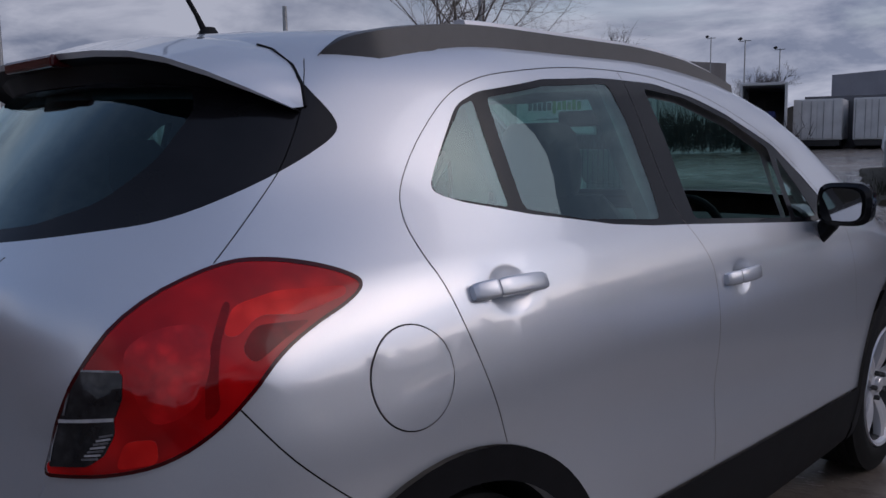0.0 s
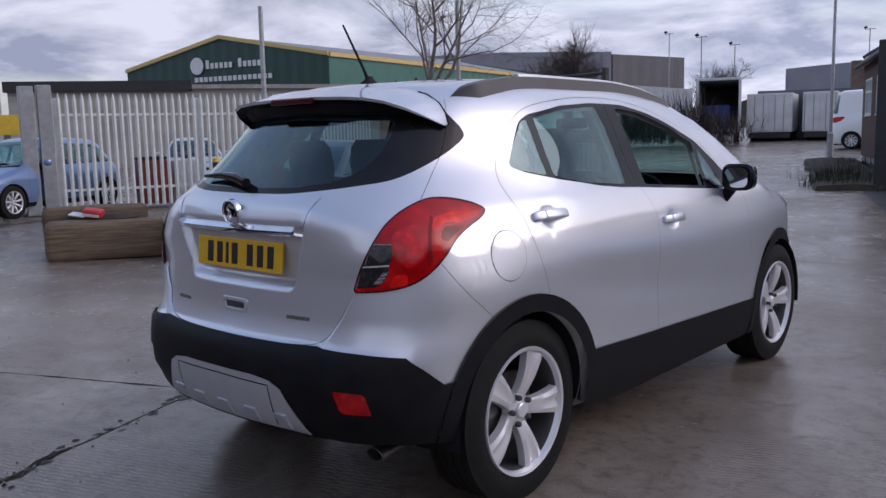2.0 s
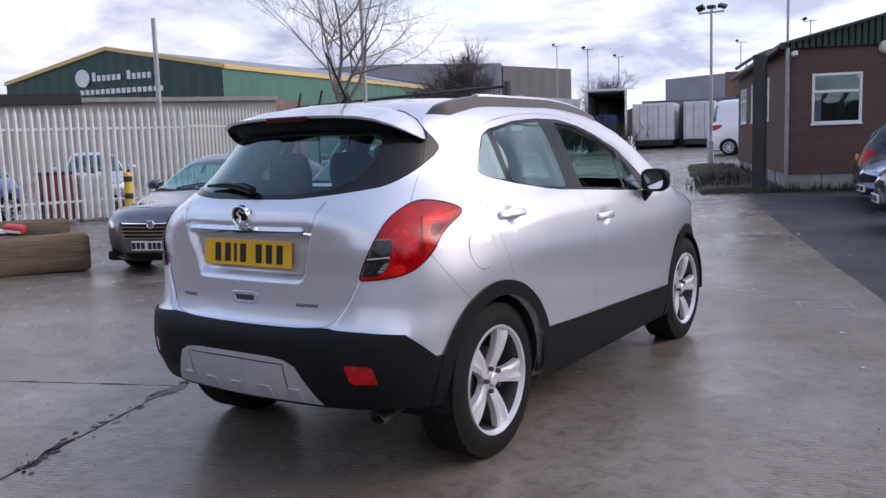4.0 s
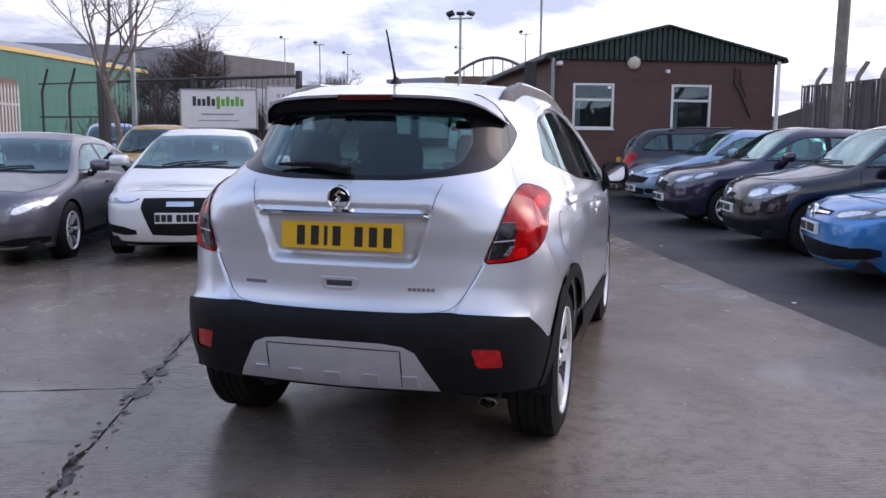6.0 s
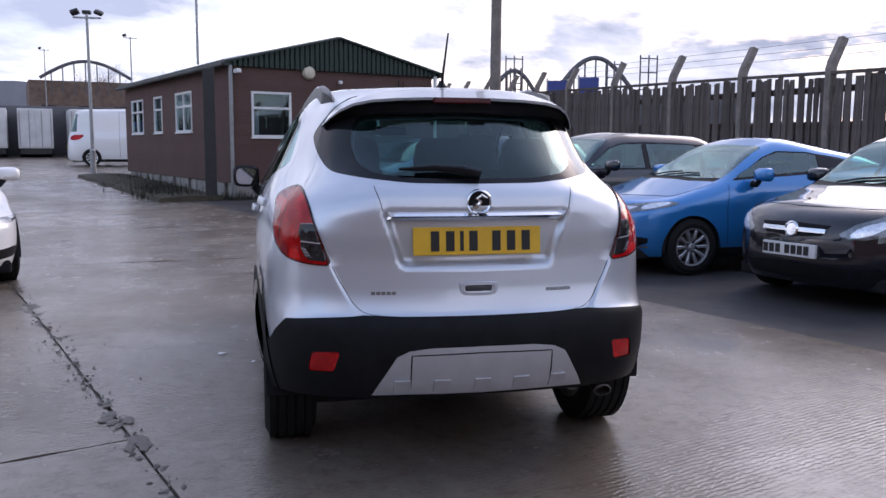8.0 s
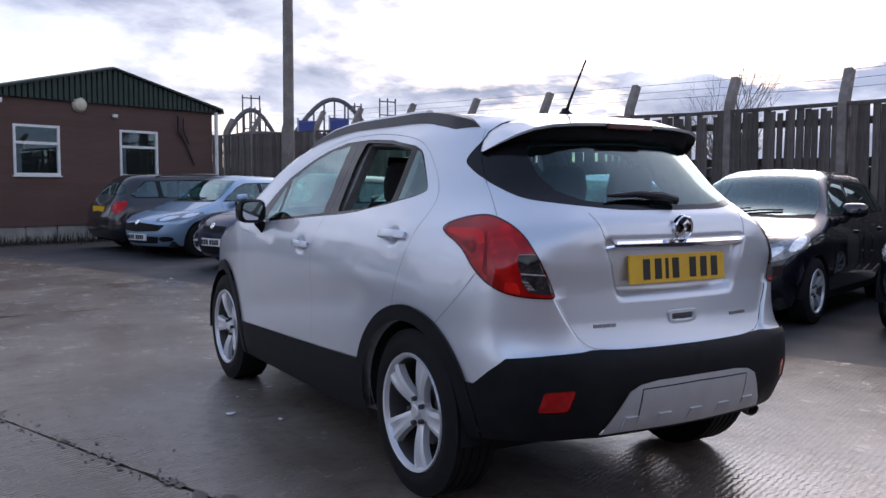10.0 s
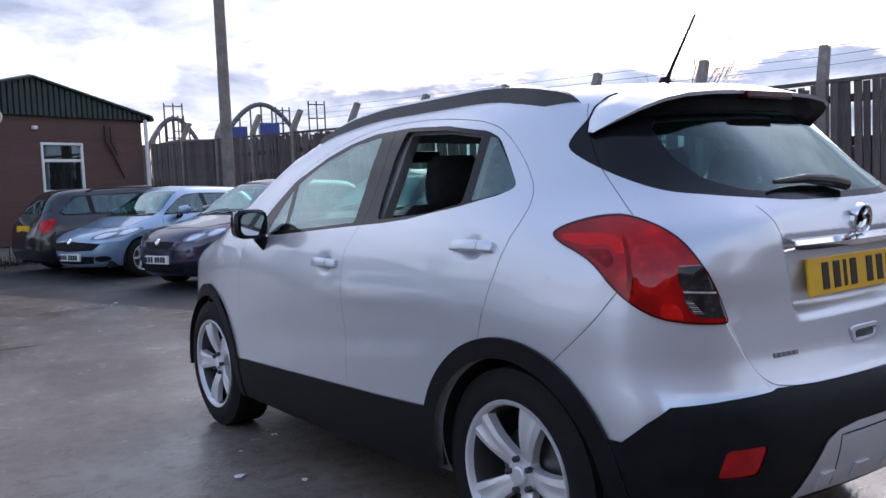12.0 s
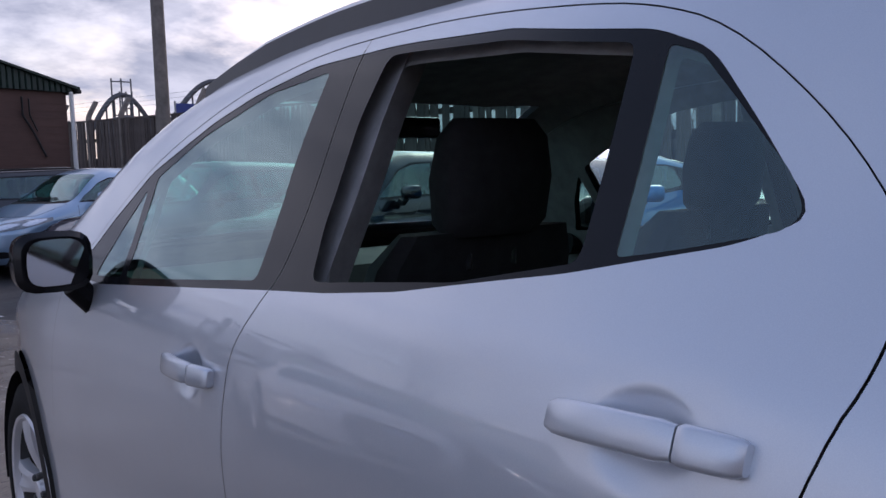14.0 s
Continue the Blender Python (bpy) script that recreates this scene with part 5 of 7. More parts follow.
    for s in (-1, 1):
        for y in ([cuts[0] + 0.17, cuts[1] + 0.2] if doors == 2 else [cuts[0] + 0.2]):
            q = sh.meet(np.array([[0, y, belt - 0.13]]), np.array([[1.0, 0, 0]]))[0]
            boxed("door_handle", (s * q[0] - 0.02, y - 0.09, belt - 0.145, s * q[0] + 0.03 * s + 0.0, y + 0.09, belt - 0.115) if s > 0 else (s * q[0] - 0.03, y - 0.09, belt - 0.145, s * q[0] + 0.02, y + 0.09, belt - 0.115), mat, root, 0.008)
    for x in (0.05, 0.38):
        bm = bmesh.new()
        pts = sh.lid([(x, cowl + 0.05), (x - 0.2, cowl - 0.02), (x - 0.42, cowl - 0.06)])
        tube(bm, [Vector(p) + Vector((0, 0.01, 0.012)) for p in pts], 0.009, 6)
        part("wiper", bm, BLACK_TRIM, root)
    if rails:
        for s in (-1, 1):
            ys = np.linspace(0.1, wb * 0.6, 12)
            pts = sh.lid([(hw - 0.33, y) for y in ys])
            bm = bmesh.new()
            tube(bm, [(s * p[0], p[1], p[2] + (0.03 if 0 < i < 11 else 0)) for i, p in enumerate(pts)], 0.014, 8)
            part("roof_rail", bm, BLACK_TRIM, root)
    if paper:
        p = sh.lid([(0.2, cowl - 0.38)])[0]
        boxed("price_card", (0.12, p[1] - 0.01, p[2] - 0.16, 0.3, p[1], p[2] - 0.03), WHITE_PLATE, root)
    # m gives the place of the nose on the ground and the heading
    root.matrix_world = m @ Matrix.Translation((0, -(wb + fo), 0))
    return root


def gz(x, y):
    """Height of the yard, which rises gently towards the far end and dips a little on its west side."""
    return 0.036 * math.log1p(math.exp(min((y - 9) / 2, 60))) - 0.10 * math.exp(-((x + 6.5) ** 2 + (y - 4.9) ** 2) / 6.0)


def nose_at(x, y, rz):
    f = (-math.sin(radians(rz)), math.cos(radians(rz)))
    bx, by = x - 2 * f[0], y - 2 * f[1]
    return pose(x, y, gz(bx, by), 0, 0, rz)


BLUE = paint("bright blue metallic paint", (0.03, 0.2, 0.52), 0.35, 0.3)
BLACK_PAINT = paint("black car paint", (0.008, 0.008, 0.014), 0.2, 0.25, 1.0)
PLUM = paint("dark plum metallic paint", (0.016, 0.016, 0.05), 0.4, 0.28, 1.0)
PALE_BLUE = paint("pale blue metallic paint", (0.25, 0.37, 0.52), 0.5, 0.3)
GREEN_BLACK = paint("dark estate car paint", (0.018, 0.018, 0.022), 0.3, 0.3, 0.9)
WHITE_PAINT = paint("white car paint", (0.78, 0.78, 0.78), 0.0, 0.3)
GREY_PAINT = paint("dark grey metallic paint", (0.125, 0.118, 0.14), 0.6, 0.32)
GOLD = paint("mustard yellow car paint", (0.42, 0.25, 0.03), 0.2, 0.3)
MID_BLUE = paint("faded blue car paint", (0.16, 0.24, 0.42), 0.3, 0.35)
PALE_SILVER = paint("pale silver car paint", (0.5, 0.52, 0.56), 0.6, 0.35)
DARK_RIM = plain("grey two-tone rim", (0.5, 0.5, 0.52), 0.3, 0.1, 8, Metallic=0.8)

make_car(nose_at(2.58, 4.96, 96), BLUE, "bright blue three-door hatchback parked nose out on asphalt", wb=2.64, ro=0.62, fo=0.9, hw=0.9, H=1.45, belt=0.95, nose=0.8, wtop=1.62, doors=1, wheel_r=0.295, spokes=10, rim=DARK_RIM, fast=0.2,
         grille=((0, 0.635), (0.36, 0.66), (0.4, 0.70), (0, 0.71)), bars=1, bar=0.02, fog=((0.52, 0.28), (0.80, 0.32), (0.82, 0.42), (0.55, 0.38)), lamp=((0.42, 0.655), (0.60, 0.635), (0.87, 0.745), (0.80, 0.78), (0.5, 0.725)), intake=((0, 0.25), (0.62, 0.27), (0.66, 0.40), (0, 0.42)), plate_z=0.52, badge=0.075, badge_z=0.665)
make_car(nose_at(3.55, 2.50, 108), BLACK_PAINT, "black supermini with chrome grille bar parked nose out", wb=2.51, ro=0.65, fo=0.84, hw=0.86, H=1.49, belt=0.96, nose=0.84, wheel_r=0.31, spokes=5, split=True,
         grille=((0, 0.59), (0.27, 0.61), (0.33, 0.70), (0, 0.71)), bars=1, bar=0.034, lamp=((0.36, 0.60), (0.66, 0.60), (0.82, 0.80), (0.74, 0.86), (0.55, 0.76)), plate_z=0.48, badge=0.07, badge_z=0.65)
make_car(nose_at(4.45, 0.48, 106), BLACK_PAINT, "dark blue-black hatchback parked nose out at the row's end", wb=2.55, ro=0.7, fo=0.85, hw=0.86, H=1.48, belt=0.95, nose=0.84, wheel_r=0.31, spokes=7, lamp=((0.4, 0.6), (0.74, 0.64), (0.8, 0.82), (0.6, 0.79)))
make_car(nose_at(1.95, 7.25, 102), BLACK_PAINT, "black compact people carrier with oval headlamps, parked nose out", wb=2.6, ro=0.7, fo=0.82, hw=0.88, H=1.53, belt=0.98, nose=0.86, wtop=1.65, wheel_r=0.32, spokes=7,
         grille=((0, 0.63), (0.2, 0.64), (0.24, 0.68), (0, 0.69)), lamp=((0.46, 0.64), (0.70, 0.64), (0.85, 0.78), (0.70, 0.84), (0.52, 0.77)), plate_z=0.5)
make_car(nose_at(1.1, 9.65, 106), PLUM, "dark plum supermini with rounded nose, parked nose out", wb=2.51, ro=0.65, fo=0.82, hw=0.86, H=1.48, belt=0.95, nose=0.84, wheel_r=0.31, spokes=7, rails=False,
         grille=((0, 0.56), (0.28, 0.58), (0.33, 0.66), (0, 0.67)), lamp=((0.4, 0.66), (0.7, 0.67), (0.8, 0.83), (0.6, 0.80)), plate_z=0.42)
make_car(nose_at(0.55, 12.25, 110), PALE_BLUE, "pale blue hatchback with a wide black grille, parked nose out", wb=2.44, ro=0.62, fo=0.78, hw=0.82, H=1.43, belt=0.92, nose=0.76, wheel_r=0.3, spokes=6,
         grille=((0, 0.44), (0.5, 0.46), (0.6, 0.56), (0, 0.61)), lamp=((0.36, 0.63), (0.66, 0.61), (0.80, 0.78), (0.55, 0.76)), plate_z=0.35)
make_car(pose(4.35, 14.75, 0.1, 0, 0, -80), GREEN_BLACK, "dark estate car parked tail out beside the hut", wb=2.55, ro=0.85, fo=0.85, hw=0.85, H=1.47, belt=0.93, nose=0.78, wheel_r=0.31, spokes=8, rails=True)
make_car(nose_at(-3.72, 4.1, -157), WHITE_PAINT, "white saloon with a large black grille, parked facing the yard", wb=2.91, ro=1.05, fo=0.95, hw=0.9, H=1.45, belt=0.95, nose=0.78, boot=1.02, wheel_r=0.33, spokes=5, split=True,
         grille=((0, 0.31), (0.29, 0.32), (0.41, 0.60), (0.37, 0.735), (0, 0.75)), bars=0, fog=((0.45, 0.30), (0.83, 0.33), (0.85, 0.43), (0.47, 0.39)), lamp=((0.40, 0.70), (0.54, 0.645), (0.83, 0.64), (0.86, 0.76), (0.45, 0.755)), intake=((0, 0.19), (0.7, 0.2), (0.72, 0.24), (0, 0.24)), plate_z=0.5, badge=0.0, emblem=True)
make_car(nose_at(-5.88, 3.25, -160), GREY_PAINT, "dark grey saloon with slatted chrome grille and price card", wb=2.74, ro=1.1, fo=0.98, hw=0.93, H=1.45, belt=0.95, nose=0.83, boot=1.02, wheel_r=0.33, spokes=7,
         grille=((0, 0.45), (0.36, 0.47), (0.46, 0.66), (0, 0.67)), bars=5, fog=((0.44, 0.24), (0.84, 0.26), (0.84, 0.34), (0.48, 0.33)), lamp=((0.50, 0.58), (0.66, 0.565), (0.89, 0.70), (0.86, 0.81), (0.60, 0.72)), intake=((0, 0.2), (0.38, 0.21), (0.42, 0.29), (0, 0.30)), plate_z=0.385, badge=0.055, badge_z=0.64, paper=True)
make_car(nose_at(-7.0, 8.5, -152), GOLD, "mustard yellow hatchback standing behind the front cars", wb=2.5, ro=0.7, fo=0.82, hw=0.85, H=1.46, mirror=PALE_SILVER)
make_car(pose(-16.2, 9.6, 0.0, 0, 0, -120), PALE_SILVER, "pale silver car parked behind the palisade fence", grid=0.1)
make_car(pose(-11.2, 13.6, 0.1, 0, 0, -140), MID_BLUE, "blue car parked in the compound behind the fence", grid=0.1)
make_car(pose(-14.25, 3.02, 0.0, 0, 0, -156), MID_BLUE, "faded blue hatchback parked behind the palisade fence and gate post", wb=2.62, H=1.52)
make_car(pose(-18.2, 4.6, 0.0, 0, 0, -110), WHITE_PAINT, "white hatchback parked beyond the gate post", grid=0.1)


# ---- materials of the yard ----
def concrete_mat():
    mat, n = material("wet tamped concrete")
    where = place(n)
    stain, patch, grit = n.noise(0.45, 5, 0.6, where, distort=0.6), n.noise(2.2, 6, 0.65, where), n.noise(60, 3, 0.7, where)
    rot = n.tree.nodes.new("ShaderNodeMapping")
    rot.inputs["Rotation"].default_value = (0, 0, radians(-110.2))
    n.feed(rot.inputs["Vector"], where)
    rib = n.tree.nodes.new("ShaderNodeTexWave")
    rib.wave_type, rib.bands_direction = "BANDS", "X"
    rib.inputs["Scale"].default_value, rib.inputs["Distortion"].default_value = 10.5, 5.0
    rib.inputs["Detail"].default_value, rib.inputs["Detail Scale"].default_value = 4.0, 2.2
    n.feed(rib.inputs["Vector"], rot.outputs[0])
    worn = n.ramp(n.noise(0.7, 4, 0.6, where, distort=0.4), (0.36, 0.15), (0.56, 1.0))
    c = n.mix(n.ramp(stain, (0.35, 0.0), (0.68, 1.0)), (0.275, 0.238, 0.198), (0.118, 0.086, 0.060))
    c = n.mix(n.ramp(patch, (0.45, 0.0), (0.75, 0.55)), c, (0.115, 0.079, 0.051))
    c = n.mix(n.ramp(grit, (0.3, 0.25), (0.7, 0.0)), c, (0.07, 0.06, 0.05))
    speck = n.noise(11, 6, 0.72, where)
    c = n.mix(n.ramp(speck, (0.36, 0.55), (0.52, 0.0)), c, (0.06, 0.042, 0.03))
    c = n.mix(n.ramp(speck, (0.62, 0.0), (0.76, 0.35)), c, (0.26, 0.225, 0.185))
    h = n.maths("ADD", n.maths("MULTIPLY", n.maths("MULTIPLY", rib.outputs[1], 0.4), worn), n.maths("MULTIPLY", n.noise(30, 4, 0.65, where), 0.45))
    h = n.maths("MULTIPLY", h, n.ramp(patch, (0.3, 1.0), (0.75, 0.3)))
    # a film of rain water lies over it, thick in the hollows and thin on the high spots
    film = n.ramp(n.noise(0.55, 6, 0.62, where, distort=0.5), (0.36, 0.45), (0.58, 1.0))
    gloss = n.ramp(n.mix(0.5, patch, speck), (0.40, 0.30), (0.58, 0.09))
    water = n("ShaderNodeBump", in_Strength=0.9, in_Distance=0.006, in_Height=n.maths("ADD", n.maths("MULTIPLY", n.maths("MULTIPLY", rib.outputs[1], 0.28), worn), n.maths("MULTIPLY", n.noise(24, 3, 0.6, where), 0.22)))
    finish(n, c, 0.55, h, 0.005, 0.4, Specular_IOR_Level=0.2, Coat_Weight=film, Coat_Roughness=gloss, Coat_IOR=1.4, Coat_Normal=water)
    return mat


def asphalt_mat():
    mat, n = material("damp asphalt")
    where = place(n)
    patch, grit = n.noise(0.8, 5, 0.6, where), n.noise(95, 3, 0.75, where)
    c = n.mix(n.ramp(patch, (0.35, 0.0), (0.7, 1.0)), (0.042, 0.041, 0.043), (0.062, 0.06, 0.062))
    c = n.mix(n.ramp(grit, (0.55, 0.0), (0.75, 0.4)), c, (0.12, 0.118, 0.118))
    finish(n, c, n.ramp(patch, (0.3, 0.75), (0.7, 0.5)), grit, 0.006, 0.8, Specular_IOR_Level=0.25)
    return mat


def boards_mat(name, colour, dark, vertical=True, vary=0.28, wear=1.0):
    mat, n = material(name)
    where = own(n)
    m = n.tree.nodes.new("ShaderNodeMapping")
    m.inputs["Scale"].default_value = (9, 9, 0.7) if vertical else (0.7, 0.7, 9)
    n.feed(m.inputs["Vector"], where)
    grain, stain = n.noise(4.0, 6, 0.65, m.outputs[0]), n.noise(1.1, 5, 0.6, where)
    each = n("ShaderNodeObjectInfo", None).outputs["Random"]
    c = n.mix(n.ramp(grain, (0.3, 1.0 - wear), (0.7, 1.0)), dark, colour)
    c = n.mix(n.ramp(stain, (0.4, 0.0), (0.75, 0.5 * wear)), c, tuple(v * 0.6 for v in dark))
    c = n.mix(1.0, c, n.ramp(each, (0.0, 1.0 - vary), (1.0, 1.0 + vary)), "MULTIPLY")
    finish(n, c, 0.8, grain, 0.004, 0.6)
    return mat


CONCRETE = concrete_mat()
ASPHALT = asphalt_mat()
FILLER = plain("dark joint grit", (0.045, 0.037, 0.029), 0.4, 0.4, 6, 0.004)
BROWN_WALL = boards_mat("dark brown timber cladding", (0.125, 0.070, 0.058), (0.075, 0.043, 0.036), vertical=False, vary=0.06, wear=0.6)
FENCE_WOOD = boards_mat("weathered dark fence boards", (0.17, 0.138, 0.12), (0.07, 0.056, 0.05))
GREEN_METAL = plain("dark green profiled steel", (0.014, 0.031, 0.024), 0.5, 0.25, 3)
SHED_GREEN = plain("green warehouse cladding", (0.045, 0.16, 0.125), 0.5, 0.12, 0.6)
# the same green at a third: the gable's shade is in the colour
SHED_SHADED = plain("shaded green warehouse cladding", (0.015, 0.055, 0.042), 0.5, 0.12, 0.6)
YELLOW_TRIM = plain("yellow eaves trim", (0.62, 0.46, 0.16), 0.5)
GALV = plain("galvanised steel", (0.33, 0.34, 0.35), 0.45, 0.2, 5, Metallic=0.55)
PALE_STEEL = plain("pale galvanised steel", (0.58, 0.61, 0.60), 0.5, 0.15, 5, Metallic=0.15)
BLACK_STEEL = plain("black painted steel", (0.02, 0.02, 0.022), 0.5, 0.3, 5)
UPVC = plain("white window plastic", (0.75, 0.75, 0.74), 0.35, 0.05)
WINDOW_GLASS = pane("office window glass", (0.6, 0.66, 0.68), 0.09)
BLOCKWORK = plain("pale concrete blockwork", (0.30, 0.29, 0.27), 0.85, 0.25, 3, 0.004)
PALE_RENDER = plain("pale grey rendered wall", (0.33, 0.33, 0.30), 0.85, 0.25, 0.7, 0.004)
BRICK = plain("brown brick wall", (0.17, 0.12, 0.095), 0.85, 0.3, 2, 0.004)
SHEET_GREY = plain("grey warehouse cladding", (0.26, 0.265, 0.30), 0.55, 0.12, 0.3)
SHEET_DARK = plain("dark grey warehouse wall", (0.10, 0.10, 0.11), 0.6, 0.15, 0.3)
TRAILER_WHITE = plain("dirty white trailer panel", (0.6, 0.6, 0.6), 0.5, 0.15, 1.2)
BARK = plain("grey brown bark", (0.19, 0.165, 0.145), 0.9, 0.3, 10)
POLE_WOOD = plain("weathered pole timber", (0.22, 0.19, 0.165), 0.85, 0.3, 6)
SIGN_WHITE = plain("white sign board", (0.72, 0.72, 0.72), 0.4, 0.06, 3)
SIGN_INK = plain("dark sign print", (0.03, 0.03, 0.04), 0.5)
PALE_PRINT = plain("pale grey print", (0.38, 0.35, 0.36), 0.5)
SIGN_GREEN = plain("green sign print", (0.13, 0.38, 0.04), 0.5)
CRATE = boards_mat("muddy brown timber", (0.20, 0.145, 0.09), (0.055, 0.038, 0.024), vertical=False)
RED_PLASTIC = plain("red plastic", (0.5, 0.03, 0.03), 0.4)
YELLOW_PAINT = plain("yellow paint", (0.62, 0.42, 0.03), 0.45)
SOIL = plain("mud and moss", (0.06, 0.05, 0.032), 0.9, 0.4, 3, 0.01)
FAR_GREEN = plain("distant winter scrub", (0.07, 0.06, 0.05), 0.95, 0.35, 0.05)
LAMP_CREAM = plain("cream lamp glass", (0.6, 0.55, 0.42), 0.3)
DARK_ROOM = plain("dark panel for dim room", (0.10, 0.09, 0.08), 0.9)
BANNER_BLUE = plain("blue banner cloth", (0.05, 0.07, 0.25), 0.7)

# ---- ground ----
AX, UP = Vector((0.939, 0.345)), Vector((-0.345, 0.939))  # across and along the concrete strips


def yard(a, b):
    p = AX * a + UP * b
    return p.x, p.y


def build_ground():
    ticks = sorted({round(s * v, 2) for s in (-1, 1) for v in [0, 1, 2, 3, 4, 5, 6, 7, 8, 9, 10, 12, 14, 16, 20, 24, 28, 32, 38, 46, 60, 80, 110, 160, 240, 400, 700, 1200, 2000]})
    verts = [(x, y, gz(x, min(y, 90)) - 0.022) for y in ticks for x in ticks]
    k = len(ticks)
    faces = [(j * k + i, j * k + i + 1, (j + 1) * k + i + 1, (j + 1) * k + i) for j in range(k - 1) for i in range(k - 1)]
    ground = tagged(mesh_ob("ground", verts, faces, CONCRETE, smooth=True), "wet grey-brown concrete yard running out to the horizon", "ground", kind="structure")
    rnd = random.Random(5)

    def sheet(name, a0, a1, b0, b1, mat, lift, rough_edge, cell=0.3, slope=0.0, filler=False):
        na, nb = max(2, int((a1 - a0) / cell)), max(2, int((b1 - b0) / cell))
        v = []
        for j in range(nb + 1):
            for i in range(na + 1):
                a, b = a0 + (a1 - a0) * i / na, b0 + (b1 - b0) * j / nb
                x, y = yard(a, b)
                chip = max(0, noise.noise((x * 3.1, y * 3.1, 3))) ** 2 * 0.09 + 0.014 * abs(noise.noise((x * 9, y * 9, 9)))
                if i in (0, na):
                    a += (1 if i == 0 else -1) * (rough_edge * chip)
                if j in (0, nb):
                    b += (1 if j == 0 else -1) * (rough_edge * chip)
                b += slope * (a - a0)
                x, y = yard(a, b)
                v.append((x, y, gz(x, y) + lift + 0.004 * noise.noise((x * 0.6, y * 0.6, 1))))
        top = [(j * (na + 1) + i, j * (na + 1) + i + 1, (j + 1) * (na + 1) + i + 1, (j + 1) * (na + 1) + i) for j in range(nb) for i in range(na)]
        rim = [i for i in range(na + 1)] + [j * (na + 1) + na for j in range(1, nb + 1)] + [nb * (na + 1) + i for i in range(na - 1, -1, -1)] + [j * (na + 1) for j in range(nb - 1, 0, -1)]
        base = len(v)
        v += [(v[i][0], v[i][1], v[i][2] - 0.03) for i in rim]
        skirt = [(rim[i], base + i, base + (i + 1) % len(rim), rim[(i + 1) % len(rim)]) for i in range(len(rim))]
        return mesh_ob(name, v, top + skirt, mat, ground, smooth=False)
    sheet("joint_bed", -11, 4.2, -16, 26, FILLER, -0.016, 0, 0.4)
    edges = [-10.5, -5.93, -1.33, 3.27]
    cross = {0: (-14, -6, 0.6, 8.5, 15, 22, 27), 1: (-14, -5.5, 0.35, 6.9, 13.5, 20, 27), 2: (-14, -7, 6.98, 13.5, 20, 28)}
    for i, (a0, a1) in enumerate(zip(edges, edges[1:])):
        for b0, b1 in zip(cross[i], cross[i][1:]):
            sheet("slab", a0 + 0.005, a1 - 0.005, b0 + 0.004, b1 - 0.004, CONCRETE, 0.0, 1.0, 0.11, slope=-0.27 if i == 2 else 0.04)
    sheet("asphalt", 3.17, 16, -18, 24, ASPHALT, -0.004, 0.0, 0.3)
    # patches of broken surface and a drain cover
    bm = bmesh.new()
    for k in range(200):
        t = rnd.random()
        a, b = (-1.33 + rnd.gauss(0, 0.05), -2 + 8 * t) if k < 110 else (rnd.uniform(-4, 3), rnd.uniform(-3, 8))
        x, y = yard(a, b)
        r = rnd.uniform(0.003, 0.008)
        m = pose(x, y, gz(x, y) + r * 0.3, rnd.uniform(0, 90), rnd.uniform(0, 90), rnd.uniform(0, 90))
        bmesh.ops.create_icosphere(bm, subdivisions=1, radius=r, matrix=m)
    tagged(part("gravel", bm, BLOCKWORK), "loose grit and small stones along the concrete joint", "gravel", kind="stuff")
    bm = bmesh.new()
    for k in range(260):
        b = rnd.uniform(-6, 9)
        a = -1.33 + rnd.gauss(0, 0.035) + 0.04 * noise.noise((b * 1.7, 0, 0))
        x, y = yard(a, b)
        r = rnd.uniform(0.008, 0.03) * (1.5 if noise.noise((b * 0.8, 3, 0)) > 0.1 else 0.7)
        z = gz(x, y) + 0.0045
        turn, m = rnd.uniform(0, 6.3), rnd.choice((7, 8, 9))
        ring = [bm.verts.new((x + r * rnd.uniform(0.5, 1.2) * (math.cos(q) - 0.9 * UP.x * math.cos(q + turn)), y + r * rnd.uniform(0.5, 1.2) * (math.sin(q) + 0.9 * UP.y * math.sin(q)), z + rnd.uniform(-0.003, 0.001))) for q in [2 * math.pi * i / m for i in range(m)]]
        top = bm.verts.new((x, y, z + rnd.uniform(0.002, 0.009)))
        for i in range(m):
            bm.faces.new((ring[i], ring[(i + 1) % m], top))
    tagged(part("broken_concrete", bm, FILLER, None, "", True), "crumbled dark grit and broken concrete along the joint", "rubble", kind="stuff")
    drain = thing("drain_cover", pose(1.46, 4.09, 0.004, 0, 0, 20), "rusty iron drain cover set in the concrete", "drain cover")
    boxed("rim", (-0.2, -0.14, -0.01, 0.2, 0.14, 0.003), BLOCKWORK, drain, 0.003)
    for i in range(6):
        boxed("grate_bar", (-0.18, -0.12 + i * 0.042, -0.004, 0.18, -0.098 + i * 0.042, 0.005), DISC, drain, 0.003)
    for x, y in ((-0.95, 1.95), (-1.1, 1.6), (-0.7, 2.1), (-0.9, 1.35), (2.2, -0.5), (2.6, -0.2), (2.0, 2.2), (1.75, 3.1), (2.3, 3.6), (1.2, 7.0), (-3.0, 5.4), (-0.5, 10.0), (0.3, 8.8)):
        bm = bmesh.new()
        k = 7
        r = rnd.uniform(0.012, 0.03)
        ring = [(x + r * rnd.uniform(0.6, 1.2) * math.cos(a), y + r * rnd.uniform(0.6, 1.2) * math.sin(a), gz(x, y) + 0.006 + rnd.uniform(0, 0.008)) for a in [2 * math.pi * i / k for i in range(k)]]
        vs = [bm.verts.new(p) for p in ring]
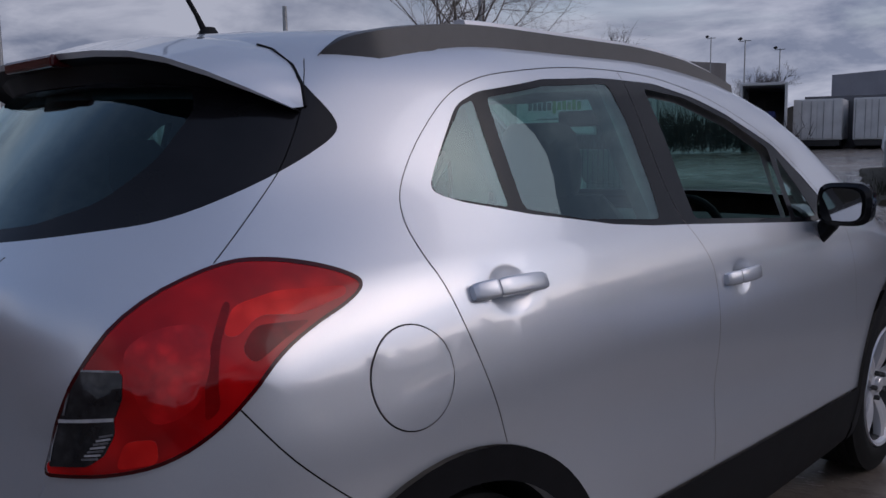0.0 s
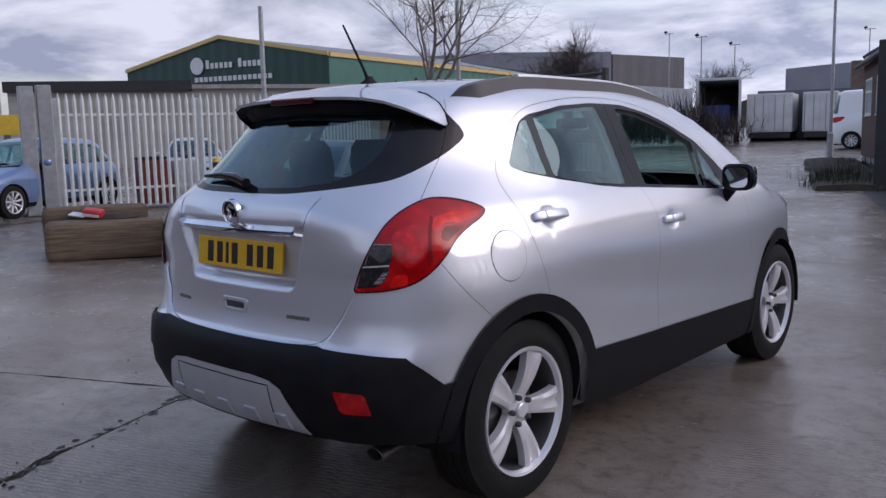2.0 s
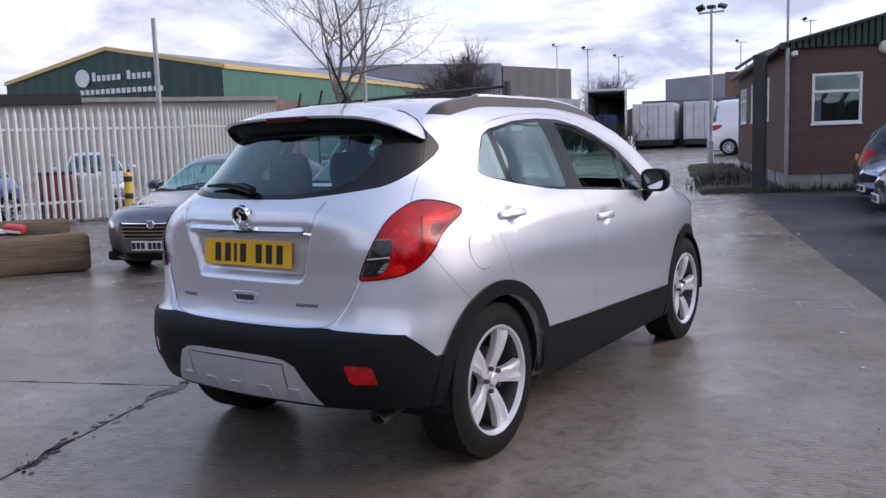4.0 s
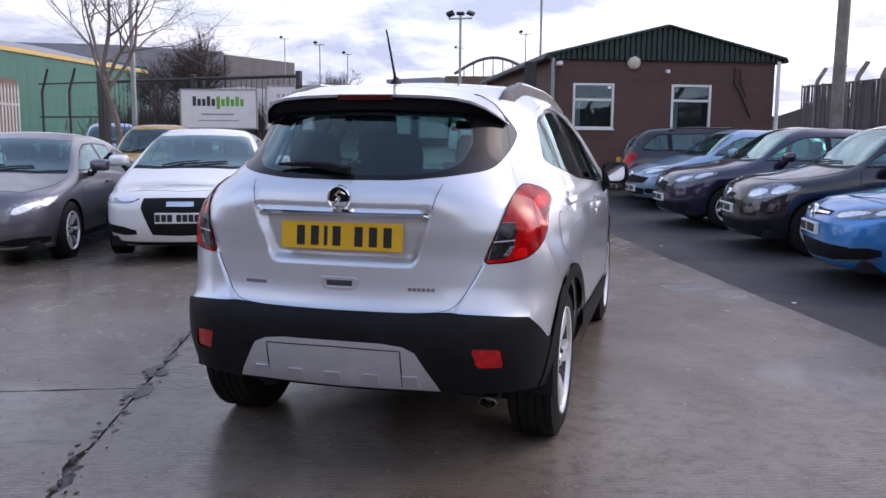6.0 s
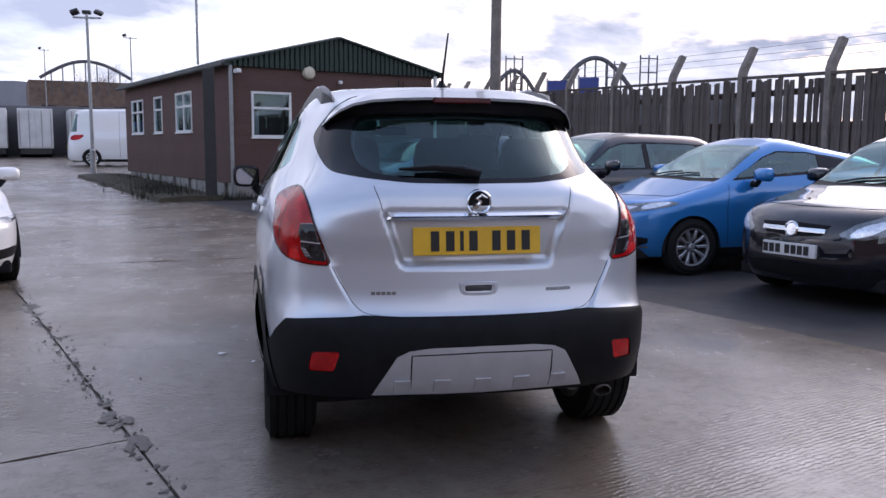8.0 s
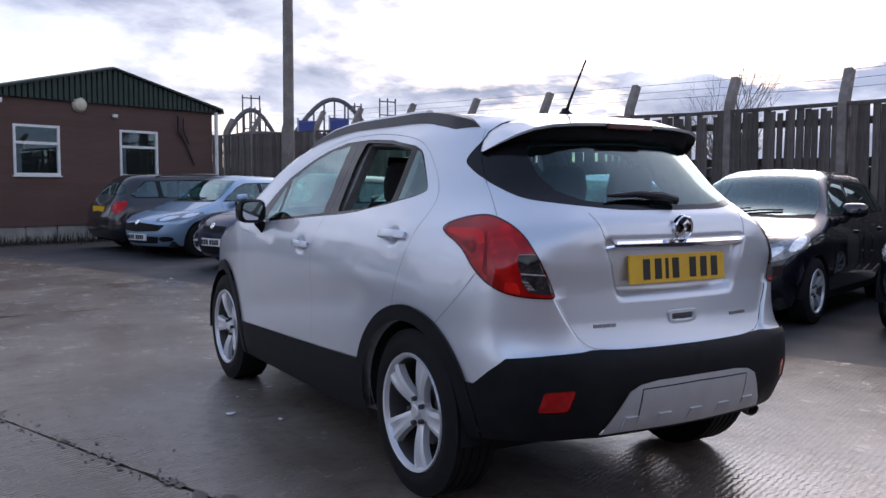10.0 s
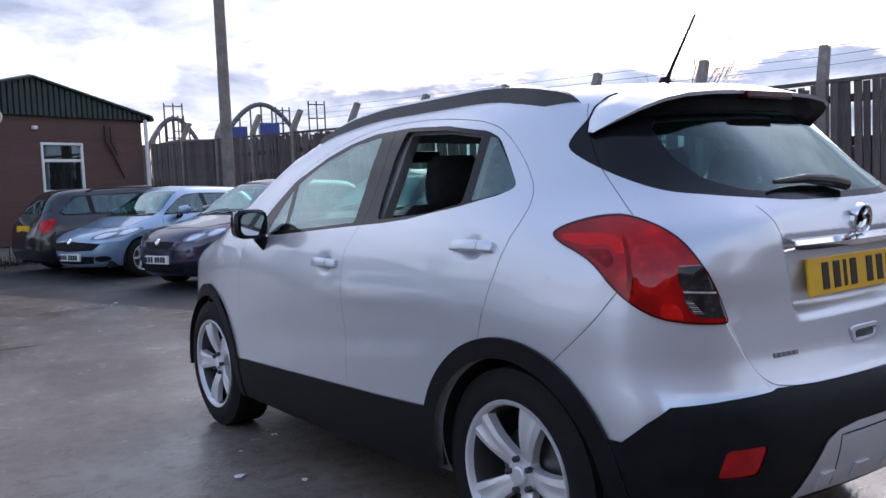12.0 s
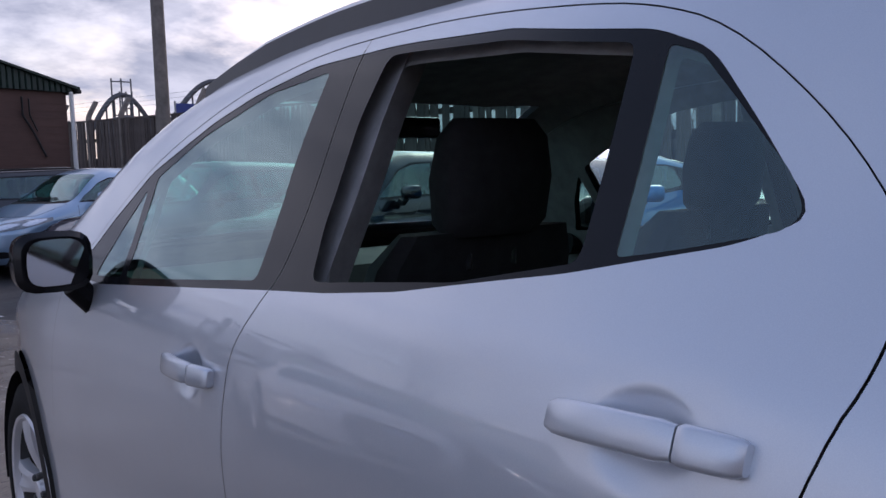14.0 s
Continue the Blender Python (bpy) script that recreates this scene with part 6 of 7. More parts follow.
        c = bm.verts.new((x, y, gz(x, y) + 0.012))
        for i in range(k):
            bm.faces.new((vs[i], vs[(i + 1) % k], c))
        tagged(part("litter_scrap", bm, SIGN_WHITE), "scrap of pale litter lying on wet concrete", "litter", "scraps of litter")


build_ground()
# unseen walls, added to shade the tailgate and darken what it mirrors
tagged(boxed("wall_west", (-14.4, -10.0, -0.1, -14.0, -2.6, 4.2), BRICK, None, 0.02), "unseen brown brick wall added to darken the car's reflections", "wall", kind="structure")
tagged(boxed("wall_south", (-14.4, -10.4, -0.1, 1.0, -10.0, 5.0), BRICK, None, 0.02), "unseen brown brick wall added to darken the car's reflections", "wall", kind="structure")
# also added out of view, kept low so south-east light reaches the car
tagged(boxed("wall_south_low", (1.0, -10.4, -0.1, 13.0, -10.0, 1.5), BRICK, None, 0.02), "unseen low brown brick wall added, open to south-east light", "wall", kind="structure")


# ---- the hut ----
def window_unit(root, name, m, w, h, transom=0.36, blind=False, mull=0):
    """A white framed window; local x along the wall, z up, y outward is negative."""
    win = new(name)
    win.parent = root
    win.matrix_local = m
    t = 0.055
    for nm, s in (("frame_bar", (-w / 2, -0.03, -h / 2, w / 2, 0.05, -h / 2 + t)), ("frame_bar", (-w / 2, -0.03, h / 2 - t, w / 2, 0.05, h / 2)), ("frame_bar", (-w / 2, -0.03, -h / 2 + t, -w / 2 + t, 0.05, h / 2 - t)), ("frame_bar", (w / 2 - t, -0.03, -h / 2 + t, w / 2, 0.05, h / 2 - t)),
                  ("transom", (-w / 2 + t, -0.025, h / 2 - h * transom - 0.03, w / 2 - t, 0.045, h / 2 - h * transom + 0.03)), ("window_sill", (-w / 2 - 0.02, -0.06, -h / 2 - 0.03, w / 2 + 0.02, 0.0, -h / 2))):
        boxed(nm, s, UPVC, win, 0.006)
    for k in range(mull):
        x = -w / 2 + w * (k + 1) / (mull + 1)
        boxed("mullion", (x - 0.03, -0.026, -h / 2 + t, x + 0.03, 0.046, h / 2 - t), UPVC, win, 0.004)
    g = boxed("glass_pane", (-w / 2 + t, 0.008, -h / 2 + t, w / 2 - t, 0.014, h / 2 - t), WINDOW_GLASS, win)
    g.visible_shadow = False
    # panel close behind the glass, coloured dark for the room's dimness
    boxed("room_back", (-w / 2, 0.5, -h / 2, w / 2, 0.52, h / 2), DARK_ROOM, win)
    boxed("blind", (-w / 2 + 0.08, 0.06, -h / 2 + 0.06, -w / 2 + 0.2, 0.07, h / 2 - h * transom), SIGN_WHITE, win) if blind else None
    return win


def wall_with_holes(name, L, top, holes, mat, root, m, thick=0.12, zb=0.0, label=""):
    """A wall of horizontal boards with openings; local x along, z up. top is a function of x."""
    wall = new(name)
    wall.parent = root
    wall.matrix_local = m
    if label:
        tagged(wall, label)
    zmax = max(top(0), top(L), top(L / 2))
    course = 0.15
    z = zb
    while z < zmax - 0.02:
        z1 = min(z + course, zmax)
        spans = [(0, L)]
        for x0, x1, w0, w1 in holes:
            if z1 > w0 + 0.01 and z < w1 - 0.01:
                spans = [q for a, b in spans for q in ((a, min(b, x0)), (max(a, x1), b)) if q[1] - q[0] > 0.01]
        for a, b in spans:
            bm = bmesh.new()
            ta, tb = min(z1, top(a)), min(z1, top(b))
            if ta <= z + 0.005 and tb <= z + 0.005:
                # the course is above the eaves at both ends: shorten it under the slope
                if top(L / 2) <= z:
                    continue
                f = (z1 - top(0)) / max(1e-6, top(L / 2) - top(0))
                a, b = L / 2 * f, L - L / 2 * f
                ta = tb = z1
                if b - a < 0.05:
                    continue
            pts = [(a, 0, z), (b, 0, z), (b, 0.0, tb), (a, 0.0, ta)]
            front = [bm.verts.new((x, -0.012 if i < 2 else -0.006, zz)) for i, (x, _, zz) in enumerate(pts)]
            back = [bm.verts.new((x, thick, zz)) for x, _, zz in pts]
            bm.faces.new(front)
            bm.faces.new(back[::-1])
            for i in range(4):
                bm.faces.new((front[i], back[i], back[(i + 1) % 4], front[(i + 1) % 4]))
            part("board", bm, mat, wall)
        z = z1
    return wall


def build_hut():
    Wd, Ln, eave, rise, z0 = 5.3, 10.6, 3.22, 0.68, 0.12
    root = thing("hut", pose(-1.42, 16.2, z0, 0, 0, 20.5), "dark brown timber office hut with low green metal roof", "hut")
    gable_holes = [(0.44, 1.42, 1.40, 2.45), (2.80, 3.77, 1.40, 2.45)]
    wall_with_holes("wall", Wd, lambda x: 3.0, gable_holes, BROWN_WALL, root, Matrix(), label="brown gable wall of boards", zb=0.35)
    side = pose(0, Ln, 0, 0, 0, -90)
    side_holes = [(Ln - 4.6, Ln - 3.1, 1.55, 2.6), (Ln - 6.9, Ln - 6.0, 1.55, 2.6), (Ln - 9.7, Ln - 8.2, 1.55, 2.60)]
    wall_with_holes("wall", Ln, lambda x: 3.06, side_holes, BROWN_WALL, root, side, zb=0.35, label="brown long wall of boards")
    wall_with_holes("wall", Ln, lambda x: 3.06, [], BROWN_WALL, root, pose(Wd, 0, 0, 0, 0, 90), zb=0.35)
    wall_with_holes("wall", Wd, lambda x: 2.9, [], BROWN_WALL, root, pose(Wd, Ln, 0, 0, 0, 180), zb=0.35)
    for x0, x1, a, b in gable_holes:
        window_unit(root, "window", Matrix.Translation(((x0 + x1) / 2, 0.0, (a + b) / 2)), x1 - x0, b - a, 0.36, True)
    for i, (x0, x1, a, b) in enumerate(side_holes):
        window_unit(root, "window", side @ Matrix.Translation(((x0 + x1) / 2, 0.0, (a + b) / 2)), x1 - x0, b - a, 0.36, False, 1 if i != 1 else 0)
    # plinth: blocks with dark vents between
    for k in range(8):
        boxed("plinth_block", (k * 0.665 + 0.01, 0.02, -0.2, (k + 1) * 0.665 - 0.01, 0.2, 0.35), BLOCKWORK, root, 0.01)
    for k in range(14):
        boxed("plinth_block", (0.02, k * 0.742 + 0.03, -0.25, 0.2, (k + 1) * 0.742 - (0.03 if k % 2 else 0.25), 0.34), BLOCKWORK, root, 0.01)
    boxed("underfloor", (0.25, 0.25, -0.3, Wd - 0.05, Ln - 0.05, 0.33), GAP, root)
    # green profiled gable fascia, one rib after the other
    ridge = eave - z0 + rise
    nrib = 44
    for i in range(nrib):
        xa, xb = -0.12 + (Wd + 0.24) * i / nrib, -0.12 + (Wd + 0.24) * (i + 0.62) / nrib
        hi = lambda x: eave - z0 + rise * (1 - abs(x - Wd / 2) / (Wd / 2 + 0.12))
        bm = bmesh.new()
        lo = 2.99
        front = [bm.verts.new(p) for p in ((xa, -0.1, lo), (xb, -0.1, lo), (xb, -0.1, hi(xb)), (xa, -0.1, hi(xa)))]
        back = [bm.verts.new(p) for p in ((xa - 0.02, -0.06, lo), (xb + 0.025, -0.06, lo), (xb + 0.025, -0.06, hi(xb)), (xa - 0.02, -0.06, hi(xa)))]
        bm.faces.new(front)
        for k in range(4):
            bm.faces.new((front[k], back[k], back[(k + 1) % 4], front[(k + 1) % 4]))
        part("fascia_rib", bm, GREEN_METAL, root)
    bm = bmesh.new()
    loft(bm, [[(-0.12, -0.06, 2.99), (Wd + 0.12, -0.06, 2.99), (Wd + 0.12, -0.06, eave - z0), (Wd / 2, -0.06, ridge), (-0.12, -0.06, eave - z0)], [(-0.12, -0.02, 2.99), (Wd + 0.12, -0.02, 2.99), (Wd + 0.12, -0.02, eave - z0), (Wd / 2, -0.02, ridge), (-0.12, -0.02, eave - z0)]])
    part("fascia", bm, GREEN_METAL, root, "dark green profiled gable fascia")
    for s in (-1, 1):
        bm = bmesh.new()
        rows = []
        x0, x1 = Wd / 2, Wd / 2 + s * (Wd / 2 + 0.22)
        z1 = ridge - rise * (Wd / 2 + 0.22) / (Wd / 2 + 0.12)
        prof = []
        for k in range(61):
            y = -0.18 + (Ln + 0.36) * k / 60
            up = 0.03 * (k % 2)
            prof.append((y, up))
        loft(bm, [[(x0, y, ridge + 0.02 + up), (x1, y, z1 + 0.02 + up), (x1, y, z1 - 0.03), (x0, y, ridge - 0.02)] for y, up in prof])
        part("roof_slope", bm, GREEN_METAL, root, "dark green metal roof slope")
        boxed("gutter", (x1 - 0.06, -0.15, z1 - 0.1, x1 + 0.06, Ln + 0.15, z1 - 0.02), BLACK_STEEL, root, 0.02)
    boxed("fascia_trim", (-0.2, -0.17, 2.98, -0.12, -0.02, 3.1), GREEN_METAL, root)
    # pipes, lamp, camera, cables
    for x in (-0.06, Wd + 0.06):
        bm = bmesh.new()
        tube(bm, [(x, -0.1, 3.0), (x, -0.1, 0.05)], 0.045, 10)
        part("downpipe", bm, UPVC if x > 0 else GALV, root, "pale downpipe", True)
    bm = bmesh.new()
    lathe(bm, [(0.16, 0.0), (0.165, 0.03), (0.13, 0.1), (0.07, 0.125), (0, 0.13)], 24, pose(1.86, -0.02, 2.93, 90))
    part("bulkhead_lamp", bm, LAMP_CREAM, root, "round cream bulkhead lamp", True)
    boxed("security_camera", (0.0, -0.38, 2.82, 0.1, -0.1, 2.92), UPVC, root, 0.02)
    boxed("sensor", (2.62, -0.12, 2.70, 2.72, -0.02, 2.78), UPVC, root, 0.02)
    bm = bmesh.new()
    tube(bm, [(4.28, -0.1, 2.85), (4.3, -0.06, 2.5), (4.5, -0.05, 2.2), (4.75, -0.05, 1.7)], 0.022, 6)
    part("cable", bm, BLACK_STEEL, root)
    bm = bmesh.new()
    tube(bm, [(4.42, -0.1, 2.82), (4.45, -0.06, 2.5), (4.6, -0.05, 2.2)], 0.016, 6)
    part("cable", bm, BLACK_STEEL, root)
    bm = bmesh.new()
    tube(bm, [(0.6, 4.5, 3.4), (0.6, 4.5, 6.2)], 0.035, 8)
    part("mast", bm, GALV, root, "thin pale mast")
    tagged(boxed("timber_post", (-2.02, 15.55, 0.0, -1.78, 15.79, 3.0), BLACK_STEEL, None, 0.015), "tall black painted post standing beside the hut", "post")
    bm = bmesh.new()
    rnd = random.Random(2)
    bed = bmesh.new()
    rows = []
    for k in range(25):
        u = k / 24
        x, y = -2.25 - 3.55 * u, 15.35 + 10.0 * u
        z = gz(x, y)
        wob = 0.12 * noise.noise((u * 9, 0, 4))
        rows.append([(x - 0.75 + wob, y - 0.25, z - 0.05), (x - 0.68 + wob, y - 0.2, z + 0.09), (x - 0.1, y, z + 0.13 + 0.05 * noise.noise((u * 20, 2, 0))), (x + 0.62, y + 0.25, z + 0.10), (x + 0.64, y + 0.26, z - 0.05)])
    loft(bed, rows)
    tagged(part("planting_bed", bed, SOIL, None, "", True), "low bed of dark wet earth along the hut's wall", "bed")
    for k in range(3600):
        u = rnd.random()
        x, y = (-2.6 + rnd.gauss(0, 0.35) - 2.7 * u, 15.6 + 9.5 * u + rnd.gauss(0, 0.2)) if k % 3 else (-2 + 5 * u, 15.7 + 1.3 * u + rnd.gauss(0, 0.2))
        h = rnd.uniform(0.05, 0.26) * (1.6 if u < 0.35 and k % 3 else 1.0)
        a = rnd.uniform(0, 6.3)
        p = Vector((x, y, gz(x, y) - 0.02))
        s = Vector((math.cos(a), math.sin(a), 0)) * 0.012
        q = p + Vector((rnd.gauss(0, 0.05), rnd.gauss(0, 0.05), h))
        bm.faces.new([bm.verts.new(v) for v in (p - s, p + s, q)])
    tagged(part("weeds", bm, plain("dull winter grass", (0.028, 0.027, 0.014), 0.9)), "dull green weeds along the hut's foot", "weeds", kind="stuff")


build_hut()


# ---- timber security fence on the right ----
def build_board_fence():
    root = thing("board_fence", Matrix(), "tall dark weathered timber fence with cranked post tops and wire", "fence")
    p0, d = Vector((8.1, 4.5)), Vector((-0.0952, 0.9955))
    nrm, away = Vector((0.9955, 0.0952)), Vector((0.92, 0.39))
    rnd = random.Random(8)
    line = lambda s: p0 + d * s
    rz = math.degrees(math.atan2(d.y, d.x))
    meshes = []
    for k in range(4):
        bm = bmesh.new()
        w = 0.043 + 0.004 * k
        add_box(bm, -w, -0.012, 0, w, 0.012, 2.32 + 0.02 * k, 0.003)
        me = bpy.data.meshes.new("pale")
        bm.to_mesh(me)
        bm.free()
        me.materials.append(FENCE_WOOD)
        meshes.append(me)
    s = -7.5
    while s < 25:
        q = line(s)
        ob = new("pale", rnd.choice(meshes))
        ob.parent = root
        near = q.y
        ob.matrix_local = pose(q.x, q.y, gz(q.x, q.y) + 0.04 + max(0, 0.018 * (near - 6)) + rnd.uniform(-0.02, 0.02), rnd.gauss(0, 0.5), rnd.gauss(0, 0.7), rz + rnd.gauss(0, 2))
        s += rnd.choice((0.100, 0.104, 0.107, 0.112, 0.126))
    for z in (0.5, 1.35, 2.05):
        bm = bmesh.new()
        a, b = line(-12) + nrm * 0.06, line(25) + nrm * 0.06
        m = [(a.x, a.y, z), (b.x, b.y, z + 0.47)]
        for (x0, y0, za), (x1, y1, zb) in [m]:
            loft(bm, [[(x, y, zz - 0.05), (x + 0.06, y, zz - 0.05), (x + 0.06, y, zz + 0.05), (x, y, zz + 0.05)] for x, y, zz in ((x0, y0, za), (x1, y1, zb))])
        part("rail", bm, FENCE_WOOD, root)
    for k in range(11):
        z = 0.1 + 0.135 * k
        bm = bmesh.new()
        a, b = line(-12) + nrm * 0.14, line(25) + nrm * 0.14
        loft(bm, [[(q.x, q.y, zz), (q.x + 0.03, q.y, zz), (q.x + 0.03, q.y, zz + 0.125), (q.x, q.y, zz + 0.125)] for q, zz in ((a, z), (b, z + 0.42))])
        part("back_board", bm, FENCE_WOOD, root)
    bm = bmesh.new()
    a, b = line(-12), line(25)
    loft(bm, [[(q.x - 0.03, q.y, z), (q.x + 0.05, q.y, z), (q.x + 0.05, q.y, z + 0.05), (q.x - 0.03, q.y, z + 0.05)] for q, z in ((a, 2.30), (line(2), 2.42), (line(6), 2.55), (b, 3.12))])
    part("top_rail", bm, FENCE_WOOD, root)
    tips = []
    for s in (-11.6, -9.6, -7.7, -5.8, -3.9, -2.1, -0.38, 1.42, 3.4, 5.55, 7.8, 10.2, 12.6, 14.6, 16.6, 18.8, 21.0, 23.2):
        q = line(s) + nrm * 0.02
        zt = 2.45 + max(0, 0.032 * (s + 0.4))
        bm = bmesh.new()
        rows = []
        for off, z, w in ((0, 0.0, 0.06), (0, zt - 0.02, 0.06), (0.04, zt + 0.08, 0.058), (0.30, zt + 0.47, 0.055)):
            c = q + away * off
            rows.append([(c.x + nrm.x * sx * w + d.x * sy * w, c.y + nrm.y * sx * w + d.y * sy * w, z + (-sx * 0.02 if off else 0)) for sx, sy in ((-1, -1), (1, -1), (1, 1), (-1, 1))])
        loft(bm, rows)
        part("cranked_post", bm, POLE_WOOD, root, "concrete-grey cranked fence post")
        tips.append([(q + away * o, zt + h) for o, h in ((0.1, 0.17), (0.19, 0.3), (0.27, 0.43))])
    for k in range(3):
        bm = bmesh.new()
        tube(bm, [(t[k][0].x, t[k][0].y, t[k][1] + 0.03) for t in tips], 0.004, 5)
        part("wire", bm, GALV, root)


build_board_fence()


def build_pole(x, y, h, r, label, mat, name="utility_pole"):
    bm = bmesh.new()
    tube(bm, [(x, y, -0.2), (x + 0.02, y, h * 0.5), (x + 0.03, y, h)], [r, r * 0.88, r * 0.75], 14)
    return tagged(part(name, bm, mat, None, "", True), label, "pole")


build_pole(4.5, 15.35, 9.0, 0.135, "tall weathered timber utility pole beside the fence", POLE_WOOD)


def build_mast(x, y, h, heads=3):
    root = thing("floodlight_mast", Matrix.Translation((x, y, gz(x, y) - 0.1)), "slim grey floodlight mast with three lamp heads" if heads > 1 else "slim grey lamp mast with one dark lamp head", "floodlight")
    bm = bmesh.new()
    tube(bm, [(0, 0, 0), (0, 0, 0.9), (0, 0, 0.95), (0, 0, h)], [0.1, 0.1, 0.06, 0.045], 10)
    part("mast", bm, GALV, root, "", True)
    boxed("crossbar", (-0.45, -0.03, h - 0.12, 0.45, 0.03, h - 0.06), GALV, root, 0.01)
    for k in range(heads):
        X = -0.38 + 0.76 * k / max(1, heads - 1)
        boxed("lamp_head", (-0.14, -0.12, -0.05, 0.14, 0.12, 0.07), BLACK_STEEL, root, 0.03, pose(X, 0, h + 0.08, 25 * (k - 1), 20 * (k - 1)))
    return root


build_mast(-6.46, 27.47, 5.45)
for x, y, h in ((-26.2, 60.7, 7.6), (-27.8, 70.9, 7.6), (-20.5, 84, 9), (-36, 75, 9.5), (-9.5, 60, 8.0)):
    build_mast(x, y, h, 1)
build_mast(-10.2, 12.75, 5.2, 1)
build_pole(-28.9, 21.4, 7.2, 0.13, "tall grey lamp column in front of the green building", GALV)
build_pole(-24.0, 8.0, 6.8, 0.09, "thin pole beyond the palisade fence", GALV)


# ---- palisade fence, black gate, signs ----
def palisade(points, h=2.35, gapw=0.142):
    root = thing("palisade_fence", Matrix(), "galvanised steel palisade fence with pointed pales", "fence")
    bm = bmesh.new()
    loft(bm, [[(-0.038, 0.0, z), (0, -0.018, z), (0.038, 0.0, z), (0, -0.006, z)] if z < h - 0.01 else [(-0.004, 0, z), (0, -0.008, z), (0.004, 0, z), (0, -0.004, z)] for z in (0.08, h - 0.14, h)])
    me = bpy.data.meshes.new("pale")
    bm.to_mesh(me)
    bm.free()
    me.materials.append(PALE_STEEL)
    for (x0, y0), (x1, y1) in zip(points, points[1:]):
        a, b = Vector((x0, y0)), Vector((x1, y1))
        L = (b - a).length
        rz = math.degrees(math.atan2(y1 - y0, x1 - x0))
        k = int(L / gapw)
        for i in range(k):
            q = a + (b - a) * (i + 0.5) / k
            ob = new("pale", me)
            ob.parent = root
            ob.matrix_local = pose(q.x, q.y, gz(q.x, q.y), 0, 0, rz)
        for z in (0.45, h - 0.42):
            boxed("rail", (0, 0.01, z - 0.025, L, 0.05, z + 0.025), PALE_STEEL, root, 0.0, pose(x0, y0, gz(x0, y0), 0, 0, rz))
        for i in range(int(L / 2.75) + 1):
            q = a + (b - a) * min(1, i * 2.75 / L)
            boxed("post", (-0.05, 0.05, 0, 0.05, 0.15, h - 0.1), PALE_STEEL, root, 0.01, pose(q.x, q.y, gz(q.x, q.y), 0, 0, rz))
    return root


palisade([(-14.0, 5.1), (-12.55, 9.5), (-13.4, 13.0)])
gate = thing("gate_post", pose(-14.1, 4.95, 0, 0, 0, 72), "heavy galvanised double gate post", "gate post")
boxed("post", (-0.13, -0.12, 0, 0.13, 0.14, 2.5), GALV, gate, 0.015)
boxed("post", (-0.45, -0.1, 0, -0.18, 0.12, 2.48), GALV, gate, 0.015)
palisade([(-21, 4.2), (-15.6, 4.4)], 2.2)


def build_black_fence():
    root = thing("black_railing", pose(-11.6, 13.6, 0.1, 0, 0, -14), "black steel railings with a wide gate frame", "railing")
    L = 5.75
    for z in (0.15, 2.4):
        bm = bmesh.new()
        tube(bm, [(0, 0, z), (L, 0, z)], 0.035, 8)
        part("rail", bm, BLACK_STEEL, root)
    for i in range(3):
        x = L * i / 2
        boxed("post", (x - 0.05, -0.05, 0, x + 0.05, 0.05, 2.5), BLACK_STEEL, root, 0.008)
    boxed("post", (-0.1, -0.1, 0, 0.1, 0.1, 2.65), BLACK_STEEL, root, 0.01)
    for i in range(40):
        x = 0.1 + (L - 0.2) * i / 39
        bm = bmesh.new()
        tube(bm, [(x, 0, 0.15), (x, 0, 2.4)], 0.008, 5)
        part("bar", bm, BLACK_STEEL, root)
    for x in (-2.2, -1.2):
        bm = bmesh.new()
        tube(bm, [(x, 0, 0), (x, 0, 2.2), (x + 0.25, 0, 2.75)], 0.03, 8)
        part("cranked_stay", bm, BLACK_STEEL, root)
    for z in (1.6, 2.4):
        bm = bmesh.new()
        tube(bm, [(-2.3, 0, z), (0, 0, z)], 0.02, 8)
        part("rail", bm, BLACK_STEEL, root)
    tagged(boxed("low_wall", (0, 0, -0.1, 5.3, 0.2, 1.05), BLOCKWORK, None, 0.01, pose(-11.4, 13.9, 0.1, 0, 0, -14)), "low pale wall behind the railings", "wall")


build_black_fence()


def sign_board(m, w, h, label, marks):
    root = thing("sign_board", m, label, "sign")
    boxed("board", (-w / 2, -0.02, -h / 2, w / 2, 0.02, h / 2), SIGN_WHITE, root, 0.004)
    for s in ((-w / 2 - 0.03, -0.03, -h / 2 - 0.03, w / 2 + 0.03, 0.03, -h / 2), (-w / 2 - 0.03, -0.03, h / 2, w / 2 + 0.03, 0.03, h / 2 + 0.03), (-w / 2 - 0.03, -0.03, -h / 2, -w / 2, 0.03, h / 2), (w / 2, -0.03, -h / 2, w / 2 + 0.03, 0.03, h / 2)):
        boxed("frame_bar", s, GALV, root)
    for x0, x1, z0, z1, mat in marks:
        boxed("print_bar", (x0, -0.024, z0, x1, -0.0195, z1), mat, root)


marks = [(-0.52 + i * 0.095, -0.52 + i * 0.095 + 0.07, 0.06, 0.2 if i % 3 else 0.25, SIGN_INK) for i in range(5)] + [(-0.04 + i * 0.095, 0.03 + i * 0.095, 0.06 - (0.06 if i == 0 else 0), 0.2 if i % 2 else 0.25, SIGN_GREEN) for i in range(6)]
marks += [(-0.35, 0.3, -0.12, -0.09, SHEET_GREY), (-0.42, 0.4, -0.24, -0.22, SHEET_GREY)]
sign_board(pose(-7.62, 11.85, 1.83, 0, 0, 16), 1.5, 0.74, "white board with dark and green print marks on the railings", marks)
rows = []
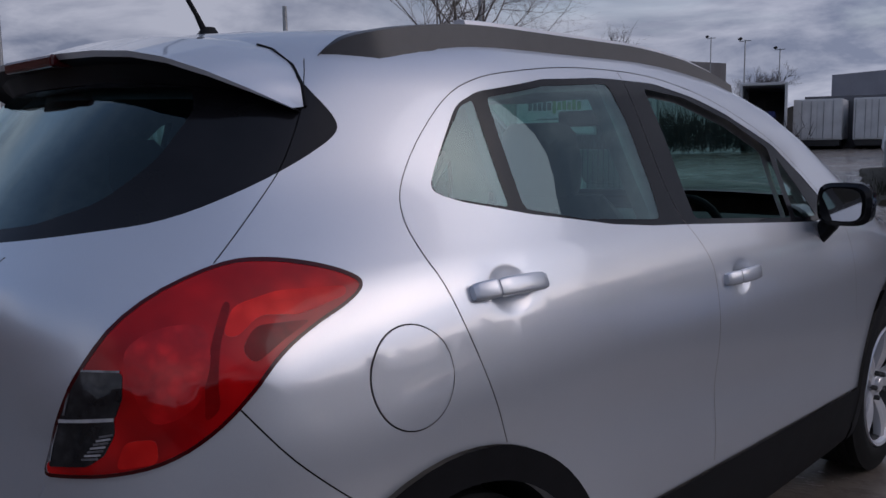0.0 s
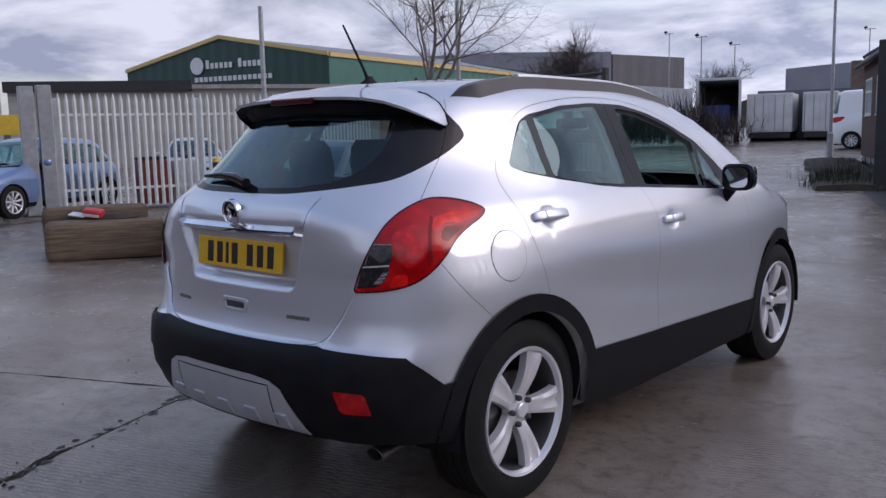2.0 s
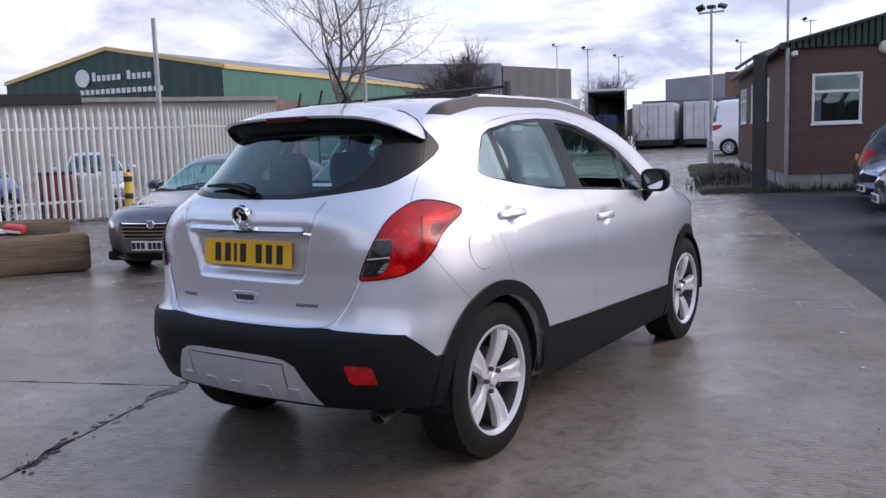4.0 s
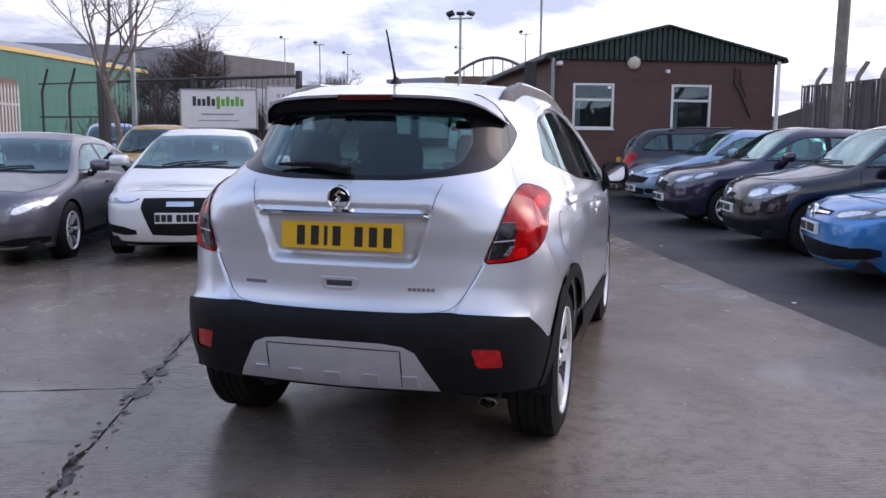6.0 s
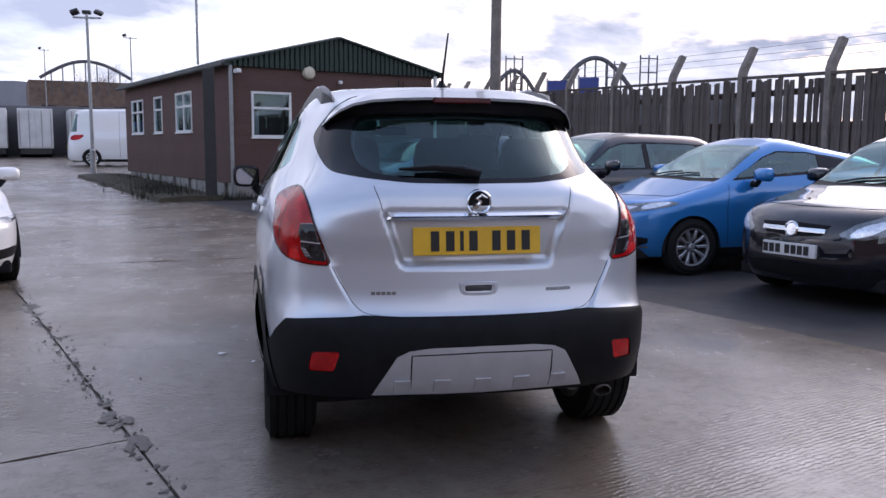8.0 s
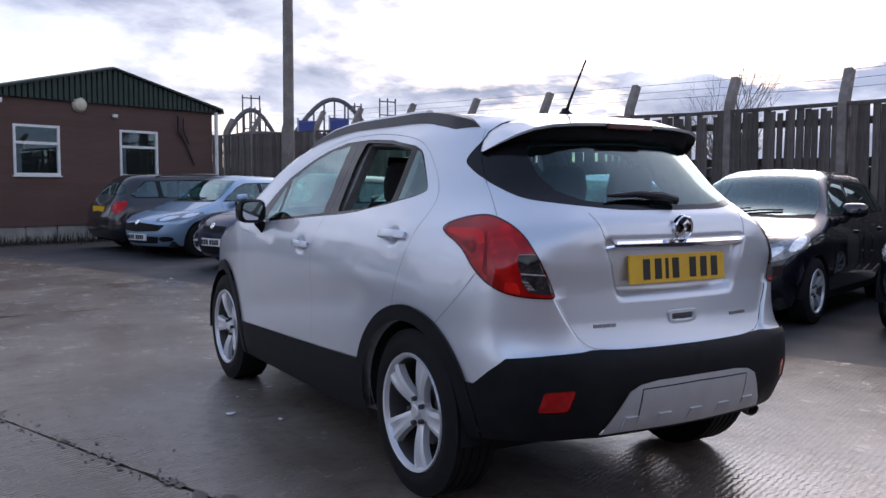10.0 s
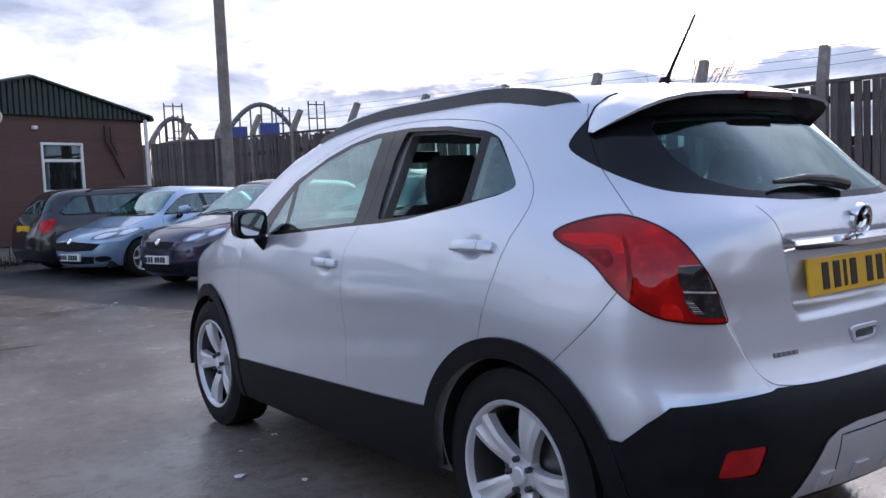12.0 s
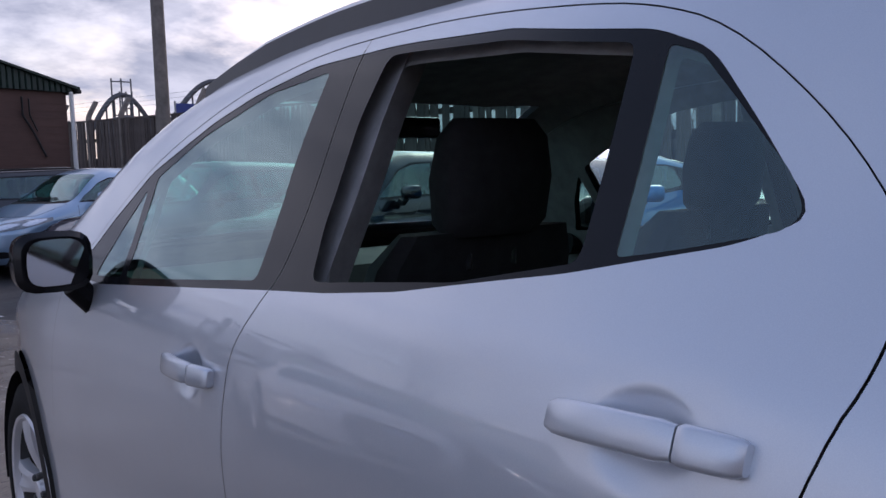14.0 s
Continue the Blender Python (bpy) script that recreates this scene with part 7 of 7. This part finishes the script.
for r, (z, n_) in enumerate(((0.24, 5), (0.08, 8), (-0.09, 8), (-0.26, 4))):
    rows += [(-n_ * 0.052 + i * 0.104, -n_ * 0.052 + i * 0.104 + 0.06, z - 0.035, z + 0.035, PALE_PRINT) for i in range(n_)]
sign_board(pose(-6.22, 12.2, 1.87, 0, 0, 12), 0.92, 0.84, "white notice board with four lines of grey bars", rows)


# ---- timber block with rubbish, bollard ----
def build_block():
    root = thing("timber_block", pose(-7.42, 2.62, gz(-7.42, 2.62), 0, 0, 62), "muddy brown timber baulks laid as a barrier", "barrier block")
    for k, (x, y, l, d, h) in enumerate(((0.0, 0.0, 1.36, 0.52, 0.47), (-0.12, 0.50, 1.25, 0.46, 0.62))):
        bm = bmesh.new()
        add_box(bm, x - l / 2, y - d / 2, 0, x + l / 2, y + d / 2, h, 0.06)
        bmesh.ops.subdivide_edges(bm, edges=bm.edges[:], cuts=3, use_grid_fill=True)
        for v in bm.verts:
            v.co += Vector((noise.noise(v.co * 3 + Vector((k, 0, 0))), noise.noise(v.co * 3 + Vector((0, k, 5))), noise.noise(v.co * 3 + Vector((9, 0, k))) * min(1, v.co.z * 8))) * 0.03
        part("baulk", bm, CRATE, root, "", True)
    bm = bmesh.new()
    lathe(bm, [(0.5, 0.0), (0.45, 0.06), (0.2, 0.1), (0, 0.09)], 14, pose(-0.1, 0.28, 0.46) @ Matrix.Diagonal((1.0, 0.4, 0.9, 1)))
    for v in bm.verts:
        v.co.z += 0.04 * noise.noise(v.co * 6)
    part("soil", bm, SOIL, root, "mud lying on top", True)
    tub = thing("plastic_tub", pose(-7.60, 2.55, 0.47, 10, 8, 40), "torn red and white plastic packet on the timber block", "packet")
    boxed("packet", (-0.12, -0.08, 0, 0.12, 0.08, 0.1), RED_PLASTIC, tub, 0.03)
    boxed("label_patch", (-0.11, -0.09, 0.02, 0.1, -0.078, 0.05), SIGN_WHITE, tub)
    boxed("flap", (-0.28, -0.1, 0.0, -0.08, 0.05, 0.02), SIGN_WHITE, tub, 0.006)
    bol = thing("bollard", pose(-10.9, 6.6, 0.02), "short yellow bollard with black bands", "bollard")
    bm = bmesh.new()
    lathe(bm, [(0.075, 0), (0.075, 0.98), (0.06, 1.03), (0, 1.04)], 16)
    part("post", bm, YELLOW_PAINT, bol, "", True)
    for z in (0.55, 0.86):
        bm = bmesh.new()
        lathe(bm, [(0.0765, z), (0.077, z + 0.1)], 16)
        part("band", bm, BLACK_STEEL, bol)
    crate = thing("recycling_bin", pose(-14.1, 7.1, 0, 0, 0, 70), "dark red wheeled bin behind the palisade fence", "bin")
    boxed("body", (-0.3, -0.35, 0.08, 0.3, 0.35, 1.0), plain("dull red plastic", (0.22, 0.05, 0.045), 0.5), crate, 0.04)
    boxed("lid", (-0.32, -0.38, 1.0, 0.32, 0.38, 1.07), BLACK_STEEL, crate, 0.02)
    tank = thing("white_tank", pose(-13.75, 7.75, 0, 0, 0, 70), "white plastic tank behind the palisade fence", "tank")
    boxed("body", (-0.3, -0.3, 0.0, 0.3, 0.3, 1.0), SIGN_WHITE, tank, 0.06)
    boxed("cap", (-0.08, -0.08, 1.0, 0.08, 0.08, 1.06), BLACK_STEEL, tank, 0.01)


build_block()
board = thing("yellow_notice", pose(-17.6, 5.7, 0, 0, 0, 65), "yellow notice board on two posts", "notice board")
boxed("board", (-0.4, -0.02, 1.6, 0.4, 0.02, 2.05), YELLOW_PAINT, board, 0.005)
for x in (-0.3, 0.3):
    boxed("post", (x - 0.03, 0.02, 0, x + 0.03, 0.08, 2.0), GALV, board)


# ---- buildings further off ----
def ribbed_wall(name, a, b, z0, za, zb, mat, root, pitch=0.8, peak=None, label=""):
    """A profiled sheet wall from a to b, with an eaves height at each end and a peak between."""
    a, b = Vector(a), Vector(b)
    L = (b - a).length
    d = (b - a) / L
    nrm = Vector((d.y, -d.x))
    k = max(2, int(L / pitch))
    bm = bmesh.new()
    low, high = [], []
    for i in range(2 * k + 1):
        q = i / (2 * k)
        p = a + d * L * q + nrm * (0.05 if (i // 1) % 2 else 0.0)
        z = za + (zb - za) * q
        if peak:
            z = za + (peak - za) * (q / 0.5) if q < 0.5 else peak + (zb - peak) * ((q - 0.5) / 0.5)
        low.append((p.x, p.y, z0)), high.append((p.x, p.y, z))
    inner = nrm * -0.3
    loft(bm, [low, high, [(x + inner.x, y + inner.y, z) for x, y, z in high], [(x + inner.x, y + inner.y, z0) for x, y, z in high]], closed=False, caps=False)
    return part(name, bm, mat, root, label)


def beam(name, a, b, w, h, mat, root):
    a, b = Vector(a), Vector(b)
    bm = bmesh.new()
    side = (b - a).cross(Vector((0, 0, 1))).normalized() * w / 2
    loft(bm, [[p - side - Vector((0, 0, h / 2)), p + side - Vector((0, 0, h / 2)), p + side + Vector((0, 0, h / 2)), p - side + Vector((0, 0, h / 2))] for p in (a, b)])
    return part(name, bm, mat, root)


def build_green_shed():
    root = thing("warehouse", Matrix(), "green steel warehouse with yellow eaves and a lettered gable", "warehouse")
    A, B, D = (-60.1, 32.1), (-42.0, 36.9), (-44.3, 64)
    # the far side runs back from the near corner
    side = Vector((D[0] - B[0], D[1] - B[1]))
    C = (A[0] + side.x, A[1] + side.y)
    ribbed_wall("gable_wall", A, B, 0, 6.7, 7.0, SHED_SHADED, root, 1.0, 8.7, "green gable wall with its shade in the colour")
    ribbed_wall("side_wall", B, D, 0, 7.0, 6.6, SHED_GREEN, root, 1.0, None, "green side wall")
    ribbed_wall("side_wall", C, A, 0, 6.7, 6.7, SHED_GREEN, root, 1.0)
    ribbed_wall("back_wall", D, C, 0, 7.0, 6.7, SHED_GREEN, root, 1.0, 8.7)
    M = ((A[0] + B[0]) / 2, (A[1] + B[1]) / 2)
    E = (M[0] + side.x, M[1] + side.y)
    for p, q, n_ in ((A, C, "roof_slope"), (B, D, "roof_slope")):
        bm = bmesh.new()
        hi = 6.65 if p == B else 6.65
        lo = 7.05 if p == B else 6.75
        vs = [bm.verts.new(v) for v in ((*p, lo), (*q, hi), (*E, 8.6), (*M, 8.7))]
        ws = [bm.verts.new(v.co + Vector((0, 0, 0.15))) for v in vs]
        bm.faces.new(vs), bm.faces.new(ws)
        for i in range(4):
            bm.faces.new((vs[i], vs[(i + 1) % 4], ws[(i + 1) % 4], ws[i]))
        part(n_, bm, SHEET_GREY, root)
    beam("eaves_trim", (*A, 6.8), (M[0], M[1], 8.78), 0.35, 0.28, YELLOW_TRIM, root)
    beam("eaves_trim", (M[0], M[1], 8.78), (*B, 7.05), 0.35, 0.28, YELLOW_TRIM, root)
    beam("eaves_trim", (*B, 7.0), (*D, 6.6), 0.35, 0.3, YELLOW_TRIM, root)
    # gable lettering stands as bars, with a round mark beside it
    a, b = Vector((*A, 0)), Vector((*B, 0))
    d = (b - a).normalized()
    out = Vector((d.y, -d.x, 0)) * 0.14
    L = (b - a).length
    bm = bmesh.new()
    c = a + d * (L * 0.385) + out + Vector((0, 0, 6.8))
    lathe(bm, [(0.62, 0), (0.62, 0.05), (0.45, 0.06), (0.4, 0.02), (0, 0.03)], 24, Matrix.Translation(c) @ Vector((0, 0, 1)).rotation_difference(out).to_matrix().to_4x4())
    part("round_mark", bm, SIGN_WHITE, root)
    for i in range(12):
        if i == 6:
            continue
        s = L * 0.43 + i * 0.43
        tall = 0.62 if i in (0, 7) else 0.4
        beam("letter_bar", a + d * s + out + Vector((0, 0, 6.55 + tall / 2)), a + d * (s + 0.28) + out + Vector((0, 0, 6.55 + tall / 2)), 0.06, tall, SIGN_WHITE, root)
    for i in range(16):
        s = L * 0.37 + i * 0.45
        beam("letter_bar", a + d * s + out + Vector((0, 0, 5.8)), a + d * (s + 0.3) + out + Vector((0, 0, 5.8)), 0.06, 0.34, SIGN_WHITE, root)
    wall = thing("brick_store", Matrix(), "low brown brick store with a flat dark roof", "building")
    ribbed_wall("wall", (-39.5, 14.6), (-29.3, 29.0), 0, 3.9, 3.9, PALE_RENDER, wall, 3.0)
    ribbed_wall("wall", (-29.3, 29.0), (-31.0, 33.0), 0, 3.9, 3.9, BRICK, wall, 3.0)
    beam("roof_edge", (-39.6, 14.5, 4.05), (-34.6, 21.4, 4.05), 0.5, 0.5, BLACK_STEEL, wall)
    beam("coping", (-34.6, 21.4, 4.0), (-29.2, 29.0, 3.95), 0.4, 0.2, BLOCKWORK, wall)
    red = thing("shop_front", Matrix(), "far low building with a red fascia", "building")
    ribbed_wall("wall", (-52, 6), (-44, 12), 0, 4.6, 4.6, BRICK, red, 3.0)
    beam("fascia", (-52, 5.8, 4.2), (-44, 11.8, 4.2), 0.4, 0.9, RED_PLASTIC, red)


build_green_shed()


def block_building(name, label, a, b, depth, z, mat, peak=None, panes=0):
    root = thing(name, Matrix(), label, "warehouse")
    a_, b_ = Vector(a), Vector(b)
    d = (b_ - a_).normalized()
    back = Vector((-d.y, d.x)) * depth
    c_, e_ = b_ + back, a_ + back
    ribbed_wall("wall", a_, b_, 0, z, z, mat, root, 2.0, peak)
    ribbed_wall("wall", b_, c_, 0, z, z, mat, root, 2.0)
    ribbed_wall("wall", e_, a_, 0, z, z, mat, root, 2.0)
    bm = bmesh.new()
    m_, n_ = (a_ + b_) / 2, (c_ + e_) / 2
    pk = peak or z
    vs = [bm.verts.new((p.x, p.y, zz)) for p, zz in ((a_, z), (m_, pk), (b_, z), (c_, z), (n_, pk), (e_, z))]
    bm.faces.new((vs[0], vs[1], vs[4], vs[5])), bm.faces.new((vs[1], vs[2], vs[3], vs[4]))
    part("roof", bm, SHEET_DARK, root)
    for i in range(panes):
        q = a_ + (b_ - a_) * (i + 0.3) / panes
        r = a_ + (b_ - a_) * (i + 0.7) / panes
        o = Vector((d.y, -d.x)) * 0.1
        beam("window_band", (q.x + o.x, q.y + o.y, z * 0.62), (r.x + o.x, r.y + o.y, z * 0.62), 0.1, 0.9, GLOSS_BLACK, root)
    return root


block_building("warehouse", "long grey warehouse behind the bare trees", (-74, 76), (-52.3, 92.2), 30, 11.1, SHEET_GREY, 11.4, 0)
block_building("warehouse", "dark grey warehouse end with flat parapet", (-52.2, 92.4), (-49.0, 105.5), 30, 10.8, SHEET_DARK, None, 0)
block_building("warehouse", "pale grey warehouse in the far distance", (-38, 112), (-24, 116), 20, 8.9, SHEET_GREY, 9.3, 3)
block_building("warehouse", "brown far building with a curved steel roof frame", (-22, 84), (-12.5, 86.5), 12, 7.4, BRICK, None, 3)
block_building("warehouse", "far pale shed beyond the yard", (-45, 70), (-34, 76), 12, 5.2, TRAILER_WHITE, 5.8, 0)


def arch_frame(x0, x1, y, z0, rise, name, label, ties=7):
    root = thing(name, Matrix(), label, "steel frame")
    pts = [(x0 + (x1 - x0) * q, y, z0 + rise * math.sin(math.pi * q)) for q in [i / 16 for i in range(17)]]
    bm = bmesh.new()
    tube(bm, pts, 0.16, 6)
    part("arch", bm, SHEET_DARK, root)
    for i in range(1, ties + 1):
        p = pts[int(16 * i / (ties + 1))]
        bm = bmesh.new()
        tube(bm, [(p[0], y, z0 - 1.5), p], 0.06, 5)
        part("tie", bm, SHEET_DARK, root)


arch_frame(-21, -12.8, 84, 7.6, 1.6, "roof_arch", "curved steel roof arch on the far building")
arch_frame(14.6, 18.6, 54, 4.3, 2.3, "gantry_arch", "pale steel arch beyond the timber fence")
arch_frame(18.0, 24.0, 50, 4.6, 2.6, "gantry_arch", "pale steel arch beyond the timber fence")
for i, (x, y, h, w) in enumerate(((16.6, 54, 7.6, 1.2), (20.6, 46, 6.6, 0.9), (22.4, 45, 6.9, 1.1), (15.5, 50, 6.4, 0.7))):
    root = thing("scaffold_tower", Matrix.Translation((x, y, 0)), "thin steel scaffold tower beyond the fence", "scaffold")
    for sx in (-w / 2, 0, w / 2):
        bm = bmesh.new()
        tube(bm, [(sx, 0, 0), (sx, 0, h)], 0.05, 5)
        part("standard", bm, SHEET_DARK, root)
    for z in (h * 0.7, h * 0.85, h - 0.2):
        bm = bmesh.new()
        tube(bm, [(-w / 2, 0, z), (w / 2, 0, z)], 0.04, 5)
        part("ledger", bm, SHEET_DARK, root)
for x, y, z in ((14.6, 35, 3.85), (13.2, 35.5, 3.7)):
    root = thing("banner", Matrix.Translation((x, y, 0)), "blue banner on a pole beyond the fence", "banner")
    boxed("cloth", (-0.5, -0.02, z, 0.5, 0.02, z + 0.8), BANNER_BLUE, root)
    boxed("pole", (-0.55, -0.03, 0, -0.49, 0.03, z + 0.9), GALV, root)
tagged(boxed("site_cabin", (9.5, 33, 0, 22, 36, 3.75), SHEET_DARK, None, 0.05), "dark flat-roofed cabins behind the timber fence", "cabin")


# ---- trailers and the van ----
def trailer(x, y, rz, w=2.5, h=2.75, L=9, open_=False, label="dirty white box trailer parked tail on"):
    root = thing("box_trailer", pose(x, y, 0.62, 0, 0, rz), label, "trailer", "row of trailers")
    z0 = 0.75 if open_ else 0.5
    if open_:
        for s in ((-w / 2, 0, z0 - 0.2, -w / 2 + 0.14, L, z0 + h), (w / 2 - 0.14, 0, z0 - 0.2, w / 2, L, z0 + h), (-w / 2 + 0.14, 0, z0 + h - 0.14, w / 2 - 0.14, L, z0 + h), (-w / 2 + 0.14, 0, z0 - 0.2, w / 2 - 0.14, L, z0)):
            boxed("shell_panel", s, TRAILER_WHITE, root, 0.02)
        boxed("end_panel", (-w / 2 + 0.14, L - 0.1, z0, w / 2 - 0.14, L, z0 + h - 0.14), SHEET_DARK, root)
        boxed("load", (-0.7, 1.0, z0, 0.6, 2.4, z0 + 1.3), BANNER_BLUE, root, 0.1)
    else:
        boxed("box", (-w / 2, 0, z0, w / 2, L, z0 + h), TRAILER_WHITE, root, 0.03)
        for s in (-1, 1):
            boxed("rear_door", (min(0.02 * s, s * (w / 2 - 0.06)), -0.04, z0 + 0.08, max(0.02 * s, s * (w / 2 - 0.06)), 0.0, z0 + h - 0.08), TRAILER_WHITE, root, 0.01)
            for k in (0.3, 0.75):
                bm = bmesh.new()
                tube(bm, [(s * k, -0.07, z0 + 0.05), (s * k, -0.07, z0 + h - 0.1)], 0.02, 6)
                part("lock_bar", bm, GALV, root)
    boxed("chassis", (-w / 2 + 0.1, 0.1, z0 - 0.3, w / 2 - 0.1, L - 0.1, z0 - 0.21 if open_ else z0 - 0.01), BLACK_STEEL, root)
    for s in (-1, 1):
        bm = bmesh.new()
        lathe(bm, [(0.0, -0.14), (0.4, -0.14), (0.42, -0.1), (0.42, 0.1), (0.4, 0.14), (0, 0.14)], 18, pose(s * (w / 2 - 0.2), 1.4, 0.32, 0, 90))
        part("tyre", bm, RUBBER, root)
    return root


trailer(-17.05, 42.9, 22, 2.35, 2.75, 8, True, "open box trailer with a dark inside and blue load")
for i in range(6):
    trailer(-14.9 + 2.46 * i, 44.6 + 0.62 * i, 14, (2.35, 1.7, 1.75, 2.3, 1.75, 2.3)[i], 2.1)
tagged(boxed("loading_bay", (-8.2, -0.2, 0.0, 8.2, 0.2, 2.9), SHEET_DARK, None, 0.03, pose(-8.9, 50.0, 0.6, 0, 0, 14)), "dark loading bay wall behind the trailers", "wall")
make_car(pose(-3.6, 35.6, 0.45, 0, 0, -82), WHITE_PAINT, "white panel van parked beyond the hut", wb=3.3, ro=1.0, fo=0.95, hw=0.98, H=2.4, belt=1.3, nose=1.12, cowl=3.45, wtop=2.7, doors=1, wheel_r=0.34, grid=0.12, van=True)


# ---- bare trees, far scrub ----
def bare_tree(x, y, h, seed, label, spread=0.62, depth=6, first=0.28, r0=None, droop=0.0, lean=0.0, bark=None, centred=0.0):
    rnd = random.Random(seed)
    root = thing("tree", Matrix.Translation((x, y, gz(x, min(y, 90)) - 0.1)), label, "tree", "bare winter trees")
    trunk, twigs, fine = bmesh.new(), bmesh.new(), bmesh.new()

    def grow(p, d, length, r, level):
        steps = 4 if level < 3 else 3
        pts, radii = [p], [r]
        for i in range(steps):
            d = (d + Vector((rnd.gauss(0, 0.1), rnd.gauss(0, 0.1), rnd.gauss(0.02, 0.06) - droop * level * 0.03))).normalized()
            p = p + d * length / steps
            pts.append(p)
            radii.append(r * (1 - 0.42 * (i + 1) / steps))
        bm = trunk if level == 0 else twigs if level < 3 else fine
        tube(bm, pts, radii, 8 if level == 0 else 5 if level < 3 else 3, caps=False)
        if level >= depth:
            return
        kids = rnd.choice((3, 4)) if level < 2 else rnd.choice((2, 3, 3))
        for k in range(kids):
            q = rnd.uniform(0.35, 0.98) if level else rnd.uniform(0.55, 1.0)
            i = min(steps - 1, int(q * steps))
            at = pts[i].lerp(pts[i + 1], q * steps - i)
            side = d.orthogonal().normalized()
            side.rotate(Matrix.Rotation(rnd.uniform(0, 2 * math.pi), 3, d))
            nd = (d + side * rnd.uniform(spread * 0.7, spread * 1.35) + Vector((0, 0, 0.1))).normalized()
            grow(at, nd, length * rnd.uniform(0.58, 0.82), radii[i] * 0.62, level + 1)
        grow(pts[-1], (d + Vector((rnd.gauss(0, 0.2), rnd.gauss(0, 0.2), 0.05))).normalized(), length * 0.75, radii[-1] * 0.9, level + 1)

    grow(Vector((0, 0, 0)), Vector((lean, 0, 1)).normalized(), h * first, r0 or h * 0.017, 0)
    k = h / max(v.co.z for v in fine.verts)
    mid = sum((v.co for v in fine.verts), Vector()) / len(fine.verts)
    for bm in (trunk, twigs, fine):
        for v in bm.verts:
            rise = max(0.0, v.co.z / mid.z - 0.3) / 0.7 * centred
            v.co.x, v.co.y = v.co.x - mid.x * rise, v.co.y - mid.y * rise
            v.co *= k
    bark = bark or BARK
    part("trunk", trunk, bark, root, "", True)
    tagged(part("branchwork", twigs, bark, root), kind="stuff")
    tagged(part("crown", fine, bark, root), kind="stuff")
    return root


DARK_BARK = plain("dark wet bark", (0.05, 0.04, 0.036), 0.9, 0.3, 10)
bare_tree(-10.46, 12.38, 8.2, 31, "tall bare tree with fine spreading twigs", 0.8, 6, 0.33, 0.085, centred=1.0)
bare_tree(-29.7, 47.4, 8.6, 4, "bare rounded tree with dense dark twigs", 0.7, 6, 0.2, 0.2, bark=DARK_BARK)
bare_tree(-28.6, 46.6, 8.0, 15, "bare rounded tree with dense dark twigs", 0.8, 6, 0.16, 0.2, bark=DARK_BARK)
bare_tree(-33.5, 50.5, 6.6, 5, "bare rounded tree with dense dark twigs", 0.75, 5, 0.2, 0.2, bark=DARK_BARK)
bare_tree(-32.4, 79.8, 7.3, 6, "far bare bush-like tree", 0.75, 6, 0.16, 0.2, bark=DARK_BARK)
bare_tree(-18, 95, 9, 7, "far bare tree with thin twigs", 0.6, 5, 0.25)
bare_tree(-11, 92, 9, 9, "far bare tree with thin twigs", 0.6, 5, 0.25)
bare_tree(12.6, 9.0, 4.6, 12, "bare shrub showing over the timber fence", 0.5, 5, 0.3)


def build_scrub():
    rnd = random.Random(14)
    verts, faces = [], []
    for k in range(5200):
        u = rnd.random()
        x, y = -26.6 + 10.5 * u + rnd.gauss(0, 0.7), 33.5 + 9.0 * u + rnd.gauss(0, 0.7)
        h = rnd.uniform(0.5, 1.0) * (2.2 + 1.6 * noise.noise((u * 7, 0.3, 2)))
        z = gz(x, y) + h * rnd.uniform(0.0, 0.75)
        lx, ly, a = rnd.gauss(0, 0.35), rnd.gauss(0, 0.35), rnd.uniform(0, 6.3)
        w = 0.025
        i = len(verts)
        verts += [(x - w * math.cos(a), y - w * math.sin(a), z), (x + w * math.cos(a), y + w * math.sin(a), z), (x + lx, y + ly, z + h * 0.55)]
        faces.append((i, i + 1, i + 2))
    tagged(mesh_ob("scrub", verts, faces, DARK_BARK), "dark leafless scrub behind the railings", "scrub", kind="stuff")


build_scrub()


def far_scrub():
    bm = bmesh.new()
    for ring, (dist, hmax) in enumerate(((150, 6.5), (230, 10), (420, 20))):
        k = 220
        rows = [[], [], []]
        for i in range(k + 1):
            a = 2 * math.pi * i / k
            hh = hmax * (0.55 + 0.35 * noise.noise((math.cos(a) * 9, math.sin(a) * 9, ring)) + 0.25 * noise.noise((math.cos(a) * 40, math.sin(a) * 40, ring)))
            if ring == 0 and noise.noise((math.cos(a) * 5, math.sin(a) * 5, 7)) < -0.1:
                hh *= 0.4
            for row, (dd, q) in zip(rows, ((0, 0), (2, 1.0), (22, 0.9))):
                row.append((math.sin(a) * (dist + dd), math.cos(a) * (dist + dd), 1.0 + hh * q))
        loft(bm, rows, closed=False, caps=False)
    tagged(part("backdrop", bm, FAR_GREEN), "distant dark scrub and low hills on the horizon", "backdrop", kind="structure")


far_scrub()
